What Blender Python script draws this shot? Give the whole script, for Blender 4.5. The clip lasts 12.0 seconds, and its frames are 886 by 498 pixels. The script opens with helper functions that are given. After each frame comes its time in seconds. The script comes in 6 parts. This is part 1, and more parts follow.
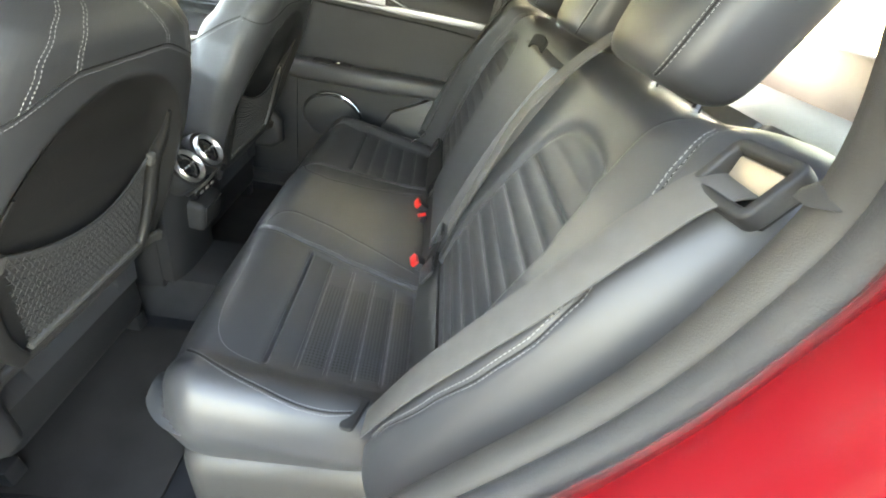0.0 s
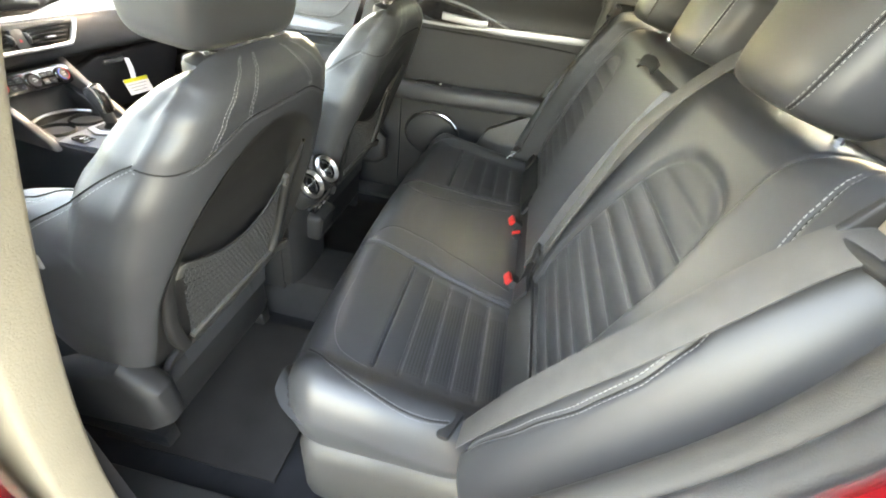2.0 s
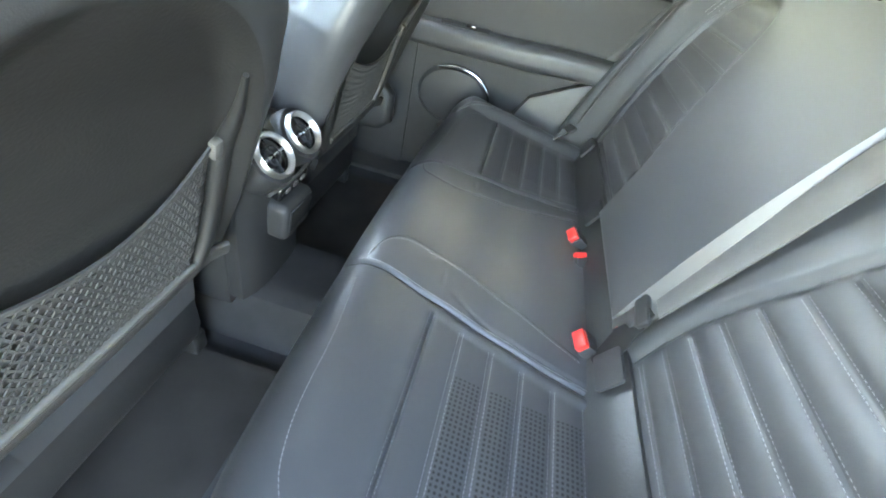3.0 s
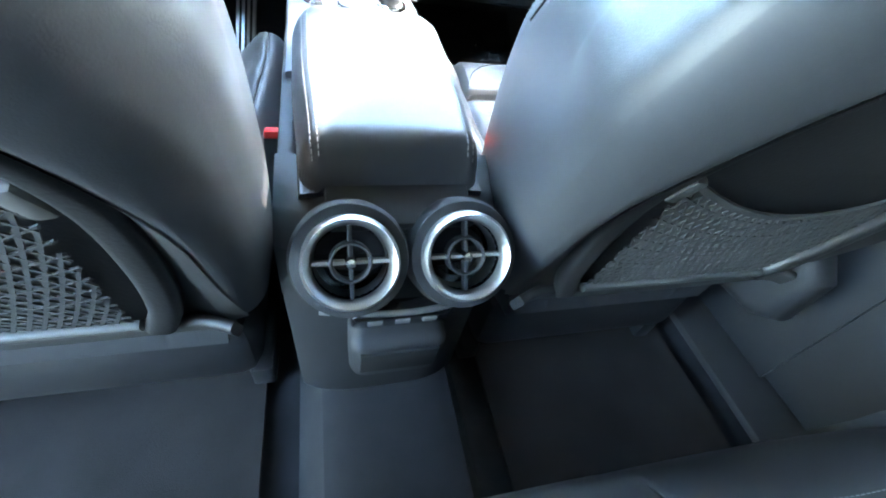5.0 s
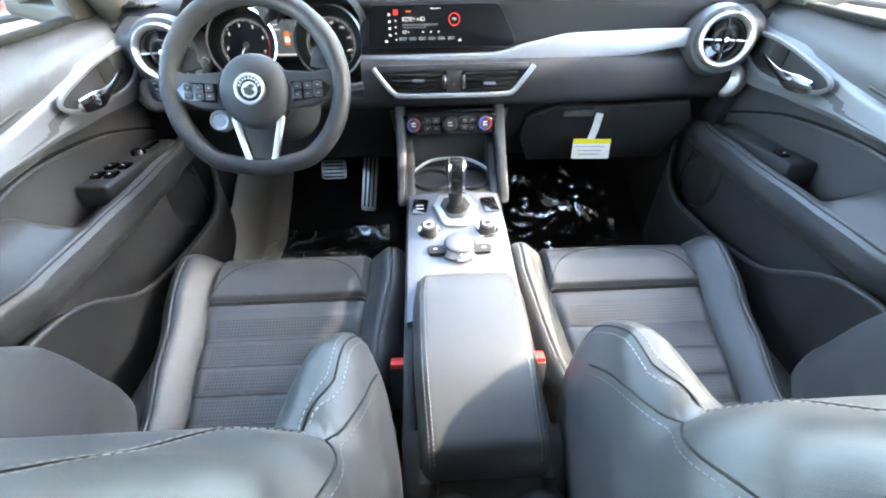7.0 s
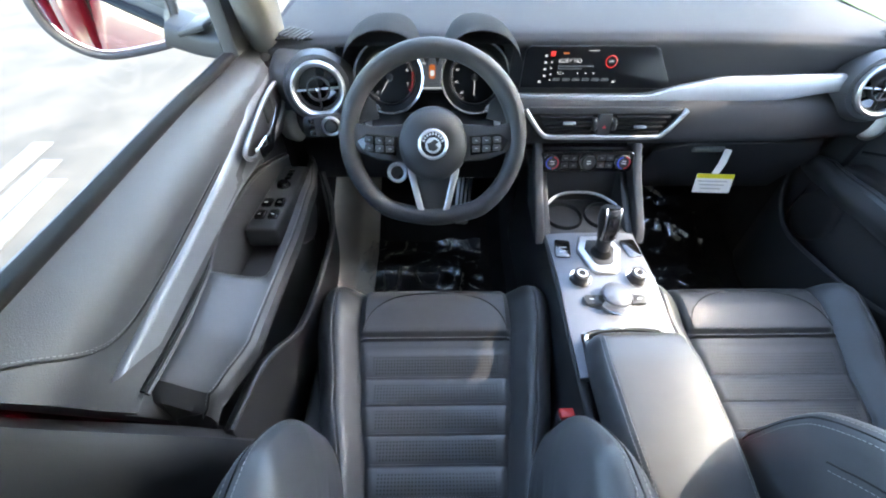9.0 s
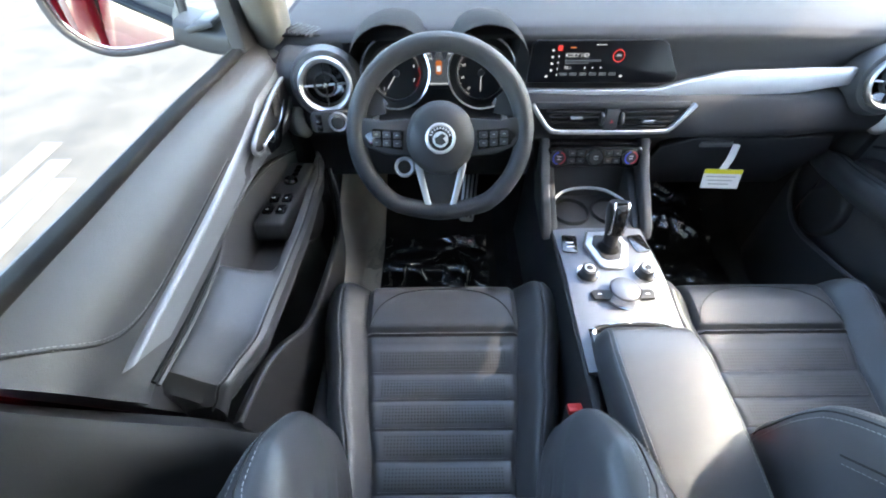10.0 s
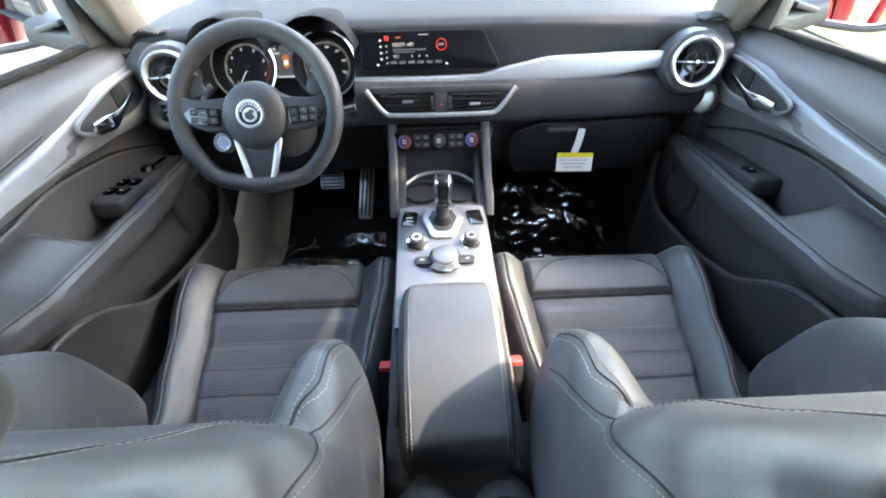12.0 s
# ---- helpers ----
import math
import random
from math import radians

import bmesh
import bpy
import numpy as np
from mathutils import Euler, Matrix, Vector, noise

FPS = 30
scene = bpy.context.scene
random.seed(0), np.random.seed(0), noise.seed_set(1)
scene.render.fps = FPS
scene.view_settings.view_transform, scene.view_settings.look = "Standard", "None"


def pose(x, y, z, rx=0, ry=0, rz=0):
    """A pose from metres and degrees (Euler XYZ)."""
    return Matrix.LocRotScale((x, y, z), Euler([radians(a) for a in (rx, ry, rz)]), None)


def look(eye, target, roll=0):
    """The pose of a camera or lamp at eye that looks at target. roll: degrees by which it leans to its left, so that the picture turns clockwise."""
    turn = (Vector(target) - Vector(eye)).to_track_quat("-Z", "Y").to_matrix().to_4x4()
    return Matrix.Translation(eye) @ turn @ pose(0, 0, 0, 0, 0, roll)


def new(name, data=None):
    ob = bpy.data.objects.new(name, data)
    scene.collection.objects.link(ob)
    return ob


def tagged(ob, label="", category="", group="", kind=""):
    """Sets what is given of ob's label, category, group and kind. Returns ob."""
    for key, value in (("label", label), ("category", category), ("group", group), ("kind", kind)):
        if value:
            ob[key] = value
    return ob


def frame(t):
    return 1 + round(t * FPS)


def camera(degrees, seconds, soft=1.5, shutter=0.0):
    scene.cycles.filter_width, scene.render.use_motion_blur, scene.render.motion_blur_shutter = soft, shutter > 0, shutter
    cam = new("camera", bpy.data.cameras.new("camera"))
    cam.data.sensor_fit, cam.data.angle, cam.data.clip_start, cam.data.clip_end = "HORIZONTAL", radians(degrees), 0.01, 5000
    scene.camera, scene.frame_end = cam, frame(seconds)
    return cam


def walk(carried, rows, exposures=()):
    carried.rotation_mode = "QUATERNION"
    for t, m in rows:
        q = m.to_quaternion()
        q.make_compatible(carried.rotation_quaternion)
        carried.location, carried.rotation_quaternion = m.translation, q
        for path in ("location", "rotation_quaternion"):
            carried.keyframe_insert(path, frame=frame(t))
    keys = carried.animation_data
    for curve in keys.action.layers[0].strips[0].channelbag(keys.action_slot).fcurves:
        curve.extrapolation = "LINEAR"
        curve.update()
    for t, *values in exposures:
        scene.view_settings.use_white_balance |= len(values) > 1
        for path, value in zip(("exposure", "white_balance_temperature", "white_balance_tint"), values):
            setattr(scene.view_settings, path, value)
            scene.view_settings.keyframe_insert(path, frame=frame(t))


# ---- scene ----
cam = camera(94.3, 12.0, soft=2.0)
PATH = [
    (0, (-0.915, 0.215, 0.942), (0.707, 0.002, -0.209), 13.8),
    (0.5, (-0.917, 0.225, 0.989), (0.69, 0.299, -0.199), 8.9),
    (1, (-0.947, 0.232, 1.007), (0.657, 0.429, -0.173), 7.0),
    (1.5, (-0.94, 0.242, 0.984), (0.67, 0.461, -0.181), 7.0),
    (2, (-0.93, 0.248, 0.975), (0.67, 0.436, -0.209), 8.1),
    (2.5, (-0.783, 0.295, 0.9), (0.787, 0.418, -0.332), 10.3),
    (3, (-0.583, 0.379, 0.806), (0.948, 0.479, -0.478), 14.9),
    (3.5, (-0.426, 0.44, 0.752), (0.929, 0.56, -0.714), 20.1),
    (3.7, (-0.352, 0.461, 0.735), (1.002, 0.753, -0.709), 20.7),
    (5.3, (-0.042, 0.512, 0.691), (0.232, 1.821, -0.796), 7.7),
    (5.5, (-0.043, 0.521, 0.74), (0.118, 1.778, -0.807), 4.0),
    (6, (-0.026, 0.551, 0.871), (0.06, 1.899, -0.604), -0.2),
    (6.5, (-0.028, 0.583, 0.956), (0.021, 2.007, -0.447), -0.4),
    (6.7, (-0.028, 0.599, 0.974), (0.027, 2.053, -0.399), -0.7),
    (7.5, (-0.165, 0.655, 1.075), (-0.085, 2.10, -0.33), 0.3),
    (8.3, (-0.294, 0.712, 1.133), (-0.207, 2.09, -0.314), 1.3),
    (8.5, (-0.329, 0.716, 1.131), (-0.262, 2.086, -0.325), 1.1),
    (9, (-0.36, 0.727, 1.128), (-0.326, 2.078, -0.347), 0.7),
    (9.5, (-0.367, 0.72, 1.122), (-0.351, 2.067, -0.356), 0.4),
    (10, (-0.366, 0.719, 1.12), (-0.352, 2.072, -0.353), -0.0),
    (10.5, (-0.329, 0.708, 1.13), (-0.298, 2.087, -0.319), -0.2),
    (11, (-0.173, 0.649, 1.144), (-0.129, 2.06, -0.273), -0.3),
    (11.5, (-0.057, 0.611, 1.1), (-0.012, 2.046, -0.292), -0.7),
    (12, (-0.022, 0.589, 1.064), (0.021, 2.044, -0.307), -1.0),
]
LIGHTNESS = [(0, 5.48, 10200, 12), (0.5, 5.64, 10300, 12), (1.0, 5.54, 10350, 13), (2.0, 5.6, 10500, 14), (2.6, 6.08, 9700, 12), (3.0, 6.38, 8500, 9), (3.6, 6.5, 7800, 8), (5.4, 6.45, 6400, 2), (5.9, 5.55, 7000, 8), (6.5, 5.3, 7300, 8), (8.5, 4.32, 6700, 10), (11, 4.4, 6950, 10), (12, 4.62, 7400, 10)]
walk(cam, [(t, look(e, g, r)) for t, e, g, r in PATH], LIGHTNESS)

# ---- daylight ----
SUN_ELEVATION, SUN_AZIMUTH = 38.0, 4.0   # azimuth: degrees from +x (car's right) towards +y (car's front)
world = bpy.data.worlds.new("daylight")
scene.world = world
world.use_nodes = True
wn = world.node_tree
sky = wn.nodes.new("ShaderNodeTexSky")
sky.sky_type, sky.sun_disc = "NISHITA", False
sky.sun_elevation, sky.sun_rotation = radians(SUN_ELEVATION), radians(90 - SUN_AZIMUTH)
wn.links.new(sky.outputs[0], wn.nodes["Background"].inputs[0])
wn.nodes["Background"].inputs[1].default_value = 0.15
sun = new("sun", bpy.data.lights.new("sun", "SUN"))
sun.data.energy, sun.data.angle, sun.data.color = 0.50, radians(0.5), (1.0, 0.91, 0.77)
_a, _e = radians(SUN_AZIMUTH), radians(SUN_ELEVATION)
sun.matrix_world = look((0, 0, 0), (-math.cos(_e) * math.cos(_a), -math.cos(_e) * math.sin(_a), -math.sin(_e)))


# ---- materials ----
def material(name, color, rough=0.5, metal=0.0, noise_scale=0.0, vary=0.0, bump=0.0, bump_scale=400.0, coat=0.0, spec=0.5,
             rough_vary=0.0, detail=4.0, pattern=None):
    m = bpy.data.materials.new(name)
    m.use_nodes = True
    nt = m.node_tree
    b = nt.nodes["Principled BSDF"]
    b.inputs["Roughness"].default_value = rough
    b.inputs["Metallic"].default_value = metal
    b.inputs["Specular IOR Level"].default_value = spec
    b.inputs["Coat Weight"].default_value = coat
    b.inputs["Coat Roughness"].default_value = 0.04
    b.inputs["Base Color"].default_value = (*color, 1)
    tc = nt.nodes.new("ShaderNodeTexCoord")
    if vary:
        n = nt.nodes.new("ShaderNodeTexNoise")
        n.inputs["Scale"].default_value, n.inputs["Detail"].default_value = noise_scale, detail
        nt.links.new(tc.outputs["Object"], n.inputs["Vector"])
        mix = nt.nodes.new("ShaderNodeMix")
        mix.data_type = "RGBA"
        mix.inputs[6].default_value = (*[c * (1 - vary) for c in color], 1)
        mix.inputs[7].default_value = (*[min(1, c * (1 + vary)) for c in color], 1)
        nt.links.new(n.outputs[0], mix.inputs[0])
        nt.links.new(mix.outputs[2], b.inputs["Base Color"])
        if rough_vary:
            r = nt.nodes.new("ShaderNodeMapRange")
            r.inputs[3].default_value, r.inputs[4].default_value = rough - rough_vary, rough + rough_vary
            nt.links.new(n.outputs[0], r.inputs[0])
            nt.links.new(r.outputs[0], b.inputs["Roughness"])
    if bump:
        bp = nt.nodes.new("ShaderNodeBump")
        bp.inputs["Strength"].default_value, bp.inputs["Distance"].default_value = bump, 0.001
        if pattern == "voronoi":
            t = nt.nodes.new("ShaderNodeTexVoronoi")
            t.inputs["Scale"].default_value = bump_scale
            src = t.outputs["Distance"]
        else:
            t = nt.nodes.new("ShaderNodeTexNoise")
            t.inputs["Scale"].default_value, t.inputs["Detail"].default_value = bump_scale, 3
            src = t.outputs[0]
        nt.links.new(tc.outputs["Object"], t.inputs["Vector"])
        nt.links.new(src, bp.inputs["Height"])
        nt.links.new(bp.outputs[0], b.inputs["Normal"])
    return m


def dotted_leather(name, color, rough, pitch):
    """Leather with rows of small pierced holes."""
    m = material(name, color, rough, 0, 6, 0.15, 0.25, 600)
    nt = m.node_tree
    b = nt.nodes["Principled BSDF"]
    tc = nt.nodes["Texture Coordinate"]
    v = nt.nodes.new("ShaderNodeTexVoronoi")
    v.voronoi_dimensions = "2D"
    v.inputs["Scale"].default_value, v.inputs["Randomness"].default_value = 1 / pitch, 0.0
    nt.links.new(tc.outputs["Object"], v.inputs["Vector"])
    ramp = nt.nodes.new("ShaderNodeMapRange")
    ramp.inputs[1].default_value, ramp.inputs[2].default_value = 0.22, 0.34
    nt.links.new(v.outputs["Distance"], ramp.inputs[0])
    old = b.inputs["Base Color"].links[0].from_socket
    mix = nt.nodes.new("ShaderNodeMix")
    mix.data_type = "RGBA"
    mix.inputs[6].default_value = (0.004, 0.004, 0.004, 1)
    nt.links.new(ramp.outputs[0], mix.inputs[0])
    nt.links.new(old, mix.inputs[7])
    nt.links.new(mix.outputs[2], b.inputs["Base Color"])
    return m


LEATHER = material("black_leather", (0.048, 0.049, 0.0515), 0.42, 0, 5, 0.20, 0.14, 900, rough_vary=0.07, spec=0.5)
PERFORATED = dotted_leather("perforated_leather", (0.047, 0.048, 0.0505), 0.44, 0.0062)
DASHVINYL = material("dark_dash_vinyl", (0.024, 0.024, 0.026), 0.75, 0, 7, 0.15, 0.35, 700, rough_vary=0.05, spec=0.22)
WHEELHIDE = material("wheel_leather", (0.016, 0.016, 0.017), 0.58, 0, 8, 0.2, 0.25, 600, rough_vary=0.06)
GREYCLIP = material("light_grey_plastic", (0.10, 0.096, 0.089), 0.5, 0, 20, 0.1)
VINYL = material("soft_dash_vinyl", (0.045, 0.0455, 0.048), 0.46, 0, 7, 0.15, 0.35, 700, rough_vary=0.05)
PLASTIC = material("black_grained_plastic", (0.022, 0.022, 0.023), 0.55, 0, 9, 0.2, 0.3, 900, rough_vary=0.06, spec=0.4)
TRIMPLASTIC = material("grey_black_trim_plastic", (0.045, 0.043, 0.041), 0.5, 0, 9, 0.2, 0.3, 900)
SHELL = material("seat_back_shell", (0.027, 0.0262, 0.0256), 0.42, 0, 4, 0.25, 0.3, 300, rough_vary=0.08)
GLOSS = material("piano_black", (0.008, 0.008, 0.009), 0.12, 0, 30, 0.1, coat=0.5)
DIALBLACK = material("matt_dial_black", (0.006, 0.006, 0.007), 0.65, 0, 30, 0.1, spec=0.2)
SCREEN = material("dark_screen_cover", (0.004, 0.004, 0.005), 0.30, 0, 30, 0.1, spec=0.14)
BRONZE = material("warm_satin_plate", (0.36, 0.30, 0.24), 0.45, 0.5, 30, 0.1)
RUBBER = material("black_rubber", (0.014, 0.014, 0.014), 0.85, 0, 20, 0.3, 0.2, 500, spec=0.2)
CARPET = material("black_carpet", (0.031, 0.031, 0.0325), 0.95, 0, 14, 0.45, 1.0, 900, spec=0.15, detail=8)
MAT = material("floor_mat_pile", (0.040, 0.036, 0.033), 0.95, 0, 8, 0.6, 1.0, 700, spec=0.12, detail=8)
EMBLEM = material("silver_emblem", (0.50, 0.51, 0.53), 0.45, 0.3, 60, 0.1)
SATIN = material("satin_silver_trim", (0.21, 0.215, 0.225), 0.45, 0.6, 40, 0.06, 0.05, 300)
DOORSILVER = material("grey_satin_door_strip", (0.17, 0.176, 0.186), 0.5, 0.55, 40, 0.06, 0.05, 300)
BANDSILVER = material("satin_dash_band", (0.34, 0.345, 0.36), 0.42, 0.75, 40, 0.06, 0.05, 300)
TRAYSILVER = material("brushed_grey_tray", (0.14, 0.145, 0.16), 0.5, 0.6, 60, 0.08, 0.06, 500)
CHROME = material("chrome", (0.8, 0.8, 0.8), 0.12, 1, 50, 0.03)
STEEL = material("brushed_steel", (0.5, 0.5, 0.5), 0.38, 1, 80, 0.15, 0.1, 200)
REDPAINT = material("red_car_paint", (0.165, 0.004, 0.008), 0.25, 0, 3, 0.12, coat=1.0)
REDPLASTIC = material("red_buckle_plastic", (0.65, 0.025, 0.02), 0.4, 0, 30, 0.1)
BELT = material("grey_belt_webbing", (0.09, 0.086, 0.082), 0.6, 0, 60, 0.2, 0.6, 1500, spec=0.35)
STITCH = material("grey_stitching_thread", (0.20, 0.20, 0.205), 0.7, 0, 400, 0.2)
PALETHREAD = material("pale_stitching_thread", (0.27, 0.265, 0.258), 0.7, 0, 400, 0.2)
DARKTHREAD = material("dark_seam", (0.008, 0.008, 0.008), 0.8, 0, 100, 0.2)
NET = material("grey_net", (0.05, 0.049, 0.048), 0.7, 0, 100, 0.3)
POSTCLOTH = material("grey_screen_pillar_cloth", (0.105, 0.098, 0.084), 0.85, 0, 14, 0.15, 0.8, 500)
# middle pillars: sunlight is put into this pale, warm base colour
PILLAR = material("sunlit_warm_pillar_cloth", (0.19, 0.166, 0.122), 0.85, 0, 14, 0.15, 0.8, 500)
HEADLINER = material("headliner_cloth", (0.60, 0.58, 0.53), 0.9, 0, 20, 0.1, 0.5, 900)
CONCRETE = material("bleached_concrete", (0.086, 0.070, 0.049), 0.88, 0, 2.6, 0.8, 0.6, 60, detail=10)
WHITE = material("white_marking_paint", (0.13, 0.126, 0.115), 0.6, 0, 12, 0.08, 0.2, 80)
PAPER = material("white_paper_tag", (0.78, 0.78, 0.76), 0.7, 0, 30, 0.05)
YELLOW = material("yellow_label_print", (0.75, 0.68, 0.02), 0.6, 0, 30, 0.08)
INK = material("grey_ink", (0.12, 0.12, 0.12), 0.7)
BLUE = material("blue_dial_mark", (0.02, 0.07, 0.55), 0.4)
REDMARK = material("red_dial_mark", (0.55, 0.02, 0.03), 0.4)
FAINT = material("faint_switch_print", (0.22, 0.22, 0.22), 0.5)
LETTER = material("white_dial_print", (0.75, 0.75, 0.75), 0.5)
GRASS = material("grass", (0.06, 0.11, 0.022), 0.9, 0, 3, 0.5, 1.0, 40, detail=8)
LABEL = material("pale_cloth_label", (0.32, 0.32, 0.30), 0.7)


def glass(name, tint, rough=0.0):
    m = bpy.data.materials.new(name)
    m.use_nodes = True
    b = m.node_tree.nodes["Principled BSDF"]
    b.inputs["Base Color"].default_value = (*tint, 1)
    b.inputs["Transmission Weight"].default_value = 1.0
    b.inputs["Roughness"].default_value = rough
    b.inputs["IOR"].default_value = 1.12
    return m


PRIVACY = glass("dark_privacy_glass", (0.06, 0.07, 0.058))
GLASS = glass("window_glass", (0.93, 0.96, 0.94))
TINTED = glass("tinted_rear_glass", (0.36, 0.39, 0.36))


def shiny_film(name):
    """Thin clear plastic: see-through with a sharp surface shine."""
    m = bpy.data.materials.new(name)
    m.use_nodes = True
    nt = m.node_tree
    out = nt.nodes["Material Output"]
    nt.nodes.remove(nt.nodes["Principled BSDF"])
    clear, shine, mix = nt.nodes.new("ShaderNodeBsdfTransparent"), nt.nodes.new("ShaderNodeBsdfGlossy"), nt.nodes.new("ShaderNodeMixShader")
    clear.inputs[0].default_value = (0.97, 0.97, 0.97, 1)
    shine.inputs["Roughness"].default_value = 0.09
    mix.inputs[0].default_value = 0.26
    nt.links.new(clear.outputs[0], mix.inputs[1])
    nt.links.new(shine.outputs[0], mix.inputs[2])
    nt.links.new(mix.outputs[0], out.inputs[0])
    return m


FILM = shiny_film("clear_protective_film")
BEIGEPAPER = material("beige_floor_paper", (0.78, 0.72, 0.64), 0.7, 0, 12, 0.12, 0.4, 60)


def glowing(name, color, strength):
    m = bpy.data.materials.new(name)
    m.use_nodes = True
    b = m.node_tree.nodes["Principled BSDF"]
    b.inputs["Base Color"].default_value = (0.01, 0.01, 0.01, 1)
    b.inputs["Roughness"].default_value = 0.2
    b.inputs["Emission Color"].default_value = (*color, 1)
    b.inputs["Emission Strength"].default_value = strength
    return m


GLOW_WHITE = glowing("lit_white_display", (0.8, 0.85, 0.9), 0.05)
GLOW_RED = glowing("lit_red_display", (1.0, 0.05, 0.04), 0.05)
GLOW_GREY = glowing("lit_blue_grey_display", (0.25, 0.3, 0.36), 0.014)
GLOW_ORANGE = glowing("lit_orange_display", (0.9, 0.25, 0.06), 0.03)
GLOW_DIAL = glowing("lit_dial_print", (0.85, 0.87, 0.9), 0.045)
MIRROR = material("mirror_glass", (0.85, 0.87, 0.88), 0.01, 1)


# ---- mesh helpers ----
def part(name, bm, mat, parent=None, label="", smooth=True, crease=38):
    """Links a bmesh as one mesh object under a thing or part."""
    me = bpy.data.meshes.new(name)
    bmesh.ops.recalc_face_normals(bm, faces=bm.faces)
    bm.to_mesh(me)
    bm.free()
    for p in me.polygons:
        p.use_smooth = smooth
    if smooth:
        me.set_sharp_from_angle(angle=radians(crease))
    for one in (mat if isinstance(mat, (list, tuple)) else [mat]):
        me.materials.append(one)
    ob = new(name, me)
    if parent is not None:
        ob.parent = parent
    if label:
        tagged(ob, label)
    if name in ("cushion_stitching", "back_stitching", "armrest_stitching", "door_stitching", "pocket_net", "seam", "perforated_insert"):
        tagged(ob, kind="stuff")
    return ob


def thing(name, label, category, group="", kind="", at=(0, 0, 0)):
    ob = new(name)
    ob.empty_display_size = 0.05
    ob.location = at
    bpy.context.view_layer.update()
    return tagged(ob, label, category, group, kind)


def add_mesh(bm, verts, faces):
    vs = [bm.verts.new(v) for v in verts]
    for f in faces:
        try:
            bm.faces.new([vs[i] for i in f])
        except ValueError:
            pass
    return vs


def box(size, at=(0, 0, 0), bevel=0.004, seg=2, m=None, bm=None):
    tmp = bmesh.new()
    bmesh.ops.create_cube(tmp, size=1.0)
    bmesh.ops.scale(tmp, vec=size, verts=tmp.verts)
    if bevel:
        bmesh.ops.bevel(tmp, geom=tmp.edges[:], offset=min(bevel, 0.49 * min(size)), segments=seg, profile=0.5, affect="EDGES")
    mm = Matrix.Translation(at) if m is None else m
    bmesh.ops.transform(tmp, matrix=mm, verts=tmp.verts)
    return merge(bm, tmp)


def merge(bm, tmp):
    if bm is None:
        return tmp
    me = bpy.data.meshes.new("tmp")
    tmp.to_mesh(me)
    tmp.free()
    bm.from_mesh(me)
    bpy.data.meshes.remove(me)
    return bm


def frame_to(at, normal, up=(0, 0, 1)):
    """A matrix whose z is normal and whose y lies towards up, at a place."""
    z = Vector(normal).normalized()
    x = Vector(up).cross(z)
    x = x.normalized() if x.length > 1e-6 else Vector((1, 0, 0))
    y = z.cross(x)
    return Matrix(((x.x, y.x, z.x, at[0]), (x.y, y.y, z.y, at[1]), (x.z, y.z, z.z, at[2]), (0, 0, 0, 1)))


def lathe(profile, m=Matrix(), seg=32, bm=None):
    """Turns a list of (radius, height) round the local z axis; ends at radius 0 close it."""
    tmp = bmesh.new()
    rings = []
    for r, z in profile:
        if r < 1e-6:
            rings.append([tmp.verts.new((0, 0, z))])
        else:
            rings.append([tmp.verts.new((r * math.cos(2 * math.pi * i / seg), r * math.sin(2 * math.pi * i / seg), z)) for i in range(seg)])
    for a, b in zip(rings, rings[1:]):
        for i in range(seg):
            j = (i + 1) % seg
            if len(a) == 1 and len(b) == 1:
                continue
            if len(a) == 1:
                tmp.faces.new((a[0], b[i], b[j]))
            elif len(b) == 1:
                tmp.faces.new((a[i], a[j], b[0]))
            else:
                tmp.faces.new((a[i], a[j], b[j], b[i]))
    bmesh.ops.transform(tmp, matrix=m, verts=tmp.verts)
    return merge(bm, tmp)


def spline(points, n=8, closed=False):
    """A smooth line through the points, n steps between two."""
    p = [Vector(q) for q in points]
    out = []
    count = len(p) if closed else len(p) - 1
    for i in range(count):
        a, b, c, d = (p[(i - 1) % len(p)] if closed or i else p[0], p[i], p[(i + 1) % len(p)],
                      p[(i + 2) % len(p)] if closed or i + 2 < len(p) else p[-1])
        for k in range(n):
            t = k / n
            out.append(0.5 * (2 * b + (c - a) * t + (2 * a - 5 * b + 4 * c - d) * t * t + (3 * b - a - 3 * c + d) * t ** 3))
    if not closed:
        out.append(p[-1].copy())
    return out


def sweep(path, section, up=(0, 0, 1), closed=False, bm=None, scale=None, ends=True):
    """Carries a closed 2D section (side, up) along a path."""
    tmp = bmesh.new()
    n = len(path)
    rings = []
    for i, p in enumerate(path):
        a, b = path[(i - 1) % n if closed else max(0, i - 1)], path[(i + 1) % n if closed else min(n - 1, i + 1)]
        d = (b - a).normalized()
        u = up[i] if isinstance(up, list) else Vector(up)
        s = d.cross(u)
        s = s.normalized() if s.length > 1e-5 else Vector((1, 0, 0))
        v = s.cross(d)
        k = scale[i] if scale else 1.0
        kx, ky = k if isinstance(k, tuple) else (k, k)
        rings.append([tmp.verts.new(p + s * (x * kx) + v * (y * ky)) for x, y in section])
    m = len(section)
    for i in range(n if closed else n - 1):
        a, b = rings[i], rings[(i + 1) % n]
        for j in range(m):
            tmp.faces.new((a[j], a[(j + 1) % m], b[(j + 1) % m], b[j]))
    if not closed and ends:
        tmp.faces.new(rings[0])
        tmp.faces.new(rings[-1][::-1])
    return merge(bm, tmp)


def circle2(r, n=8, sy=1.0):
    return [(r * math.cos(2 * math.pi * i / n), sy * r * math.sin(2 * math.pi * i / n)) for i in range(n)]


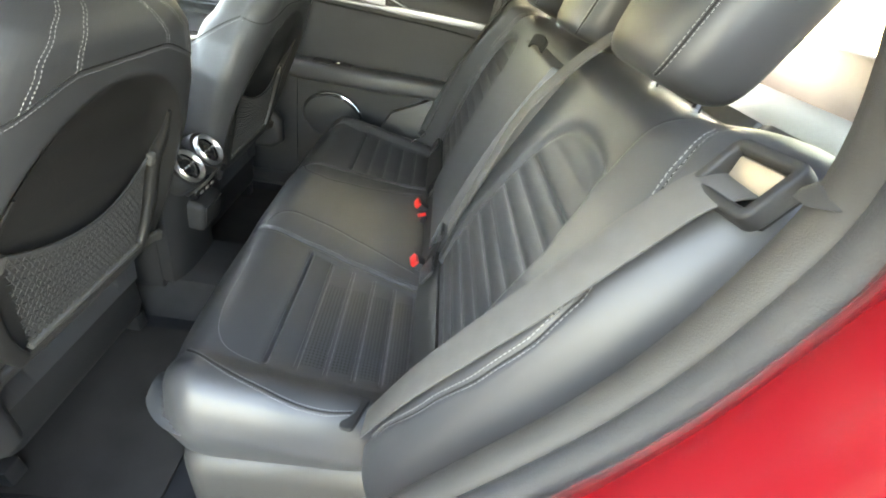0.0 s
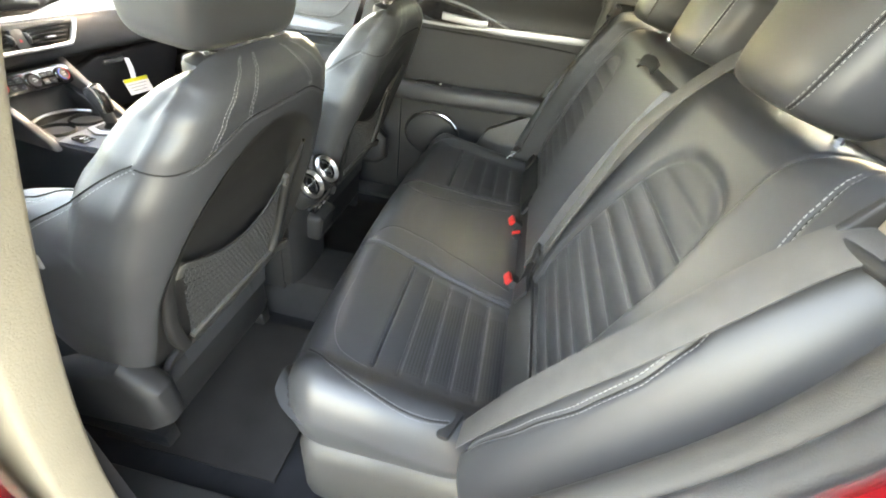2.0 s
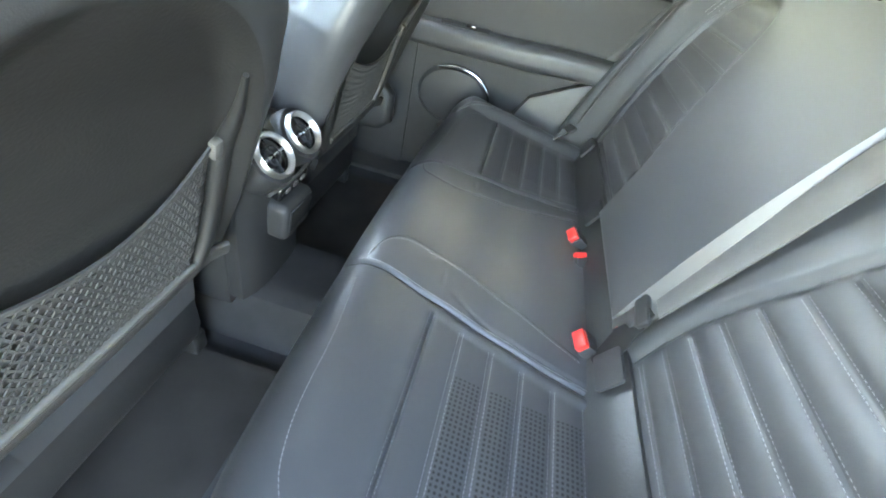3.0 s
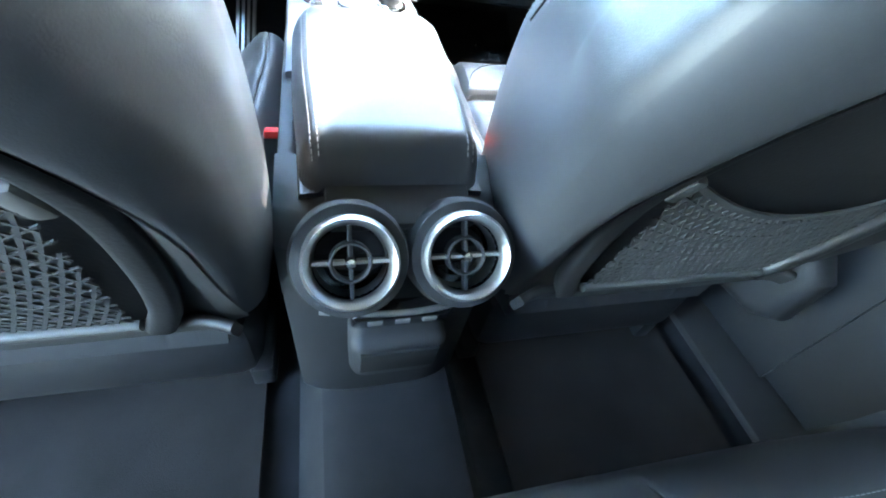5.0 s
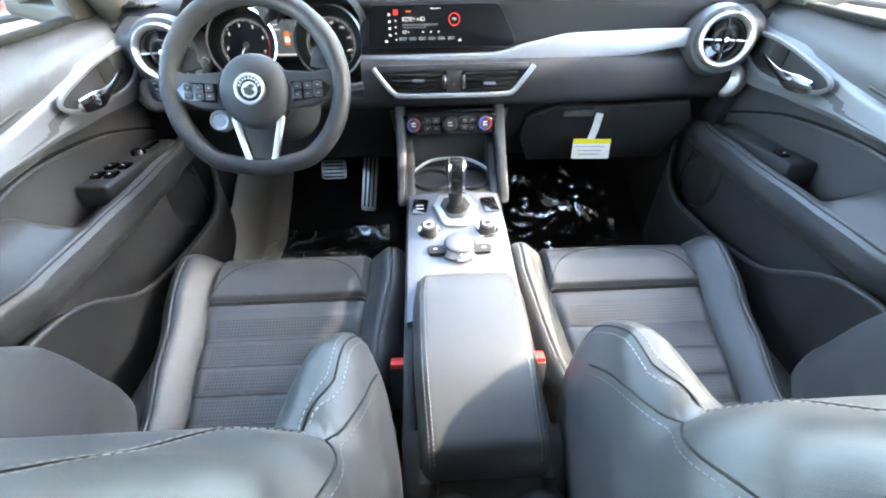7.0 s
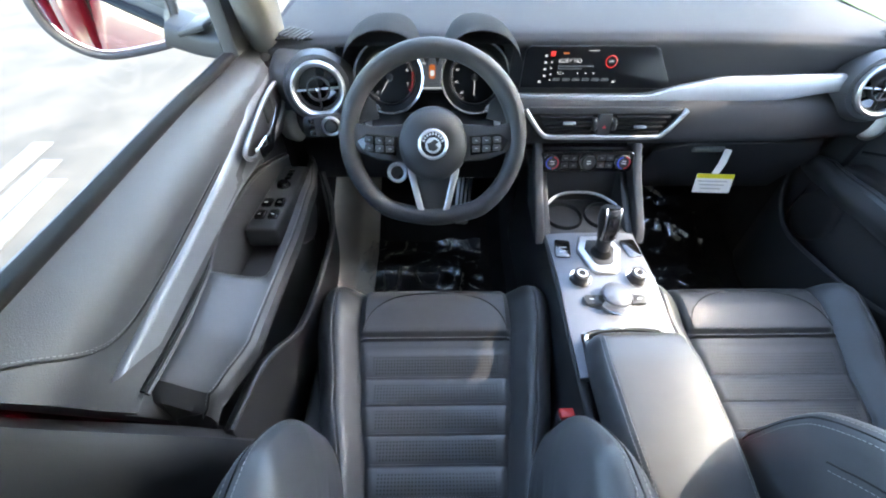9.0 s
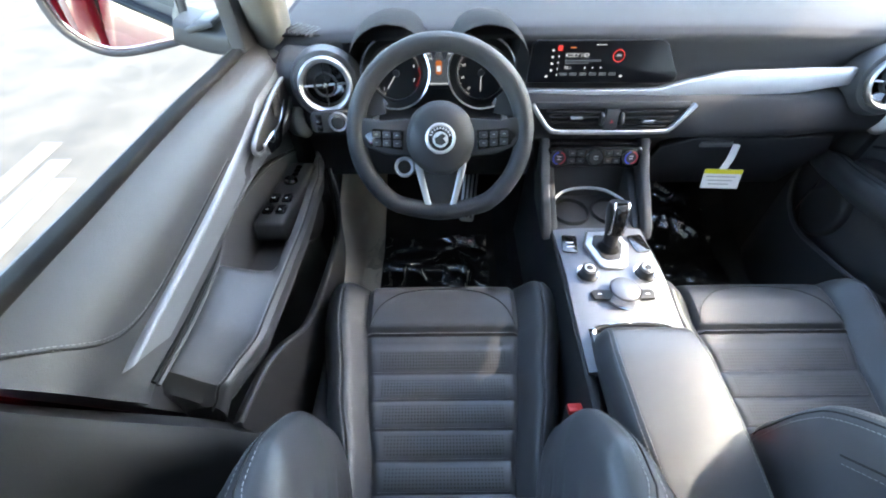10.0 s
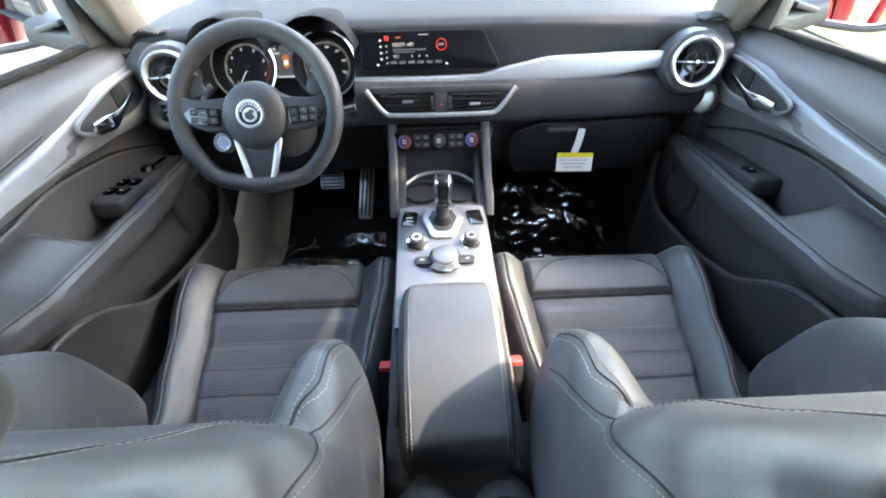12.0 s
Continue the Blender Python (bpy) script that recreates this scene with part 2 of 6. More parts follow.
def rect2(w, h, r=0.0, n=3):
    if r <= 0:
        return [(-w / 2, -h / 2), (w / 2, -h / 2), (w / 2, h / 2), (-w / 2, h / 2)]
    out = []
    for cx, cy, a0 in ((w / 2 - r, h / 2 - r, 0), (-w / 2 + r, h / 2 - r, 90), (-w / 2 + r, -h / 2 + r, 180), (w / 2 - r, -h / 2 + r, 270)):
        out += [(cx + r * math.cos(radians(a0 + 90 * k / n)), cy + r * math.sin(radians(a0 + 90 * k / n))) for k in range(n + 1)]
    return out


def prism(outline, depth, m=Matrix(), bevel=0.0, seg=2, bm=None):
    """A flat outline (x, y) given depth along local z, its rims rounded."""
    tmp = bmesh.new()
    f = tmp.faces.new([tmp.verts.new((x, y, 0)) for x, y in outline])
    got = bmesh.ops.extrude_face_region(tmp, geom=[f])
    vs = [v for v in got["geom"] if isinstance(v, bmesh.types.BMVert)]
    bmesh.ops.translate(tmp, vec=(0, 0, depth), verts=vs)
    if bevel:
        rim = [e for e in tmp.edges if abs(e.verts[0].co.z - e.verts[1].co.z) < 1e-7]
        bmesh.ops.bevel(tmp, geom=rim, offset=bevel, segments=seg, profile=0.5, affect="EDGES")
    bmesh.ops.transform(tmp, matrix=m, verts=tmp.verts)
    return merge(bm, tmp)


def sheet(f, us, vs, back=None, bm=None):
    """A surface f(u, v) over two lists of steps. back: a second function that closes it behind."""
    tmp = bmesh.new()
    nu, nv = len(us), len(vs)
    front = [[tmp.verts.new(f(u, v)) for v in vs] for u in us]
    for i in range(nu - 1):
        for j in range(nv - 1):
            tmp.faces.new((front[i][j], front[i + 1][j], front[i + 1][j + 1], front[i][j + 1]))
    if back is not None:
        rear = [[tmp.verts.new(back(u, v)) for v in vs] for u in us]
        for i in range(nu - 1):
            for j in range(nv - 1):
                tmp.faces.new((rear[i][j], rear[i][j + 1], rear[i + 1][j + 1], rear[i + 1][j]))
        for i in range(nu - 1):
            tmp.faces.new((front[i][0], rear[i][0], rear[i + 1][0], front[i + 1][0]))
            tmp.faces.new((front[i][-1], front[i + 1][-1], rear[i + 1][-1], rear[i][-1]))
        for j in range(nv - 1):
            tmp.faces.new((front[0][j], front[0][j + 1], rear[0][j + 1], rear[0][j]))
            tmp.faces.new((front[-1][j], rear[-1][j], rear[-1][j + 1], front[-1][j + 1]))
    return merge(bm, tmp)


def steps(a, b, n):
    return [a + (b - a) * i / (n - 1) for i in range(n)]


def eased(n):
    """Steps from -1 to 1, closer together at both ends."""
    return [math.sin(math.pi / 2 * (2 * i / (n - 1) - 1)) for i in range(n)]


def smooth01(x):
    x = max(0.0, min(1.0, x))
    return x * x * (3 - 2 * x)


def bell(x, c, w):
    return math.exp(-((x - c) / w) ** 2)


def interp(table, x):
    if x <= table[0][0]:
        return table[0][1]
    for (a, p), (b, q) in zip(table, table[1:]):
        if x <= b:
            k = smooth01((x - a) / (b - a)) * 0.5 + 0.5 * (x - a) / (b - a)
            return p + (q - p) * k
    return table[-1][1]


def stitches(path, normals, pitch=0.006, length=0.0042, width=0.0012, lift=0.0006, bm=None):
    """A row of thread stitches along a path that lies on a surface."""
    bm = bm or bmesh.new()
    walked, nxt = 0.0, 0.0
    for i in range(len(path) - 1):
        a, b = path[i], path[i + 1]
        seg = (b - a).length
        if seg < 1e-9:
            continue
        d = (b - a) / seg
        nn = normals[i].normalized()
        s = d.cross(nn).normalized()
        while nxt <= walked + seg:
            c = a + d * (nxt - walked) + nn * lift
            l, w, h = d * length / 2, s * width / 2, nn * width * 0.5
            add_mesh(bm, [c - l - w, c + l - w, c + l + w, c - l + w, c - l * 0.6 + h, c + l * 0.6 + h],
                     [(0, 1, 5, 4), (1, 2, 5), (2, 3, 4, 5), (3, 0, 4), (3, 2, 1, 0)])
            nxt += pitch
        walked += seg
    return bm


def on_surface(f, line, eps=1e-3):
    """Points and normals of f(u, v) along a list of (u, v)."""
    pts, nor = [], []
    for u, v in line:
        p = f(u, v)
        n = (f(u + eps, v) - f(u - eps, v)).cross(f(u, v + eps) - f(u, v - eps))
        pts.append(p)
        nor.append(n.normalized() if n.length > 0 else Vector((0, 0, 1)))
    return pts, nor


def text(name, body, size, m, mat, parent, align="CENTER", squash=1.0):
    cu = bpy.data.curves.new(name, "FONT")
    cu.body, cu.size, cu.align_x, cu.align_y, cu.extrude = body, size, align, "CENTER", 0.0002
    tmp = bpy.data.objects.new(name, cu)
    scene.collection.objects.link(tmp)
    me = bpy.data.meshes.new_from_object(tmp.evaluated_get(bpy.context.evaluated_depsgraph_get()))
    bpy.data.objects.remove(tmp)
    me.transform(m @ Matrix.Diagonal((squash, 1, 1, 1)))
    me.materials.append(mat)
    ob = new(name, me)
    ob.parent = parent
    return ob


# ---- the ground and what lies around ----
def build_ground():
    bm = bmesh.new()
    add_mesh(bm, [(-400, -400, -0.46), (400, -400, -0.46), (400, 400, -0.46), (-400, 400, -0.46)], [(0, 1, 2, 3)])
    tagged(part("ground", bm, CONCRETE), "sun-bleached pale concrete lot", "ground", kind="structure")
    bm = bmesh.new()
    add_mesh(bm, [(4.5, -60, -0.44), (80, -60, 1.2), (80, 60, 1.2), (4.5, 60, -0.44)], [(0, 1, 2, 3)])
    tagged(part("grass_bank", bm, GRASS), "bright green sunlit grass bank beside the lot", "grass", kind="stuff")
    bm = bmesh.new()
    for x, end in ((-3.01, 3.18), (-2.83, 2.98), (-2.68, 2.78)):
        box((0.135, end - 1.0, 0.008), (x, (end + 1.0) / 2, -0.457), bevel=0, bm=bm)
    tagged(part("road_marking", bm, WHITE), "worn white painted stripes on concrete", "marking", kind="structure")


build_ground()


# ---- car shell ----
def build_floor():
    us, vs = steps(-0.70, 0.70, 71), steps(0.0, 2.15, 60)

    def f(x, y):
        tunnel = interp([(0.0, 0.13), (0.085, 0.125), (0.135, 0.0)], abs(x - 0.012)) * smooth01((y - 0.2) / 0.2)
        toe = 0.55 * max(0.0, y - 1.72) ** 1.15
        return Vector((x, y, -0.005 + tunnel + toe + 0.05 * smooth01((abs(x) - 0.62) / 0.08)))
    ob = part("cabin_floor", sheet(f, us, vs, lambda x, y: Vector((x, y, -0.12))), CARPET)
    tagged(ob, "black carpeted car floor with raised centre tunnel", "floor", kind="structure")


build_floor()


def tube(path, r, n=8, bm=None, closed=False):
    return sweep(path, circle2(r, n), bm=bm, closed=closed)


def side_outline(points, x, depth, mat, name, label, bevel=0.01, category="panel"):
    """A panel whose outline is given in (y, z), standing in the plane x and thick along x."""
    m = Matrix(((0, 0, 1, x), (1, 0, 0, 0), (0, 1, 0, 0), (0, 0, 0, 1)))
    ob = part(name, prism(points, depth, m, bevel), mat)
    return tagged(ob, label, category, kind="structure")


def build_shell():
    # sills, rear quarter and roof of the body
    for s, side in ((-1, "left"), (1, "right")):
        bm = box((0.16, 2.9, 0.20), (s * 0.80, 0.75, -0.10), 0.03)
        tagged(part("sill_" + side, bm, REDPAINT), "glossy red body sill below the door", "sill", kind="structure")
        bm = box((0.13, 1.0, 0.02), (s * 0.70, 0.45, 0.035), 0.008)
        tagged(part("sill_trim_" + side, bm, TRIMPLASTIC), "dark plastic scuff strip on the door sill", "trim", kind="structure")
    # left rear quarter: painted flank, door seal and inner trim, following the rear edge of the door opening
    edge = spline([(0, 0.62, -0.02), (0, 0.46, 0.10), (0, 0.30, 0.32), (0, 0.15, 0.55), (0, 0.06, 0.70), (0, 0.02, 0.82), (0, 0.02, 0.92),
                   (0, 0.10, 1.05), (0, 0.22, 1.18)], 8)
    for s, side in ((-1, "left"), (1, "right")):
        for name, x, back, mat, label, sec in (
                ("quarter_panel_", 0.845, -0.01, REDPAINT, "glossy red rear quarter panel", rect2(0.13, 0.09, 0.03, 4)),
                ("door_seal_", 0.775, 0.0, VINYL, "dark grey rubber door seal", circle2(0.017, 10)),
                ("door_seal_inner_", 0.745, -0.012, TRIMPLASTIC, "dark inner door seal", circle2(0.022, 10))):
            p = [Vector((s * x, q.y + back, q.z)) for q in edge]
            tagged(part(name + side, sweep(p, sec, (1, 0, 0)), mat), label, "body panel", kind="structure")
    # outer flank behind the opening
        pts = [(0.02, -0.15), (0.02, 0.82), (-0.2, 0.90), (-1.0, 0.90), (-1.0, -0.15)]
        side_outline(pts, s * 0.90 - 0.02, 0.04, REDPAINT, "rear_flank_" + side, "glossy red rear flank of the car")
        pts = [(0.03, 0.88), (-0.5, 0.88), (-0.85, 1.0), (-0.45, 1.17), (-0.30, 1.17), (-0.12, 1.0)]
        side_outline(pts, s * 0.74 - 0.015, 0.03, TRIMPLASTIC, "rear_pillar_trim_" + side, "dark plastic rear pillar trim")
    # roof, its lining, and the closing walls
    def roof(x, y):
        return Vector((x, y, 1.285 - 0.12 * (x / 0.62) ** 2 - 0.06 * smooth01((y - 1.0) / 0.6) - 0.10 * smooth01((-0.3 - y) / 0.8)))
    us, vs = steps(-0.66, 0.66, 24), steps(-1.0, 1.42, 30)
    tagged(part("ceiling", sheet(roof, us, vs, lambda x, y: roof(x, y) + Vector((0, 0, 0.02))), HEADLINER), "pale grey cloth headliner", "ceiling", kind="structure")
    tagged(part("roof_skin", sheet(lambda x, y: roof(x * 1.06, y) + Vector((0, 0, 0.03)), us, vs, lambda x, y: roof(x * 1.06, y) + Vector((0, 0, 0.05))), REDPAINT),
           "glossy red roof skin", "roof", kind="structure")
    bm = box((1.5, 0.05, 1.00), (0, -1.0, 0.445), 0.02)
    tagged(part("wall_rear", bm, TRIMPLASTIC), "dark lining of the tailgate", "wall", kind="structure")
    bm = box((1.34, 0.55, 0.02), (0, -0.52, 0.80), 0.006)
    tagged(part("parcel_shelf", bm, TRIMPLASTIC), "black fabric load cover behind the seats", "load cover", kind="structure")
    # tinted glass behind the load space
    def rear_glass(x, v):
        return Vector((x, -0.985 + 0.10 * v, 0.935 + 0.235 * v - 0.06 * (x / 0.66) ** 2 * v))
    ob = part("rear_window", sheet(rear_glass, steps(-0.66, 0.66, 13), steps(0, 1, 5), lambda x, v: rear_glass(x, v) + Vector((0, -0.005, 0))), TINTED)
    tagged(ob, "tinted rear window glass", "window", kind="structure")
    # pillars
    for s, side in ((-1, "left"), (1, "right")):
        p = spline([(s * 0.735, 1.70, 0.77), (s * 0.70, 1.60, 0.90), (s * 0.63, 1.40, 1.12), (s * 0.60, 1.30, 1.21)], 8)
        tagged(part("pillar_front_" + side, sweep(p, rect2(0.07, 0.10, 0.03, 4), (0, 1, 0)), POSTCLOTH), "dark grey windscreen pillar trim", "pillar", kind="structure")
        p = spline([(s * 0.775, 0.76, 0.0), (s * 0.785, 0.73, 0.35), (s * 0.780, 0.67, 0.65), (s * 0.745, 0.60, 0.95), (s * 0.655, 0.54, 1.22)], 8)
        tagged(part("pillar_middle_" + side, sweep(p, rect2(0.15, 0.05, 0.007, 3), (1, 0, 0)), PILLAR), "middle pillar trim coloured pale warm grey as if sunlit", "pillar", kind="structure")
        p = spline([(s * 0.845, 0.74, -0.05), (s * 0.860, 0.71, 0.35), (s * 0.855, 0.66, 0.70), (s * 0.76, 0.62, 1.0), (s * 0.67, 0.585, 1.25)], 8)
        tagged(part("pillar_outer_" + side, sweep(p, rect2(0.13, 0.09, 0.03, 4), (1, 0, 0), scale=[(1 + 0.7 * smooth01((q.z - 0.6) / 0.3), 1.0) for q in p]), REDPAINT), "glossy red door pillar", "pillar", kind="structure")
        p = spline([(s * 0.69, 1.35, 1.128), (s * 0.66, 0.9, 1.150), (s * 0.66, 0.3, 1.155), (s * 0.66, -0.3, 1.14), (s * 0.66, -0.9, 1.08)], 6)
        tagged(part("roof_rail_" + side, sweep(p, rect2(0.12, 0.06, 0.02, 3)), TRIMPLASTIC), "dark roof rail trim above the doors", "trim", kind="structure")

        def trim(k, z):
            front = 0.863 + (0.805 - z) * 0.30 - 0.006
            y = 0.70 + (front - 0.70) * k
            return Vector((s * (0.728 - 0.070 * smooth01((0.76 - z) / 0.24) * smooth01((k - 0.45) / 0.4) + 0.05 * smooth01((k - 0.90) / 0.10) ** 2), y, z))
        bm = sheet(trim, steps(0, 1, 30), steps(0.03, 0.80, 34), lambda k, z: Vector((s * 0.78, trim(k, z).y, z)))
        tagged(part("pillar_lower_trim_" + side, bm, PLASTIC), "black plastic lower pillar trim", "trim", kind="structure")
        bm = box((0.05, 0.62, 0.75), (s * 0.735, 1.92, 0.38), 0.01)
        tagged(part("kick_panel_" + side, bm, CARPET), "black carpeted footwell side", "trim", kind="structure")
    bm = box((1.5, 0.05, 0.95), (0, 2.16, 0.33), 0.01)
    tagged(part("wall_front", bm, CARPET), "black carpeted bulkhead", "wall", kind="structure")
    # windscreen and bonnet
    def screen(x, v):
        return Vector((x * (1.0 - 0.10 * v), 2.12 - 0.16 * x * x - 0.72 * v, 0.80 + 0.43 * v + 0.02 * math.sin(math.pi * v)))
    ob = part("windscreen", sheet(screen, steps(-0.72, 0.72, 17), steps(0, 1, 12), lambda x, v: screen(x, v) + Vector((0, 0.004, 0.005))), GLASS)
    tagged(ob, "clear curved windscreen glass", "windscreen", kind="structure")

    def bonnet(x, y):
        return Vector((x, y, 0.80 - 0.10 * (x / 0.8) ** 2 - 0.20 * ((y - 2.1) / 1.1) ** 1.4 + 0.012 * bell(abs(x), 0.42, 0.06)))
    ob = part("bonnet", sheet(bonnet, steps(-0.82, 0.82, 41), steps(2.14, 3.25, 24), lambda x, y: bonnet(x, y) - Vector((0, 0, 0.03))), REDPAINT)
    tagged(ob, "glossy red bonnet beyond the windscreen", "bonnet", kind="structure")


build_shell()


# ---- front seats ----
def corner_drop(dx, dy, rx, ry, depth):
    a, b = max(0.0, 1 - dx / rx), max(0.0, 1 - dy / ry)
    e = min(1.0, math.sqrt(a * a + b * b))
    return depth * (1 - math.sqrt(max(0.0, 1 - e * e)))


BACK_UP, BACK_OUT = Vector((0, -0.339, 0.941)), Vector((0, 0.941, 0.339))
RIBS = [1.105 - 0.054 * i for i in range(6)]


def cushion_top(x, y):
    z = interp([(0.80, 0.300), (0.95, 0.300), (1.10, 0.318), (1.19, 0.341), (1.26, 0.354), (1.34, 0.350)], y)
    ax = abs(x)
    z += 0.034 * smooth01((ax - 0.165) / 0.045) * smooth01((1.42 - y) / 0.14) - 0.012 * smooth01((ax - 0.225) / 0.04)
    z -= 0.010 * bell(ax, 0.164, 0.005)
    z -= 0.004 * bell(ax, 0.216, 0.002)
    if ax < 0.166:
        inside = smooth01((0.166 - ax) / 0.01)
        z -= 0.012 * bell(y, 1.193, 0.005) * inside
        if y < 1.185:
            z -= 0.006 * inside
            z += inside * 0.005 * sum(math.sqrt(max(0.0, 1 - ((y - (c + 0.027)) / 0.027) ** 2)) for c in RIBS)
        else:
            z += 0.004 * inside
    d = corner_drop(0.262 - ax, min(y - 0.80, 1.335 - 0.10 * x * x - y), 0.05, 0.055, 0.075)
    return Vector((x * interp([(0.80, 0.70), (0.93, 0.80), (1.06, 0.92), (1.22, 1.02), (1.36, 1.02)], y), y, z - d))


def seatback_width(s):
    return interp([(0, 0.235), (0.18, 0.262), (0.34, 0.266), (0.43, 0.246), (0.50, 0.214), (0.545, 0.186), (0.575, 0.155), (0.590, 0.122), (0.597, 0.080)], s)


def bolster_shape(s):
    """Middle and half sizes of the side pad of the backrest at a height: out, half width, half depth."""
    full = math.sqrt(max(0.0, 1 - (max(0.0, s - 0.225) / 0.185) ** 2)) * interp([(0.0, 0.80), (0.10, 0.95), (0.20, 1.0)], s)
    return interp([(0, 0.135), (0.10, 0.155), (0.23, 0.168), (0.33, 0.152), (0.41, 0.125)], s), 0.061 * full ** 0.8, 0.103 * full


def seatback_front(u, s):
    n = interp([(0, 0.11), (0.15, 0.140), (0.30, 0.134), (0.40, 0.144), (0.465, 0.144), (0.51, 0.128), (0.57, 0.108), (0.62, 0.09)], s)
    out, w, d = bolster_shape(s)
    k = abs(abs(u) * seatback_width(s) - 0.204) / max(w, 1e-4)
    pad = out - 0.05 + (d + 0.05) * max(0.0, 1 - k ** 2.2) ** 0.5 if w > 0.004 else 0.0
    blend = max(0.0, 1 - abs(pad - n) / 0.075)
    n = max(n, pad) + 0.075 / 4 * blend * blend
    if abs(u) < 0.55:
        n -= 0.004 * max(0.0, math.cos((s - 0.02) / 0.054 * 2 * math.pi)) ** 6 * (1 if s < 0.46 else 0)
    return n


def yoke(u):
    """Height of the seam across the rear of the seat back."""
    return 0.534 - 0.048 * smooth01((abs(u) - 0.40) / 0.60)


def arch_width(s):
    return 0.232 if s < 0.22 else 0.232 * math.sqrt(max(0.0, 1 - ((s - 0.22) / 0.285) ** 2))


def recess(x, s):
    """How deep the hollow in the rear of the seat back is."""
    w = arch_width(s)
    deep = interp([(0.0, 0.010), (0.09, 0.021), (0.27, 0.040), (0.38, 0.032), (0.50, 0.004)], s)
    return deep * smooth01((w - abs(x)) / 0.055)


def hollow(x, s, out=0.0):
    """A place on the hollow's surface, or a little behind it."""
    return Vector((x, 0.765, 0.26)) + BACK_UP * s + BACK_OUT * (recess(x, s) - out)


def seatback_point(u, s, front):
    mid = 0.055
    e = max(0.0, 1 - abs(u) ** 9) ** 0.46
    top = math.sqrt(max(0.0, 1 - max(0.0, (s - 0.537) / 0.0601) ** 2)) if s > 0.537 else 1.0
    n = mid + (seatback_front(u, s) - mid) * e * top if front else mid - (mid - 0.012 * (1 - e)) * e * top
    if not front:
        n += recess(u * seatback_width(s), s)
    up = s - 0.35 * max(0.0, n) * (1 if front else 0) * smooth01((s - 0.30) / 0.2)
    return Vector((u * seatback_width(s), 0.765, 0.26)) + BACK_UP * up + BACK_OUT * n


def headrest_point(t, a, w, d, h, lean, power, taper):
    k = max(1e-4, 1 - abs(t) ** power) ** (1 / power)
    ww, dd = w / 2 * k * (1 - taper * (0.5 - 0.5 * t)), d / 2 * k
    c, s = math.cos(a), math.sin(a)
    p = 2 / 3.8
    x, y = math.copysign(abs(c) ** p, c) * ww, math.copysign(abs(s) ** p, s) * dd
    return Vector((x, y - 0.016 * (x / (w / 2)) ** 2 + lean * t * h / 2, t * h / 2))


def headrest_mesh(w, d, h, m, lean=0.0, power=4.2, taper=0.14):
    """A soft padded head restraint: a rounded block, narrower below, fuller in front."""
    nz, na = 34, 56
    bm = bmesh.new()
    rings = [[bm.verts.new(headrest_point(-math.cos(math.pi * i / nz), 2 * math.pi * j / na, w, d, h, lean, power, taper)) for j in range(na)] for i in range(nz + 1)]
    for a, b in zip(rings, rings[1:]):
        for j in range(na):
            bm.faces.new((a[j], a[(j + 1) % na], b[(j + 1) % na], b[j]))
    bm.faces.new(rings[0][::-1])
    bm.faces.new(rings[-1])
    bmesh.ops.transform(bm, matrix=m, verts=bm.verts)
    return bm


def headrest_seams(w, d, h, m, parent, lean=0.0, power=4.2, taper=0.14):
    """Two stitched seams that run up the front corners of a head restraint."""
    thread, seam = bmesh.new(), bmesh.new()
    for sx in (-1, 1):
        for off in (-0.05, 0.0, 0.05):
            a = math.pi / 2 - sx * (0.74 + off)
            line = [headrest_point(t, a, w, d, h, lean, power, taper) for t in steps(-0.93, 0.96, 50)]
            n = [(m.to_3x3() @ Vector((q.x * 0.6, q.y * 2, 0))).normalized() for q in line]
            line = [m @ q for q in line]
            if off:
                stitches(line, n, 0.0058, 0.0040, 0.0010, 0.0005, bm=thread)
            else:
                sweep([q + v * 0.0002 for q, v in zip(line, n)], circle2(0.0015, 5), bm=seam)
    part("back_stitching", thread, PALETHREAD, parent, "pale double stitching")
    part("seam", seam, DARKTHREAD, parent, "dark sewn seam")


def uneven(a, b, coarse, marks=(), near=0.012, fine=0.0022):
    """Steps from a to b, close together round the marks."""
    out, x = [a], a
    while x < b - 1e-6:
        d = min([abs(x + fine - m) for m in marks] or [9])
        x = min(b, x + (fine if d < near else coarse))
        out.append(x)
    return out


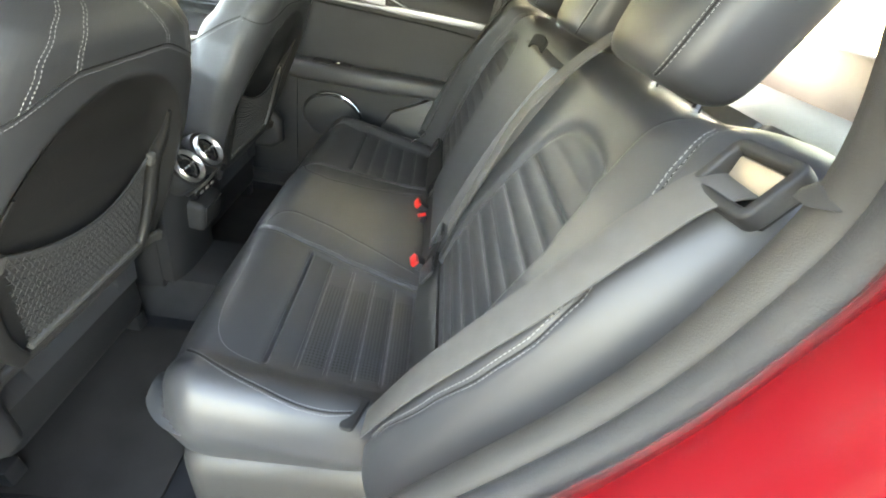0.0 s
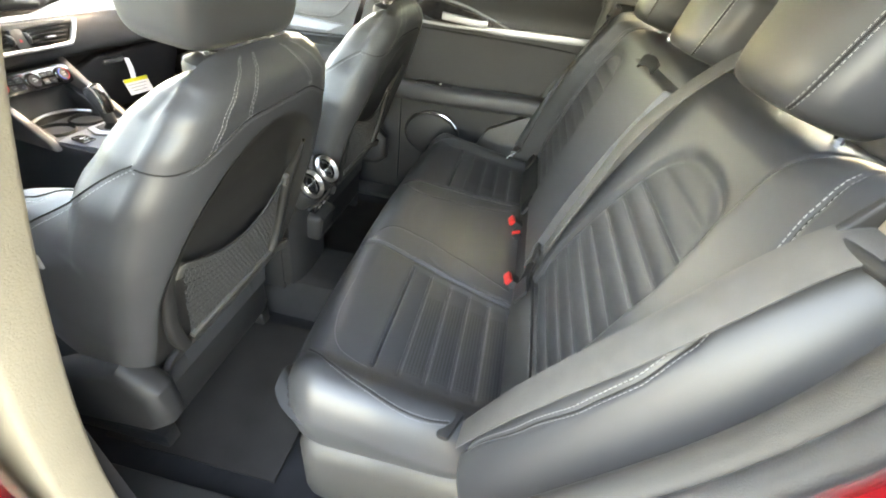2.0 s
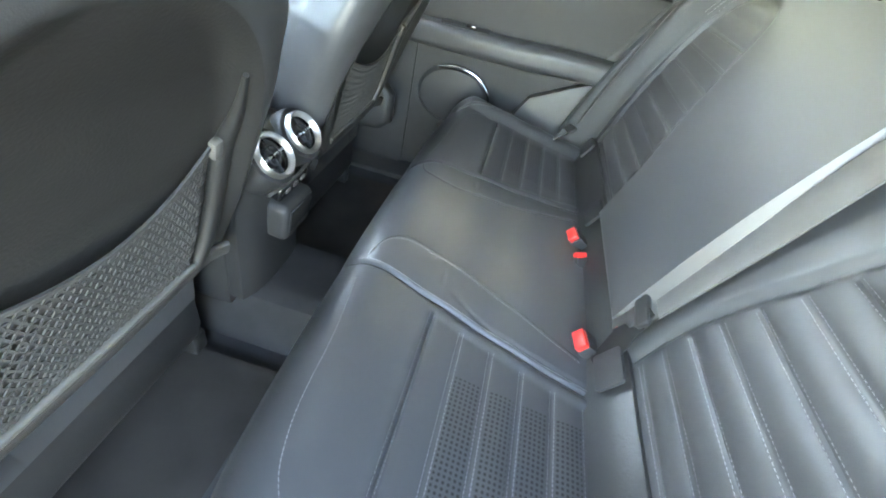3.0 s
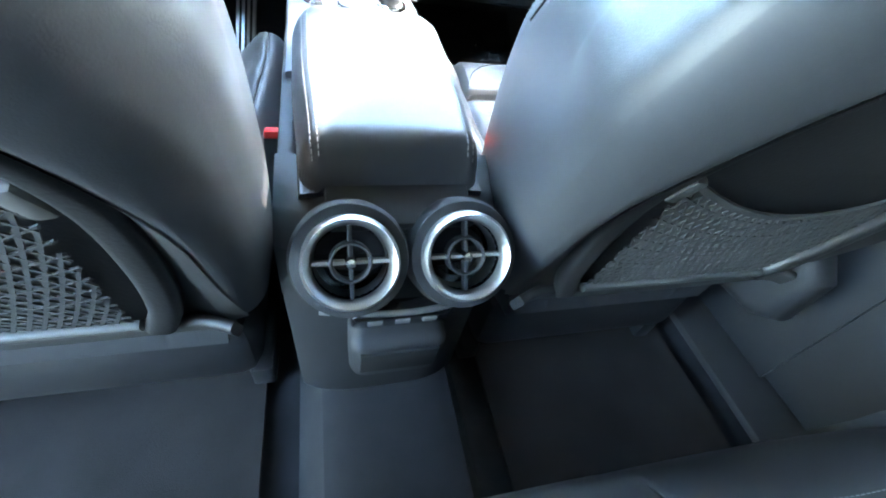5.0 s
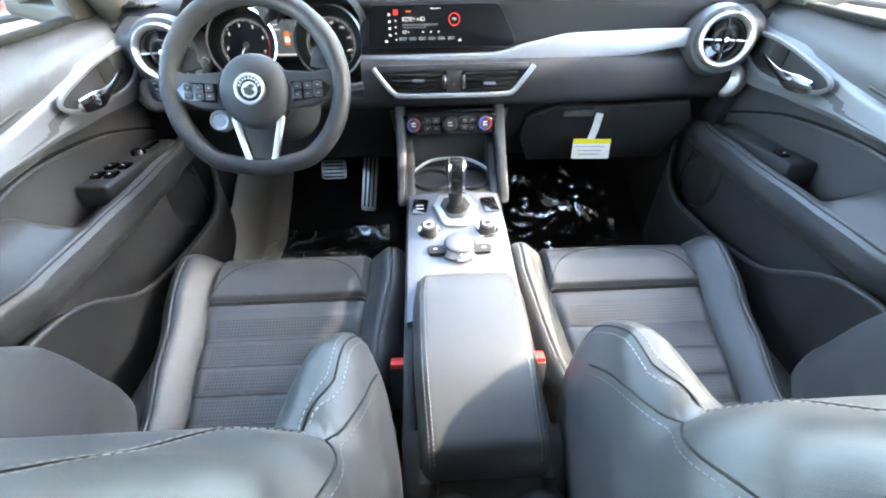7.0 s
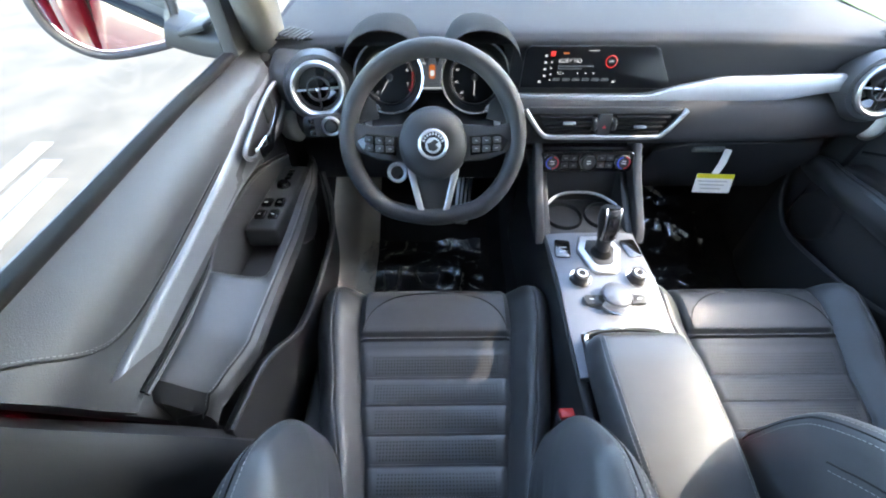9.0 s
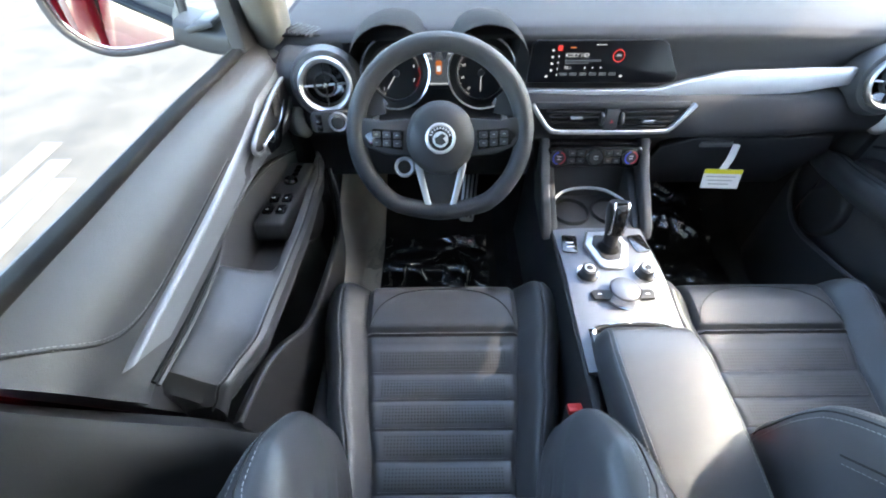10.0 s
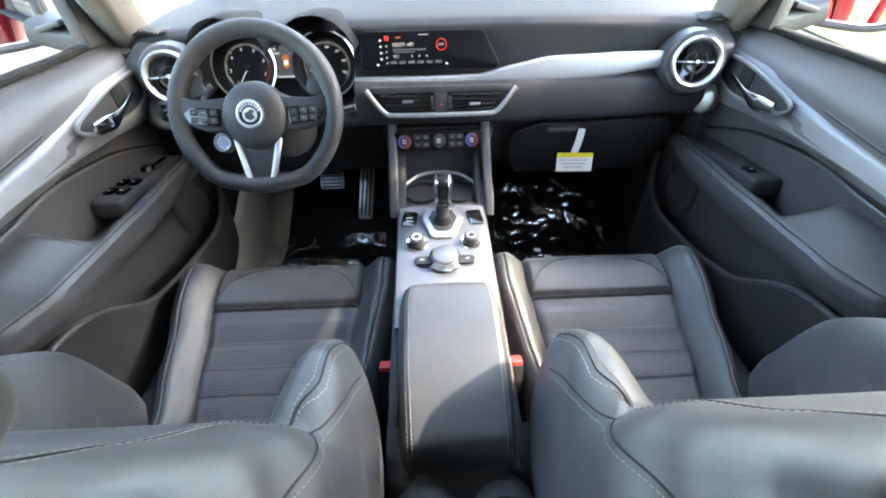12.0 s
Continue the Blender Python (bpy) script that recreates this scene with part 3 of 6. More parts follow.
def front_seat(outer):
    seat = thing("bucket_seat", "black leather sports front seat with ribbed insert and grey stitching", "car seat", "front seats")
    xs = sorted({round(s * v, 5) for s in (-1, 1) for v in uneven(0.0, 0.262, 0.008, (0.164, 0.216, 0.258), 0.008, 0.002)})
    ys = uneven(0.80, 1.334, 0.007, RIBS + [1.193, 1.33], 0.010, 0.0022)
    part("cushion", sheet(cushion_top, xs, ys, lambda x, y: Vector((cushion_top(x, y).x * 0.96, min(y, 1.31), 0.20))), LEATHER, seat)
    # pierced insert, a hair above the ribs
    ins = [x for x in xs if abs(x) <= 0.142]
    bm = None
    for c in RIBS:
        yy = steps(c + 0.009, c + 0.045, 9)
        bm = sheet(lambda x, y: cushion_top(x, y) + Vector((0, 0, 0.0006)), ins, yy, bm=bm)
    part("perforated_insert", bm, PERFORATED, seat, "pierced leather ribs")
    thread = bmesh.new()
    for sx in (-1, 1):
        for off in (0.2135, 0.2185):
            p, n = on_surface(cushion_top, [(sx * off, y) for y in steps(0.86, 1.30, 60)])
            stitches(p, n, 0.0055, 0.0038, 0.0010, bm=thread)
    for c in RIBS:
        p, n = on_surface(cushion_top, [(x, c + 0.0045) for x in steps(-0.150, 0.150, 50)])
        stitches(p, [v if v.z > 0 else -v for v in n], 0.0052, 0.0034, 0.0008, 0.0004, bm=thread)
    part("cushion_stitching", thread, STITCH, seat, "fine grey seam thread")
    crease = bmesh.new()
    arc = spline([(-0.156, 1.205, 0), (-0.138, 1.245, 0), (-0.100, 1.278, 0), (-0.05, 1.293, 0), (0.0, 1.297, 0), (0.05, 1.293, 0), (0.100, 1.278, 0), (0.138, 1.245, 0), (0.156, 1.205, 0)], 8)
    p, n = on_surface(cushion_top, [(q.x, q.y) for q in arc])
    sweep([v + Vector((0, 0, 0.0003)) for v in p], circle2(0.0013, 5), bm=crease)
    for sx in (-1, 1):
        p, n = on_surface(cushion_top, [(sx * 0.216, y) for y in steps(0.86, 1.315, 60)])
        sweep([v + k * 0.0002 for v, k in zip(p, [w if w.z > 0 else -w for w in n])], circle2(0.0012, 5), bm=crease)
    part("seam", crease, DARKTHREAD, seat, "dark sewn cushion seam")
    part("seat_base", box((0.40, 0.46, 0.13), (0, 1.04, 0.14), 0.03), PLASTIC, seat)
    for sx in (-1, 1):
        part("seat_rail", box((0.035, 0.50, 0.05), (sx * 0.19, 1.08, 0.035), 0.006), PLASTIC, seat)
    pts = [(0.715, 0.245), (0.75, 0.215), (0.98, 0.19), (1.26, 0.21), (1.28, 0.27), (0.98, 0.29), (0.85, 0.365), (0.77, 0.385), (0.715, 0.33)]
    m = Matrix(((0, 0, 1, outer * 0.242 - 0.029), (1, 0, 0, 0), (0, 1, 0, 0), (0, 0, 0, 1)))
    part("side_cover", prism(pts, 0.058, m, 0.024, 5), PLASTIC, seat, "black plastic hinge cover")
    # backrest
    us = sorted(set(eased(41)) | set(steps(-0.97, 0.97, 70)))
    ss = uneven(0.055, 0.5969, 0.006, (0.582, 0.597), 0.016, 0.003)
    bm = bmesh.new()
    rings = []
    for s in ss:
        ring = [bm.verts.new(seatback_point(u, s, True)) for u in us]
        ring += [bm.verts.new(seatback_point(u, s, False)) for u in reversed(us[1:-1])]
        rings.append(ring)
    k = len(rings[0])
    for a, b in zip(rings, rings[1:]):
        for j in range(k):
            bm.faces.new((a[j], a[(j + 1) % k], b[(j + 1) % k], b[j]))
    bm.faces.new(rings[0][::-1])
    bm.faces.new(rings[-1])
    part("backrest", bm, LEATHER, seat, crease=75)
    thread, grey_thread = bmesh.new(), bmesh.new()
    seam = bmesh.new()
    for sx in (-1, 1):
        def facing(pairs):
            p, n = on_surface(lambda u, v: seatback_point(u, v, True), pairs)
            return p, [v if v.dot(BACK_OUT + BACK_UP * 0.3 + Vector((sx * 0.4, 0, 0))) > 0 else -v for v in n]

        def flank(v, level):
            lo, hi = 0.80, 0.99999
            for _ in range(30):
                u = (lo + hi) / 2
                here = (seatback_point(u, v, True) - Vector((0, 0.765, 0.26))).dot(BACK_OUT)
                lo, hi = (u, hi) if here > level else (lo, u)
            return sx * u, v
        # seam along the crest of the side pad and over the shoulder
        for off in (-0.0075, 0.0, 0.0075):
            pairs = [(sx * (0.211 + off) / seatback_width(v), v) for v in steps(0.08, 0.375, 60)]
            pairs += [(sx * q.x, q.y) for q in spline([(pairs[-1][0] * sx - 0.01, 0.39 + off * 0.3, 0), (0.74, 0.43 + off * 0.6, 0), (0.62, 0.475 + off, 0), (0.45, 0.518 + off, 0), (0.25, 0.541 + off, 0), (0.0, 0.547 + off, 0)], 18)]
            p, n = facing(pairs)
            if off:
                stitches(p, n, 0.0064, 0.0044, 0.0013, 0.0005, bm=thread)
            else:
                sweep([q + v * 0.0002 for q, v in zip(p, n)], circle2(0.0013, 5), bm=seam)
        # seam that runs down and forward over the flank
        way = spline([(0.504, 0.0555, 0), (0.490, 0.075, 0), (0.462, 0.100, 0), (0.402, 0.138, 0), (0.328, 0.180, 0), (0.262, 0.205, 0)], 8)
        p, n = facing([flank(q.x, q.y) for q in way])
        sweep([q + v * 0.0002 for q, v in zip(p, n)], circle2(0.0013, 5), bm=seam)
        p, n = facing([flank(q.x, q.y - 0.009) for q in way])
        stitches(p, n, 0.0064, 0.0044, 0.0012, 0.0004, bm=grey_thread)
    for sx in (-1, 1):
        for off in (0.44, 0.475, 0.72, 0.755):
            p, n = on_surface(lambda u, s: seatback_point(u, s, False), [(sx * (off - 0.10 * smooth01((s - 0.55) / 0.045)), s) for s in steps(yoke(off) + 0.003, 0.594, 40)])
            n = [v if v.dot(BACK_OUT) < 0.3 else -v for v in n]
            stitches(p, n, 0.0055, 0.0036, 0.0009, 0.0005, bm=thread)
    p, n = on_surface(lambda u, s: seatback_point(u, s, False), [(u, yoke(u)) for u in eased(120)[2:-2]])
    n = [v if v.dot(BACK_OUT) < 0 else -v for v in n]
    stitches([q - BACK_UP * 0.006 for q in p], n, 0.0055, 0.0036, 0.0010, 0.0005, bm=grey_thread)
    sweep([a + b * 0.0002 for a, b in zip(p, n)], circle2(0.0012, 5), bm=seam)
    part("seam", seam, DARKTHREAD, seat, "piped edge seam")
    part("back_stitching", thread, PALETHREAD, seat, "pale grey double stitching")
    part("yoke_stitching", grey_thread, STITCH, seat, "grey single stitching")
    # hollow rear shell with pocket
    def shell(v, s):
        u = v * arch_width(s) * 0.955 / seatback_width(s)
        return seatback_point(max(-0.99, min(0.99, u)), s, False) - BACK_OUT * 0.0012
    part("back_panel", sheet(shell, steps(-1, 1, 41), steps(0.045, 0.495, 50)), SHELL, seat, "smooth dark moulded hollow back panel")
    lip = [hollow(x, 0.046 + 0.008 * (x / 0.2) ** 2, 0.004) for x in steps(-0.212, 0.212, 30)]
    part("lower_lip", sweep(lip, rect2(0.030, 0.012, 0.005, 3), BACK_OUT), TRIMPLASTIC, seat, "dark lip under the pocket")
    for sx in (-1, 1):
        p = spline([hollow(sx * x, y, 0.006) for x, y in ((0.148, 0.060), (0.168, 0.11), (0.180, 0.18), (0.184, 0.26), (0.178, 0.33), (0.158, 0.39))], 6)
        part("pocket_frame", sweep(p, rect2(0.026, 0.022, 0.008, 3), -BACK_OUT, scale=[1 - 0.75 * smooth01((i / (len(p) - 1) - 0.55) / 0.45) for i in range(len(p))]), SHELL, seat)
    # woven pocket
    net = bmesh.new()

    def pocket_top(x):
        return 0.236 + 0.042 * (x / 0.15) ** 2

    def pocket_half(y):
        return 0.134 + 0.13 * (y - 0.075)

    def pocket(x, k):
        y = 0.078 + (pocket_top(x) - 0.078) * k
        return hollow(x, y, 0.010 + 0.012 * (1 - (x / 0.17) ** 2) * k)
    for i in range(-60, 61):
        for sgn in (-1, 1):
            pts = []
            for k in range(17):
                x = i * 0.0105 + sgn * (k / 16 - 0.5) * 0.10
                if abs(x) <= pocket_half(0.078 + 0.16 * k / 16):
                    pts.append(pocket(x, k / 16))
            if len(pts) > 2:
                sweep(pts, rect2(0.0030, 0.0012), -BACK_OUT, bm=net, ends=False)
    for k in range(13):
        w = pocket_half(0.078 + 0.16 * k / 12)
        sweep([pocket(x, k / 12) for x in steps(-w, w, 17)], rect2(0.0024, 0.0014), -BACK_OUT, bm=net, ends=False)
    part("pocket_net", net, NET, seat, "dark woven elastic pocket net", smooth=False)
    p = [pocket(x, 1.0) for x in steps(-0.158, 0.158, 18)]
    part("pocket_hem", sweep(p, rect2(0.007, 0.004, 0.0015, 2), -BACK_OUT), NET, seat)
    p = [hollow(x, 0.076, 0.012) for x in steps(-0.134, 0.138, 12)]
    part("pocket_strip", sweep(p, rect2(0.010, 0.012, 0.004, 3), BACK_UP), GREYCLIP, seat, "pale grey strip along the pocket bottom")
    for sx in (-1, 1):
        c = hollow(sx * 0.162, 0.276, 0.014)
        part("pocket_clip", box((0.016, 0.030, 0.012), m=frame_to(c, -BACK_OUT, BACK_UP) @ pose(0, 0, 0, 0, 0, sx * 14), bevel=0.004), GREYCLIP, seat, "small pale plastic clip")
    # head restraint
    part("headrest", headrest_mesh(0.288, 0.128, 0.215, pose(0, 0.664, 0.946, 6, 0, 0), power=6.5, taper=0.10), LEATHER, seat, "padded black leather head restraint")
    for sx in (-1, 1):
        p = spline([(sx * 0.072, 0.640, 0.77), (sx * 0.072, 0.643, 0.86), (sx * 0.072, 0.648, 0.94)], 4)
        part("headrest_post", tube(p, 0.006, 10), CHROME, seat, "chrome post")
        part("post_collar", lathe([(0.0, 0.014), (0.013, 0.014), (0.020, 0.010), (0.027, 0.006), (0.029, 0.0), (0.028, -0.02)], pose(sx * 0.072, 0.641, 0.816, 8, 0, 0), 28), PLASTIC, seat)
    return seat


SEAT_X = 0.362
driver_seat = front_seat(-1)
driver_seat.location.x = -SEAT_X
passenger_seat = front_seat(1)
passenger_seat.location.x = SEAT_X
part("airbag_tag", box((0.004, 0.035, 0.022), (-0.266, 0.80, 0.60), 0.0015), LABEL, driver_seat, "pale sewn cloth tag")
for dz in (-0.004, 0.003):
    part("tag_print", box((0.001, 0.022, 0.003), (-0.2685, 0.80, 0.60 + dz), 0), INK, driver_seat)


# ---- rear bench ----
REAR_RIBS = [0.395 - 0.047 * i for i in range(6)]
RB_UP, RB_OUT = Vector((0, -0.322, 0.947)), Vector((0, 0.947, 0.322))


def bench_top(x, y):
    z = interp([(0.08, 0.322), (0.2, 0.335), (0.3, 0.350), (0.4, 0.370), (0.48, 0.386), (0.56, 0.380)], y)
    ax = abs(x - 0.012)
    seam = 0.165 + 0.20 * (0.53 - y)
    z += 0.018 * smooth01((ax - 0.515) / 0.05) - 0.010 * smooth01((ax - 0.59) / 0.05)
    z -= 0.005 * bell(ax, seam, 0.0035)
    if ax < seam:
        z += 0.008 * (1 - (ax / seam) ** 4) * smooth01((y - 0.1) / 0.1)
        z -= 0.0022 * bell(math.hypot(ax / (seam - 0.012), max(0.0, (y - 0.30)) / 0.16), 1.0, 0.014) * (1 if y < 0.47 else 0)
    elif ax < 0.515:
        inside = smooth01((0.517 - ax) / 0.008) * smooth01((ax - seam - 0.012) / 0.014)
        z -= 0.006 * bell(y, 0.395, 0.0035) * inside
        if y < 0.395:
            z -= 0.007 * inside
            z += 0.0045 * inside * sum(math.sqrt(max(0.0, 1 - ((y - (c - 0.0235)) / 0.0235) ** 2)) for c in REAR_RIBS)
        z -= 0.009 * bell(ax, 0.516, 0.004) * smooth01((0.43 - y) / 0.03)
    z -= corner_drop(0.635 - ax, min(y - 0.06, 0.562 - 0.03 * (ax / 0.6) ** 4 - y), 0.06, 0.07, 0.085)
    return Vector((x, y, z))


def bench_plan(x, y):
    """The bench with its front corners rounded in plan."""
    p = bench_top(x, y)
    ax = abs(x - 0.012)
    if ax > 0.46:
        r, front = 0.11, 0.562
        q = max(0.0, y - (front - r))
        w = 0.610 - r + math.sqrt(max(0.0, r * r - q * q * 0.80)) - 0.02 * smooth01((0.25 - y) / 0.15)
        p.x = 0.012 + math.copysign(0.46 + (ax - 0.46) * (w - 0.46) / (0.635 - 0.46), x - 0.012)
    return p


def rear_seat():
    seat = thing("rear_bench", "black leather rear bench with ribbed outer seats and folding centre armrest", "car seat")
    half = uneven(0.0, 0.634, 0.012, (0.516, 0.628), 0.008, 0.0025)
    half = sorted(set(half) | set(steps(0.165, 0.27, 43)))
    xs = sorted({round(0.012 + s * v, 5) for s in (-1, 1) for v in half})
    ys = uneven(0.06, 0.561, 0.008, REAR_RIBS + [0.555], 0.008, 0.0025)
    part("cushion", sheet(bench_plan, xs, ys, lambda x, y: Vector((bench_plan(x, y).x * 0.955, min(y, 0.505), 0.205))), LEATHER, seat)
    thread = bmesh.new()
    seam = bmesh.new()
    for sx in (-1, 1):
        arc = spline([(sx * 0.205, 0.512, 0), (sx * 0.30, 0.500, 0), (sx * 0.42, 0.492, 0), (sx * 0.497, 0.462, 0), (sx * 0.520, 0.40, 0)], 10)
        p, n = on_surface(bench_plan, [(0.012 + a.x, a.y) for a in arc])
        stitches(p, n, 0.0055, 0.004, 0.0010, bm=thread)
        p, n = on_surface(bench_plan, [(0.012 + sx * (0.165 + 0.20 * (0.53 - y)), y) for y in steps(0.12, 0.545, 40)])
        sweep([q + Vector((0, 0, 0.0006)) for q in p], circle2(0.0013, 6), bm=seam)
        line = [(0.012 + sx * (0.157 + 0.20 * (0.53 - y)), y) for y in steps(0.12, 0.53, 40)]
        p, n = on_surface(bench_plan, line)
        stitches(p, n, 0.0055, 0.004, 0.0010, bm=thread)
        arc = spline([(sx * 0.150, 0.512, 0), (sx * 0.112, 0.496, 0), (sx * 0.098, 0.45, 0), (sx * 0.115, 0.36, 0), (sx * 0.148, 0.26, 0), (sx * 0.185, 0.17, 0)], 10)
        p, n = on_surface(bench_plan, [(0.012 + q.x, q.y) for q in arc])
        sweep([v + k * 0.0001 for v, k in zip(p, n)], circle2(0.0010, 5), bm=seam)
        p, n = on_surface(bench_plan, [(0.012 + q.x + sx * 0.006, q.y) for q in arc])
        stitches(p, n, 0.0055, 0.004, 0.0010, bm=thread)
        for off in (0.0, 0.008):
            arc = spline([(0.522, 0.512, 0), (0.560, 0.450, 0), (0.590, 0.360, 0), (0.598, 0.290, 0), (0.590, 0.245, 0)], 10)
            p, n = on_surface(bench_plan, [(0.012 + sx * (q.x - off), q.y - off * 0.5) for q in arc])
            stitches(p, n, 0.0055, 0.004, 0.0010, bm=thread)
            if off == 0.0:
                p, n = on_surface(bench_plan, [(0.012 + sx * (q.x - 0.004), q.y - 0.002) for q in arc])
                sweep(p, circle2(0.0016, 5), bm=seam)
        for c in REAR_RIBS:
            x0 = 0.165 + 0.20 * (0.53 - c) + 0.022
            for off in (-0.0035, 0.0035):
                p, n = on_surface(bench_plan, [(0.012 + sx * x, c + off) for x in steps(x0, 0.506, 40)])
                stitches(p, [v if v.z > 0 else -v for v in n], 0.0052, 0.0034, 0.0008, 0.0004, bm=thread)
    part("cushion_stitching", thread, STITCH, seat, "fine grey seam thread")
    part("seam", seam, DARKTHREAD, seat, "dark curved seam")
    bm = None
    for sx in (-1, 1):
        for c in REAR_RIBS[1:5]:
            bm = sheet(lambda x, y: bench_top(x, y) + Vector((0, 0, 0.0006)), steps(0.012 + sx * 0.29, 0.012 + sx * 0.49, 24), steps(c - 0.006, c - 0.040, 8), bm=bm)
    part("perforated_insert", bm, PERFORATED, seat, "pierced leather ribs")
    part("bench_base", box((1.20, 0.47, 0.235), (0.012, 0.285, 0.105), 0.05, 4), TRIMPLASTIC, seat, "dark trimmed box under the bench")
    return seat


def insert_shape(s):
    """Middle and half width of the ribbed insert, whose inner edge leans outward."""
    k = smooth01((s - 0.12) / 0.33)
    return 0.364 + 0.030 * k, 0.160 - 0.028 * k


def bolster_seam(s):
    return interp([(0.0, 0.562), (0.30, 0.556), (0.41, 0.542), (0.46, 0.522), (0.50, 0.502), (0.55, 0.488), (0.62, 0.455)], s)


def panel_seam(s):
    return interp([(0.0, 0.600), (0.07, 0.620), (0.21, 0.652), (0.30, 0.667), (0.37, 0.671), (0.43, 0.665), (0.50, 0.638), (0.56, 0.606), (0.62, 0.56)], s)


def back_depth(x, s):
    """How far the rear backrest stands out at a place."""
    ax = abs(x - 0.012)
    xc, hw = insert_shape(s)
    n = 0.030 * math.sin(math.pi * min(1.0, max(0.0, s / 0.60))) ** 0.7
    q = ((abs(ax - xc) / hw) ** 3.0 + (max(0.0, s - 0.300) / 0.20) ** 3.0) ** (1 / 3.0)
    edge = (1 - q) * hw
    inside = smooth01(edge / 0.014)
    n -= 0.010 * inside
    n += 0.005 * inside * abs(math.sin(math.pi * (s - 0.02) / 0.040)) ** 0.4
    n -= 0.010 * bell(edge, 0.0, 0.007)
    # folding armrest
    a = smooth01((0.160 - ax) / 0.012) * smooth01((s - 0.07) / 0.02) * smooth01((0.545 - s) / 0.015)
    n += 0.024 * a
    n -= 0.014 * bell(ax, 0.166, 0.005) * smooth01((0.56 - s) / 0.02)
    # side bolster
    e = bolster_seam(s)
    n -= 0.006 * bell(ax, e, 0.004)
    n += (0.03 + 0.06 * (1 - s / 0.6)) * smooth01((ax - e) / 0.055)
    n -= 0.0035 * bell(ax, panel_seam(s), 0.0035)
    d = corner_drop(0.725 - ax, min(s + 0.03, 0.605 + 0.02 * smooth01((ax - 0.5) / 0.1) - s), 0.095, 0.06, 0.11)
    return n - d


def back_point(x, s):
    return Vector((x, 0.135, 0.30)) + RB_UP * s + RB_OUT * back_depth(x, s)


def rear_backrest(seat):
    half = sorted(set(uneven(0.0, 0.7249, 0.012, (0.165, 0.72), 0.012, 0.003)) | set(steps(0.20, 0.69, 150)))
    xs = sorted({round(0.012 + s * v, 5) for s in (-1, 1) for v in half})
    ss = uneven(-0.03, 0.6249, 0.0042, (0.07, 0.545, 0.60), 0.015, 0.003)
    part("backrest", sheet(back_point, xs, ss, lambda x, s: Vector((x * 0.98, 0.0, 0.27)) + RB_UP * s * 0.97 - RB_OUT * 0.06), LEATHER, seat)
    thread, seam, ribs = bmesh.new(), bmesh.new(), bmesh.new()
    for sx in (-1, 1):
        for f, r in ((bolster_seam, 0.0015), (panel_seam, 0.0010)):
            p, n = on_surface(back_point, [(0.012 + sx * f(v), v) for v in steps(0.04, 0.575, 80)])
            sweep([q + RB_OUT * 0.0003 for q in p], circle2(r, 6), bm=seam)
        for f, low, offs in ((bolster_seam, 0.44, (0.010, 0.017)), (panel_seam, 0.05, (-0.004, 0.004))):
            for off in offs:
                p, n = on_surface(back_point, [(0.012 + sx * (f(v) + off), v) for v in steps(low, 0.59, 70)])
                stitches(p, [v if v.dot(RB_OUT) > 0 else -v for v in n], 0.0062, 0.0044, 0.0011, bm=thread)
        for k in range(1, 11):
            s0 = 0.02 + 0.040 * k
            mid, half_w = insert_shape(s0)
            half_w = half_w * max(0.0, 1 - (max(0.0, s0 - 0.300) / 0.20) ** 3) ** (1 / 3) - 0.014
            if half_w < 0.03:
                continue
            for off in (-0.0035, 0.0035):
                p, n = on_surface(back_point, [(0.012 + sx * (mid + x), s0 + off) for x in steps(-half_w, half_w, 40)])
                stitches(p, [v if v.dot(RB_OUT) > 0 else -v for v in n], 0.0052, 0.0034, 0.0007, 0.0003, bm=ribs)
    part("rib_stitching", ribs, STITCH, seat, "fine grey rib thread")
    part("back_stitching", thread, PALETHREAD, seat, "pale double stitching")
    part("seam", seam, DARKTHREAD, seat, "dark sewn crease")
    pull = spline([(0.0, 0, 0), (0.03, 0.006, 0.006), (0.07, 0.0, 0.010), (0.10, -0.008, 0.004)], 6)
    base = Vector((0.0, 0.135, 0.30)) + RB_UP * 0.545 + RB_OUT * 0.042
    p = [base + Vector((v.x - 0.03, 0, 0)) + RB_UP * v.y + RB_OUT * v.z for v in pull]
    part("pull_strap", sweep(p, rect2(0.022, 0.006, 0.002, 2), RB_OUT), RUBBER, seat, "black armrest pull strap")
    for x in (-0.205, 0.19, -0.50, 0.52):
        m = frame_to(Vector((x, 0.135, 0.30)) + RB_UP * 0.066 + RB_OUT * 0.030, RB_OUT + Vector((0, 0, 0.15)), RB_UP)
        flap = part("anchor_cover", prism(rect2(0.058, 0.046, 0.006, 3), 0.007, m, 0.002), PLASTIC, seat, "small black child seat anchor cover")
        part("anchor_mark", lathe([(0, 0.0068), (0.0045, 0.0068), (0.005, 0.006)], m, 12), GREYCLIP, flap)
    m = frame_to(Vector((0.012, 0.135, 0.30)) + RB_UP * 0.050 + RB_OUT * 0.020, RB_OUT + Vector((0, 0, 0.25)), RB_UP)
    part("bite_filler", box((1.12, 0.075, 0.012), m=m, bevel=0.004), SHELL, seat, "smooth grey filler strip behind the cushion")
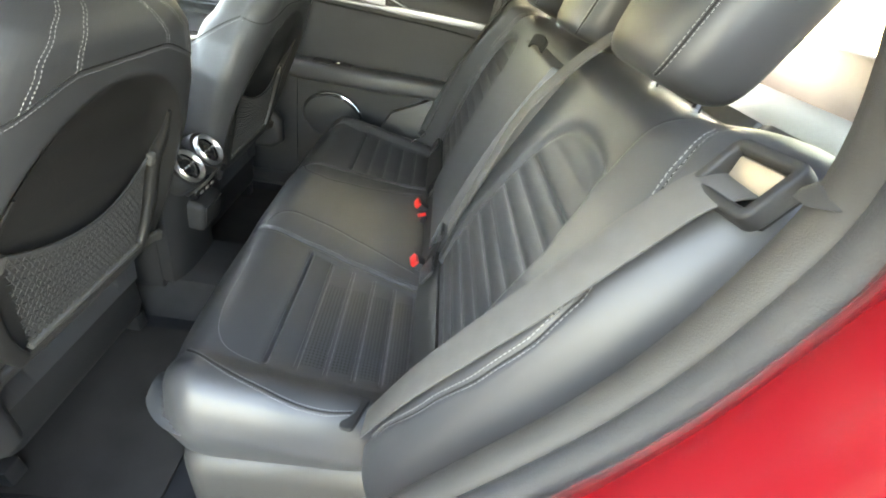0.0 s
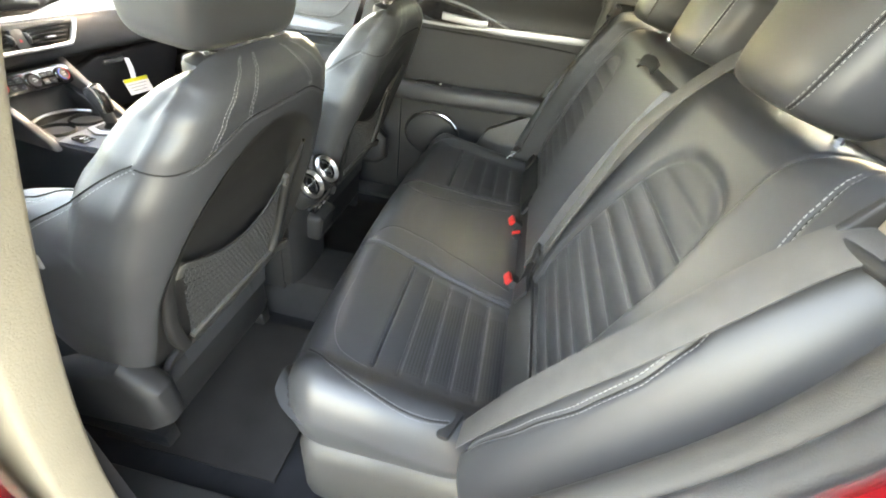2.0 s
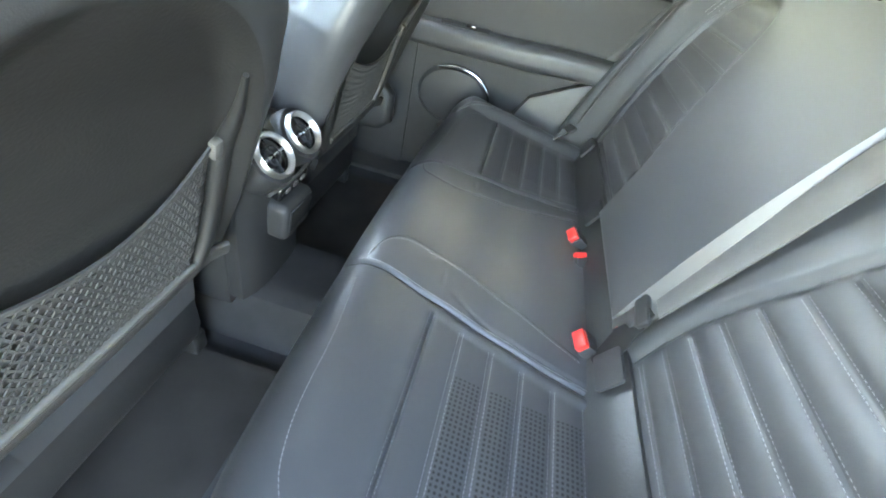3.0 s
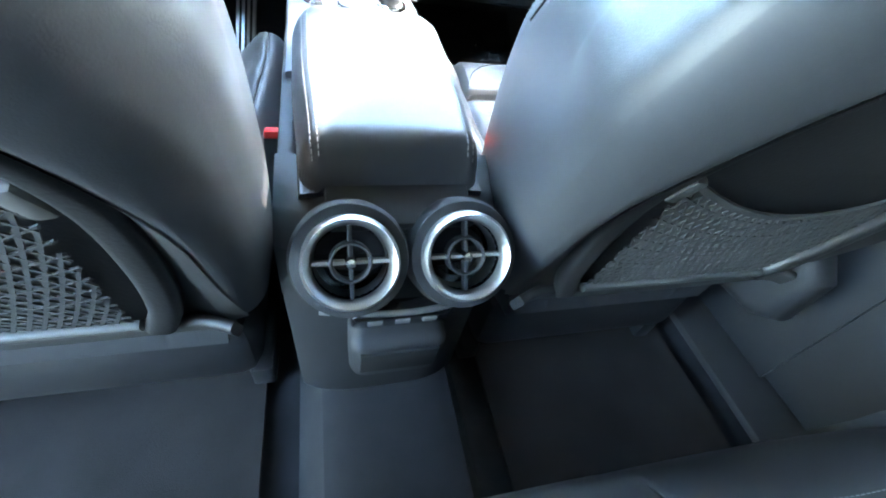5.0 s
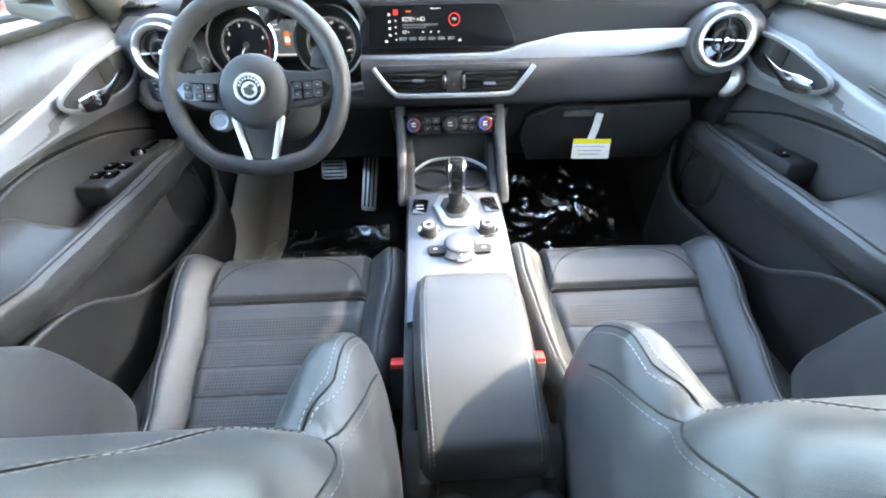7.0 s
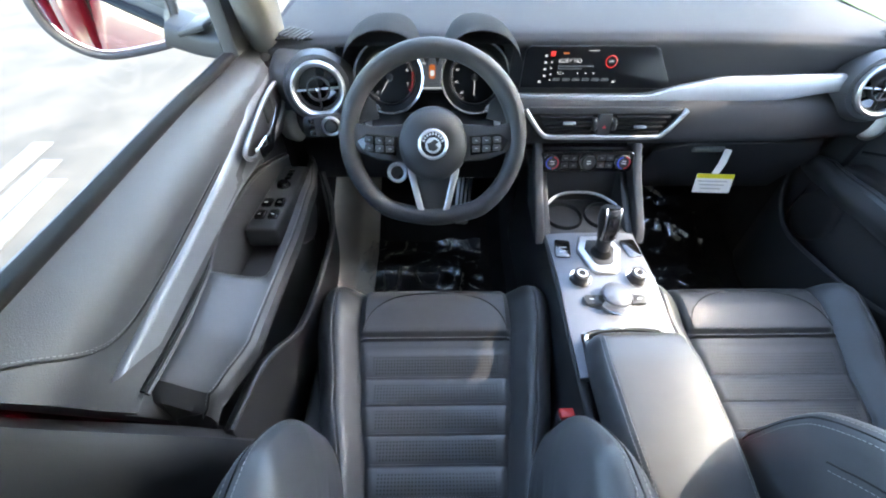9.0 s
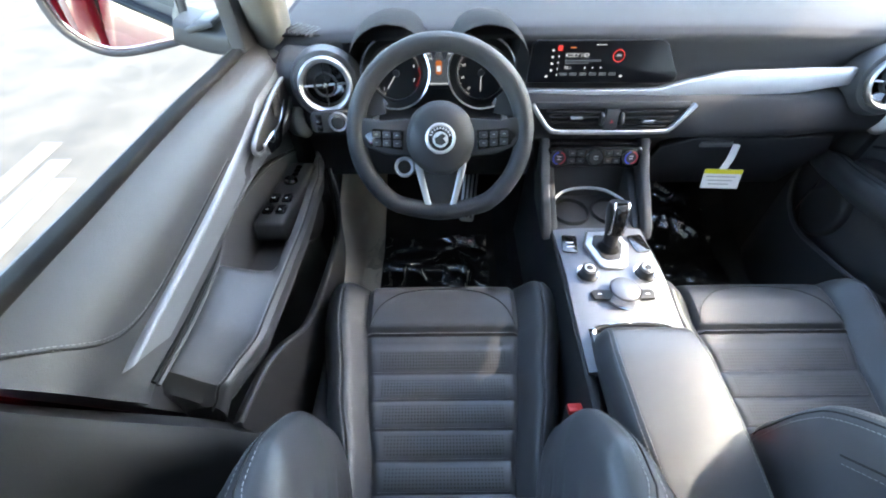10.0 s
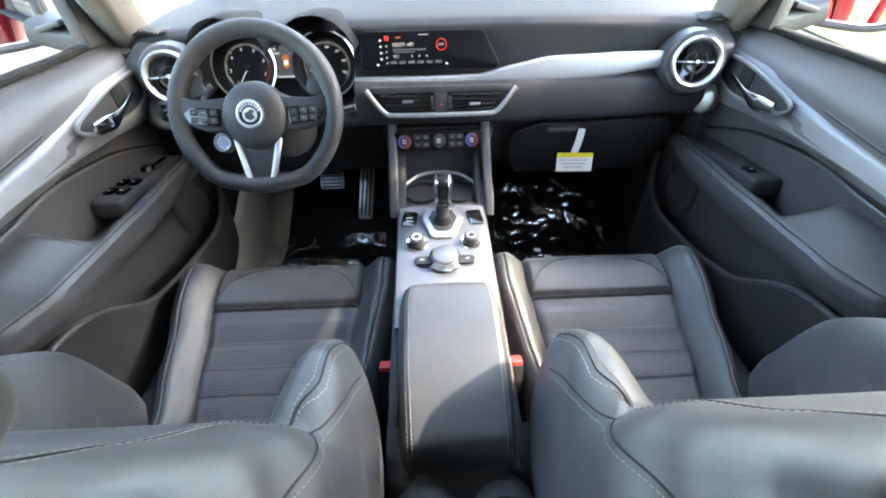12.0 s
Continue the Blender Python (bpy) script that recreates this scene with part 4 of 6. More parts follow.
    for sx, x in ((-1, -0.662), (1, 0.686)):
        c = Vector((x, 0.135, 0.30)) + RB_UP * 0.574 + RB_OUT * 0.044
        m = frame_to(c, RB_OUT + Vector((0.0, 0, 0.25)), RB_UP) @ pose(0, 0, 0, 0, 0, sx * -6)
        ring = [m @ Vector((a, b, 0)) for a, b in rect2(0.056, 0.040, 0.005, 4)]
        g = part("belt_guide", sweep([Vector(q) for q in ring], rect2(0.009, 0.018, 0.003, 3), list([m.to_3x3() @ Vector((0, 0, 1))] * len(ring)), closed=True), PLASTIC, seat, "black plastic belt guide")
        part("guide_throat", box((0.050, 0.034, 0.010), m=m @ pose(0, 0, -0.014), bevel=0.002), RUBBER, g)
        part("guide_plate", box((0.046, 0.018, 0.006), m=m @ pose(0, 0.007, -0.004, 24, 0, 0), bevel=0.002), BRONZE, g, "warm satin metal guide plate")


rear_bench = rear_seat()
rear_backrest(rear_bench)


def rear_headrest(x, w, h, z, d=0.10):
    ob = thing("rear_headrest", "black leather rear head restraint on short posts", "headrest", "rear headrests")
    part("pad", headrest_mesh(w, d, h, pose(x, -0.085, z, 14, 0, 0), power=5.5), LEATHER, ob)
    headrest_seams(w, d, h, pose(x, -0.085, z, 14, 0, 0), ob, power=5.5)
    for sx in (-1, 1):
        p = [Vector((x + sx * 0.06, -0.105, z - h / 2 - 0.04)), Vector((x + sx * 0.06, -0.095, z))]
        part("post", tube(p, 0.006, 8), CHROME, ob)
    return ob


rear_headrest(-0.362, 0.255, 0.185, 0.955, 0.115)
rear_headrest(0.0, 0.25, 0.12, 0.915, 0.11)
rear_headrest(0.386, 0.255, 0.185, 0.955, 0.115)


def belt(points, width, name, label, normals, n=10, mat=BELT):
    ob = thing(name, label, "seat belt", "rear seat belts")
    p = spline(points, n)
    up = []
    for i in range(len(p)):
        k = i / (len(p) - 1) * (len(normals) - 1)
        j = min(int(k), len(normals) - 2)
        up.append(Vector(normals[j]).lerp(Vector(normals[j + 1]), k - j))
    part("webbing", sweep(p, rect2(width, 0.0022, 0.0008, 2), up), mat, ob)
    return ob


def tongue(ob, m):
    m = m @ Matrix.Scale(1.05, 4)
    part("tongue", prism([(-0.022, 0), (0.022, 0), (0.022, 0.025), (0.012, 0.032), (0.012, 0.055), (-0.012, 0.055), (-0.012, 0.032), (-0.022, 0.025)], 0.003, m, 0.0008), CHROME, ob, "steel belt tongue")
    part("tongue_grip", prism(rect2(0.056, 0.022, 0.006, 3), 0.009, m @ pose(0, 0.004, -0.003), 0.003), PLASTIC, ob)


def above_back(dx, v, lift):
    return back_point(0.012 + dx, v) + RB_OUT * lift


b = belt([above_back(-0.662, 0.577, -0.004), above_back(-0.664, 0.556, 0.018), above_back(-0.657, 0.50, 0.013), above_back(-0.652, 0.40, 0.011), above_back(-0.640, 0.30, 0.011), above_back(-0.622, 0.19, 0.012), (-0.572, 0.222, 0.362)],
         0.043, "left_seat_belt", "grey rear seat belt webbing across the bolster",
         [(0.0, -0.2, 1.0), (-0.05, 0.6, 0.8), (-0.12, 0.85, 0.5), (-0.16, 0.88, 0.44), (-0.12, 0.88, 0.44), (-0.05, 0.88, 0.45), (-0.05, 0.75, 0.6)])
tongue(b, frame_to((-0.555, 0.235, 0.352), (0.1, 0.3, 1), (0.4, 1, -0.2)))
b = belt([(-0.200, -0.135, 0.872), (-0.182, -0.075, 0.892), (-0.170, 0.025, 0.76), (-0.160, 0.075, 0.60), (-0.150, 0.115, 0.46)], 0.047, "centre_seat_belt", "grey centre seat belt webbing down the backrest",
         [(0, 0.94, 0.34), (0, 0.94, 0.34), (0, 0.94, 0.34)])
tongue(b, frame_to((-0.150, 0.125, 0.450), (0, 0.95, 0.3), (0.2, 0.1, -1)))
belt([(-0.150, 0.125, 0.455), (-0.165, 0.135, 0.40), (-0.185, 0.15, 0.345)], 0.046, "centre_lap_belt", "black centre lap belt webbing", [(0, 0.94, 0.34), (0, 0.94, 0.34)], mat=RUBBER)
b = belt([(0.64, 0.00, 0.855), (0.625, 0.075, 0.72), (0.595, 0.14, 0.55), (0.572, 0.185, 0.41)], 0.047, "right_seat_belt", "grey rear seat belt webbing beside the door",
         [(0, 0.94, 0.34), (0.1, 0.94, 0.34), (0.2, 0.94, 0.34)])
tongue(b, frame_to((0.566, 0.195, 0.395), (0, 0.7, 0.7), (-0.3, 0.4, -1)))


def buckle(at, turn, lean, tall=0.06, wide=1.0, name="belt_buckle", group="belt buckles"):
    ob = thing(name, "black belt buckle with red release button", "belt buckle", group)
    m = Matrix.Translation(at) @ pose(0, 0, 0, lean, 0, turn)
    part("housing", box((0.036 * wide, 0.024 * wide, tall), m=m @ pose(0, 0, -tall / 2), bevel=0.004), PLASTIC, ob)
    part("button", box((0.032 * wide, 0.020 * wide, 0.012), m=m @ pose(0, 0, 0.003), bevel=0.003), REDPLASTIC, ob, "bright red push button")
    return ob


buckle((-0.150, 0.172, 0.352), 10, -55)
buckle((0.118, 0.180, 0.352), 10, -55)
buckle((0.065, 0.165, 0.345), -60, -40, wide=0.72)

# ---- dashboard ----
DASH = [(2.14, 0.775), (1.95, 0.792), (1.78, 0.798), (1.655, 0.798), (1.622, 0.790), (1.612, 0.775), (1.622, 0.735), (1.618, 0.705), (1.590, 0.690), (1.556, 0.676),
        (1.540, 0.640), (1.545, 0.600), (1.575, 0.578), (1.63, 0.565), (1.66, 0.48), (1.72, 0.36), (1.85, 0.30)]


def dash_profile():
    return [(p.x, p.y) for p in spline([(a, b, 0) for a, b in DASH], 5)]


def round_vent(parent, at, normal, r, up=(0, 0, 1), surround=STEEL, name="round_vent"):
    m = frame_to(at, normal, up)
    ring = part(name, lathe([(r * 0.74, -0.030), (r * 0.78, -0.004), (r * 0.84, 0.004), (r * 0.92, 0.007), (r * 0.99, 0.003), (r, -0.006), (r * 0.98, -0.03)], m, 48), surround, parent, "round air vent with satin silver ring")
    part("vent_throat", lathe([(0, -0.034), (r * 0.6, -0.034), (r * 0.77, -0.028), (r * 0.77, -0.004)], m, 32), GLOSS, ring)
    part("vent_hub", lathe([(0, 0.004), (r * 0.09, 0.003), (r * 0.13, -0.001), (r * 0.13, -0.02)], m, 20), CHROME, ring)
    part("vent_inner_ring", lathe([(r * 0.36, -0.014), (r * 0.36, -0.003), (r * 0.40, -0.001), (r * 0.44, -0.003), (r * 0.44, -0.014), (r * 0.36, -0.014)], m, 32), PLASTIC, ring)
    for k in range(4):
        part("vent_spoke", box((r * 0.66, 0.0035, 0.010), m=m @ pose(0, 0, -0.008, 0, 0, 90 * k) @ pose(r * 0.45, 0, 0), bevel=0.001), PLASTIC if k % 2 else STEEL, ring)
    return ring


def dashboard():
    d = thing("dashboard", "black padded dashboard with satin silver band and round end vents", "dashboard")
    prof = dash_profile()
    n = len(prof)

    def f(x, k):
        y, z = prof[int(round(k))]
        ax = abs(x)
        crown = 0.010 * (1 - (x / 0.7) ** 2) if z > 0.76 else 0.0
        scoop = 0.0
        if 0.565 < z < 0.70:
            scoop = 0.020 * smooth01((ax - 0.42) / 0.2)
        if x < -0.20 and z < 0.775 and y < 1.70:
            scoop += 0.115 * smooth01((-0.178 - x) / 0.02) * smooth01((x + 0.560) / 0.02) * smooth01((z - 0.612) / 0.03)
        return Vector((x, y + scoop + 0.03 * (ax / 0.7) ** 3, z + crown - 0.02 * (ax / 0.72) ** 4))
    xs = sorted(set(steps(-0.72, 0.72, 97)))
    part("dash_pad", sheet(f, xs, list(range(n)), lambda x, k: Vector((x, 2.12, 0.40 + 0.36 * (1 - k / (n - 1))))), DASHVINYL, d, "grained black soft dash pad")
    # windscreen vent slats on the corners
    for sx in (-1, 1):
        for i in range(7):
            part("demister_slat", box((0.004, 0.05, 0.006), m=pose(sx * (0.628 + 0.010 * i), 1.66 + 0.004 * i, 0.786, 0, 0, sx * 25), bevel=0.001), PLASTIC, d)
        part("demister_tray", box((0.085, 0.052, 0.004), m=pose(sx * 0.660, 1.672, 0.783, 0, 0, 0), bevel=0.001), RUBBER, d)
        # end pods with round vents
        part("end_cap", box((0.125, 0.12, 0.19), m=pose(sx * 0.655, 1.650, 0.672, 14, 0, 0), bevel=0.035, seg=5), VINYL, d, "rounded dash end moulding")
        p = Vector((sx * 0.604, 1.556, 0.718))
        nrm = Vector((-sx * 0.16, -0.93, 0.30))
        m = frame_to(p, nrm)
        part("vent_pod", lathe([(0.0, -0.10), (0.078, -0.10), (0.074, -0.03), (0.066, -0.010), (0.056, -0.008), (0.052, -0.03)], m, 40), VINYL, d)
        round_vent(d, p, nrm, 0.056)
    # light switch below the driver's vent
    m = frame_to((-0.594, 1.520, 0.655), (0.1, -0.95, 0.3))
    sw = part("light_switch", prism(rect2(0.085, 0.046, 0.014, 4), 0.03, m @ pose(-0.004, 0, -0.024), 0.004, 3), PLASTIC, d, "black light switch panel")
    part("switch_ring", lathe([(0.012, 0.006), (0.018, 0.008), (0.021, 0.004), (0.021, 0.0)], m @ pose(0.012, 0, 0.002), 28), STEEL, sw)
    part("switch_dial", lathe([(0, 0.014), (0.011, 0.014), (0.014, 0.011), (0.016, 0.0)], m @ pose(0.012, 0, 0.002), 24), PLASTIC, sw)
    for i in range(3):
        part("switch_button", box((0.012, 0.010, 0.003), m=m @ pose(-0.028, 0.012 - 0.012 * i, 0.007), bevel=0.001), GLOSS, sw)
    # silver band
    line = spline([(-0.195, 1.594, 0.684), (-0.05, 1.586, 0.684), (0.08, 1.584, 0.685), (0.14, 1.585, 0.688), (0.20, 1.587, 0.694), (0.27, 1.589, 0.700), (0.40, 1.592, 0.705), (0.50, 1.598, 0.711), (0.555, 1.604, 0.712)], 10)
    sc = [(1.0, interp([(-0.2, 0.27), (0.10, 0.32), (0.19, 0.74), (0.27, 1.0), (0.42, 0.92), (0.52, 0.68), (0.56, 0.6)], q.x)) for q in line]
    part("silver_band", sweep(line, rect2(0.022, 0.058, 0.009, 4), (0, 0.22, 1), scale=sc), BANDSILVER, d, "satin silver trim band")
    # display panel
    m = frame_to((0, 1.598, 0.750), (0, -0.97, 0.24))
    out = [(-0.176, -0.044), (0.136, -0.046), (0.146, -0.040), (0.147, -0.030), (0.112, 0.032), (0.100, 0.038), (-0.160, 0.038), (-0.170, 0.030)]
    scr = part("display_panel", prism([(p.x, p.y) for p in spline([(a, b, 0) for a, b in out], 1, True)], 0.012, m @ pose(0, 0, -0.008), 0.003, 2), SCREEN, d, "glossy black display lit with radio page")
    mm = m @ pose(0, 0, 0.0046)

    def mark(x, y, w, h, mat, name="lit_mark"):
        part(name, box((w, h, 0.0004), m=mm @ pose(x, y, 0), bevel=0), mat, scr)
    text("display_text", "KDEY HD", 0.0115, mm @ pose(-0.100, 0.010, 0), GLOW_WHITE, scr, "LEFT")
    mark(-0.062, 0.000, 0.076, 0.004, GLOW_GREY)
    mark(-0.074, -0.005, 0.050, 0.003, GLOW_GREY)
    text("display_text", "93.1", 0.009, mm @ pose(-0.100, -0.014, 0), GLOW_WHITE, scr, "LEFT")
    text("display_text", "FM", 0.008, mm @ pose(0.012, 0.009, 0), GLOW_WHITE, scr)
    part("lit_ring", lathe([(0.0105, 0), (0.0118, 0.0003), (0.0125, 0)], mm @ pose(0.012, 0.009, 0), 28), GLOW_RED, scr)
    mark(-0.028, 0.030, 0.022, 0.0012, GLOW_WHITE)
    mark(-0.113, 0.024, 0.010, 0.010, GLOW_RED)
    mark(-0.086, 0.025, 0.012, 0.003, GLOW_ORANGE)
    for i in range(4):
        mark(-0.114, 0.008 - 0.012 * i, 0.003, 0.003, GLOW_WHITE)
        mark(-0.127, 0.020 - 0.013 * i, 0.005, 0.004, GLOW_WHITE)
    for i in range(3):
        mark(-0.056 + 0.017 * i, -0.014, 0.003, 0.003, GLOW_WHITE)
    for i in range(6):
        mark(-0.100 + 0.021 * i, -0.0265, 0.016, 0.0065, GLOW_GREY)
        mark(-0.100 + 0.021 * i, -0.0262, 0.004, 0.003, GLOW_WHITE)
    for x in (-0.136, 0.024):
        mark(x, -0.031, 0.006, 0.004, GLOW_WHITE)
    # centre vents
    m = frame_to((0.008, 1.532, 0.648), (0, -0.96, 0.26))
    part("vent_recess", prism([(-0.168, 0.032), (0.168, 0.032), (0.128, -0.020), (-0.128, -0.020)], 0.006, m @ pose(0, 0, -0.006), 0), RUBBER, d)
    bz = spline([m @ Vector(q) for q in ((-0.174, 0.034, 0.004), (-0.152, 0.004, 0.006), (-0.134, -0.016, 0.006), (-0.112, -0.023, 0.006), (0.0, -0.024, 0.006), (0.112, -0.023, 0.006), (0.134, -0.016, 0.006), (0.152, 0.004, 0.006), (0.176, 0.034, 0.004))], 6)
    part("vent_bezel", sweep(bz, rect2(0.010, 0.012, 0.003, 3), (0, -1, 0.2)), STEEL, d, "satin silver vent surround")
    part("vent_brow", box((0.33, 0.014, 0.008), m=m @ pose(0, 0.033, 0.002), bevel=0.003), PLASTIC, d)
    for sx in (-1, 1):
        for i in range(4):
            y = 0.021 - 0.0105 * i
            part("vent_slat", box((0.115 - 0.006 * i, 0.0035, 0.020), m=m @ pose(sx * (0.084 - 0.003 * i), y, 0.0, 12, 0, 0), bevel=0.001), DIALBLACK, d)
        part("vent_tab", box((0.026, 0.006, 0.010), m=m @ pose(sx * 0.078, 0.004 - 0.004 * sx, 0.012), bevel=0.002), SATIN, d)
        part("vent_wheel", lathe([(0, 0.004), (0.013, 0.004), (0.015, 0), (0.013, -0.004), (0, -0.004)], m @ pose(sx * 0.021, 0.004, 0.004, 0, 90, 0), 24), PLASTIC, d)
    hz = part("hazard_switch", box((0.030, 0.046, 0.014), m=m @ pose(0, 0.004, 0.004), bevel=0.003), PLASTIC, d)
    part("hazard_mark", prism([(-0.004, -0.003), (0.004, -0.003), (0, 0.004)], 0.0006, m @ pose(0, 0, 0.0111)), REDMARK, hz)
    # passenger glove box lid
    lid = [(-0.155, 0.02), (-0.08, 0.055), (0.26, 0.062), (0.30, 0.0), (0.28, -0.16), (-0.12, -0.16), (-0.16, -0.06)]
    m = frame_to((0.36, 1.640, 0.500), (0, -0.93, -0.36))
    part("glove_box_lid", prism(lid, 0.02, m @ Matrix.Diagonal((1, 1, 1, 1)) @ pose(0, 0, -0.012), 0.006, 3), PLASTIC, d, "black grained glove box lid")
    part("glove_box_handle", box((0.08, 0.018, 0.010), m=m @ pose(-0.02, 0.035, 0.010), bevel=0.004), STEEL, d)
    # instrument binnacle
    for cx in (-0.463, -0.268):
        hood = bmesh.new()
        rings = []
        for j in range(14):
            v = j / 13
            ring = []
            for i in range(25):
                a = radians(12 + 156 * i / 24)
                r = 0.088 + 0.010 * math.sin(math.pi * v) - 0.035 * v ** 3
                ring.append(hood.verts.new((cx + r * math.cos(a), 1.560 + 0.30 * v, 0.742 + 0.004 - 0.02 * v + r * math.sin(a) * (1 - 0.30 * v))))
            rings.append(ring)
        for a, b in zip(rings, rings[1:]):
            for i in range(24):
                hood.faces.new((a[i], a[i + 1], b[i + 1], b[i]))
        bmesh.ops.solidify(hood, geom=hood.faces[:], thickness=0.008)
        part("gauge_hood", hood, DASHVINYL, d, "rounded black gauge hood")
    m0 = frame_to((-0.366, 1.640, 0.705), (0, -0.90, 0.43))
    part("binnacle_floor", prism(rect2(0.36, 0.16, 0.05, 5), 0.01, m0 @ pose(0, -0.005, -0.03), 0), DIALBLACK, d)
    for cx, is_rev in ((-0.097, True), (0.097, False)):
        m = m0 @ pose(cx, 0, 0)
        face = part("gauge_face", lathe([(0, -0.012), (0.056, -0.012), (0.060, 0.006), (0.073, 0.012)], m, 48), DIALBLACK, d)
        part("gauge_ring", lathe([(0.072, 0.009), (0.074, 0.014), (0.078, 0.015), (0.079, 0.008)], m, 56), CHROME, face, "bright chrome ring")
        part("gauge_inner_ring", lathe([(0.0555, -0.0115), (0.0565, -0.010), (0.0575, -0.0115)], m, 48), STEEL, face)
        labels = ["1", "2", "3", "4", "5", "6", "7"] if is_rev else ["20", "40", "60", "80", "100", "120", "140", "160"]
        for i, tx in enumerate(labels):
            a = radians(228 - (228 + 20) * i / (len(labels) - 1))
            text("dial_number", tx, 0.010 if is_rev else 0.0075, m @ pose(0.043 * math.cos(a), 0.043 * math.sin(a), -0.0112), GLOW_DIAL, face)
        for i in range(41):
            a = radians(238 - 268 * i / 40)
            hot = is_rev and i > 33
            part("dial_tick", box((0.006 if i % 5 == 0 else 0.0035, 0.0009, 0.0004), m=m @ pose(0.0525 * math.cos(a), 0.0525 * math.sin(a), -0.0113, 0, 0, math.degrees(a)), bevel=0), GLOW_RED if hot else GLOW_DIAL, face)
        ang = 238 if is_rev else 268
        part("needle", box((0.046, 0.0018, 0.0012), m=m @ pose(0, 0, -0.0085, 0, 0, ang) @ pose(0.015, 0, 0), bevel=0.0004), GLOW_DIAL, face)
        part("needle_cap", lathe([(0, -0.006), (0.007, -0.0065), (0.008, -0.012)], m, 20), PLASTIC, face)
    cl = part("driver_display", prism(rect2(0.078, 0.088, 0.006, 3), 0.006, m0 @ pose(0, 0.012, -0.010), 0.001), SCREEN, d, "small lit driver display")
    part("lit_page", box((0.070, 0.076, 0.0004), m=m0 @ pose(0, 0.012, -0.0036), bevel=0), GLOW_GREY, cl)
    part("lit_car_shape", prism(rect2(0.014, 0.030, 0.005, 3), 0.0005, m0 @ pose(0, 0.012, -0.0034)), GLOW_ORANGE, cl)
    part("lit_car_roof", prism(rect2(0.010, 0.012, 0.003, 3), 0.0003, m0 @ pose(0, 0.009, -0.0029)), GLOW_WHITE, cl)
    for x, y, w in ((-0.024, 0.040, 0.010), (0.024, 0.040, 0.006), (-0.022, 0.030, 0.016), (0.026, 0.030, 0.008), (0.0, -0.022, 0.06)):
        part("lit_line", box((w, 0.0022, 0.0004), m=m0 @ pose(x, y, -0.0033), bevel=0), GLOW_WHITE, cl)
    # lower centre stack
    m = frame_to((0, 1.536, 0.551), (0, -0.95, 0.31))
    hv = part("climate_panel", prism(rect2(0.236, 0.052, 0.024, 6), 0.02, m @ pose(0, 0, -0.016), 0.004, 3), GLOSS, d, "gloss black climate control panel with three dials")
    for x, hot in ((-0.086, 1), (0.0, 0), (0.083, 1)):
        dial = part("climate_dial", lathe([(0, 0.014), (0.0145, 0.014), (0.0165, 0.012), (0.017, 0.003)], m @ pose(x, 0, 0), 32), PLASTIC, hv)
        part("dial_ring", lathe([(0.0165, 0.006), (0.018, 0.010), (0.0195, 0.008), (0.020, 0.003)], m @ pose(x, 0, 0), 36), CHROME, dial)
        for a0, a1, mat in ((100, 260, BLUE), (-80, 80, REDMARK)) if hot else ():
            bmx = bmesh.new()
            pts = [(0.0150 * math.cos(radians(a)), 0.0150 * math.sin(radians(a))) for a in steps(a0, a1, 12)] + [(0.0128 * math.cos(radians(a)), 0.0128 * math.sin(radians(a))) for a in steps(a1, a0, 12)]
            part("dial_colour", prism(pts, 0.0006, m @ pose(x, 0, 0.0138), bm=bmx), mat, dial)
        for y in (0.004, -0.002):
            part("dial_print", box((0.010, 0.0016, 0.0004), m=m @ pose(x, y, 0.0143), bevel=0), LETTER, dial)
    for sx in (-1, 1):
        for i in range(2):
            for j in range(2):
                k = part("climate_key", box((0.017, 0.013, 0.003), m=m @ pose(sx * (0.033 + 0.020 * i), 0.009 - 0.018 * j, 0.004), bevel=0.001), PLASTIC, hv)
                part("key_print", box((0.006, 0.0016, 0.0004), m=m @ pose(sx * (0.033 + 0.020 * i), 0.009 - 0.018 * j, 0.0058), bevel=0), FAINT, k)
    part("stack_panel", prism([(-0.142, 0.048), (0.142, 0.048), (0.118, -0.10), (-0.118, -0.10)], 0.02, frame_to((0, 1.570, 0.52), (0, -0.96, 0.28)), 0.004), PLASTIC, d, "dark lower centre stack")
    m = frame_to((0.042, 1.552, 0.487), (0, -0.92, 0.39))
    part("socket_ring", lathe([(0.010, 0.006), (0.0145, 0.010), (0.018, 0.006), (0.018, -0.01)], m, 28), CHROME, d, "chrome ringed socket")
    part("socket_plug", lathe([(0, 0.004), (0.009, 0.005), (0.011, -0.004)], m, 20), PLASTIC, d)
    part("usb_port", box((0.018, 0.009, 0.004), m=frame_to((-0.022, 1.553, 0.483), (0, -0.92, 0.39)), bevel=0.001), RUBBER, d)
    return d


dashboard()


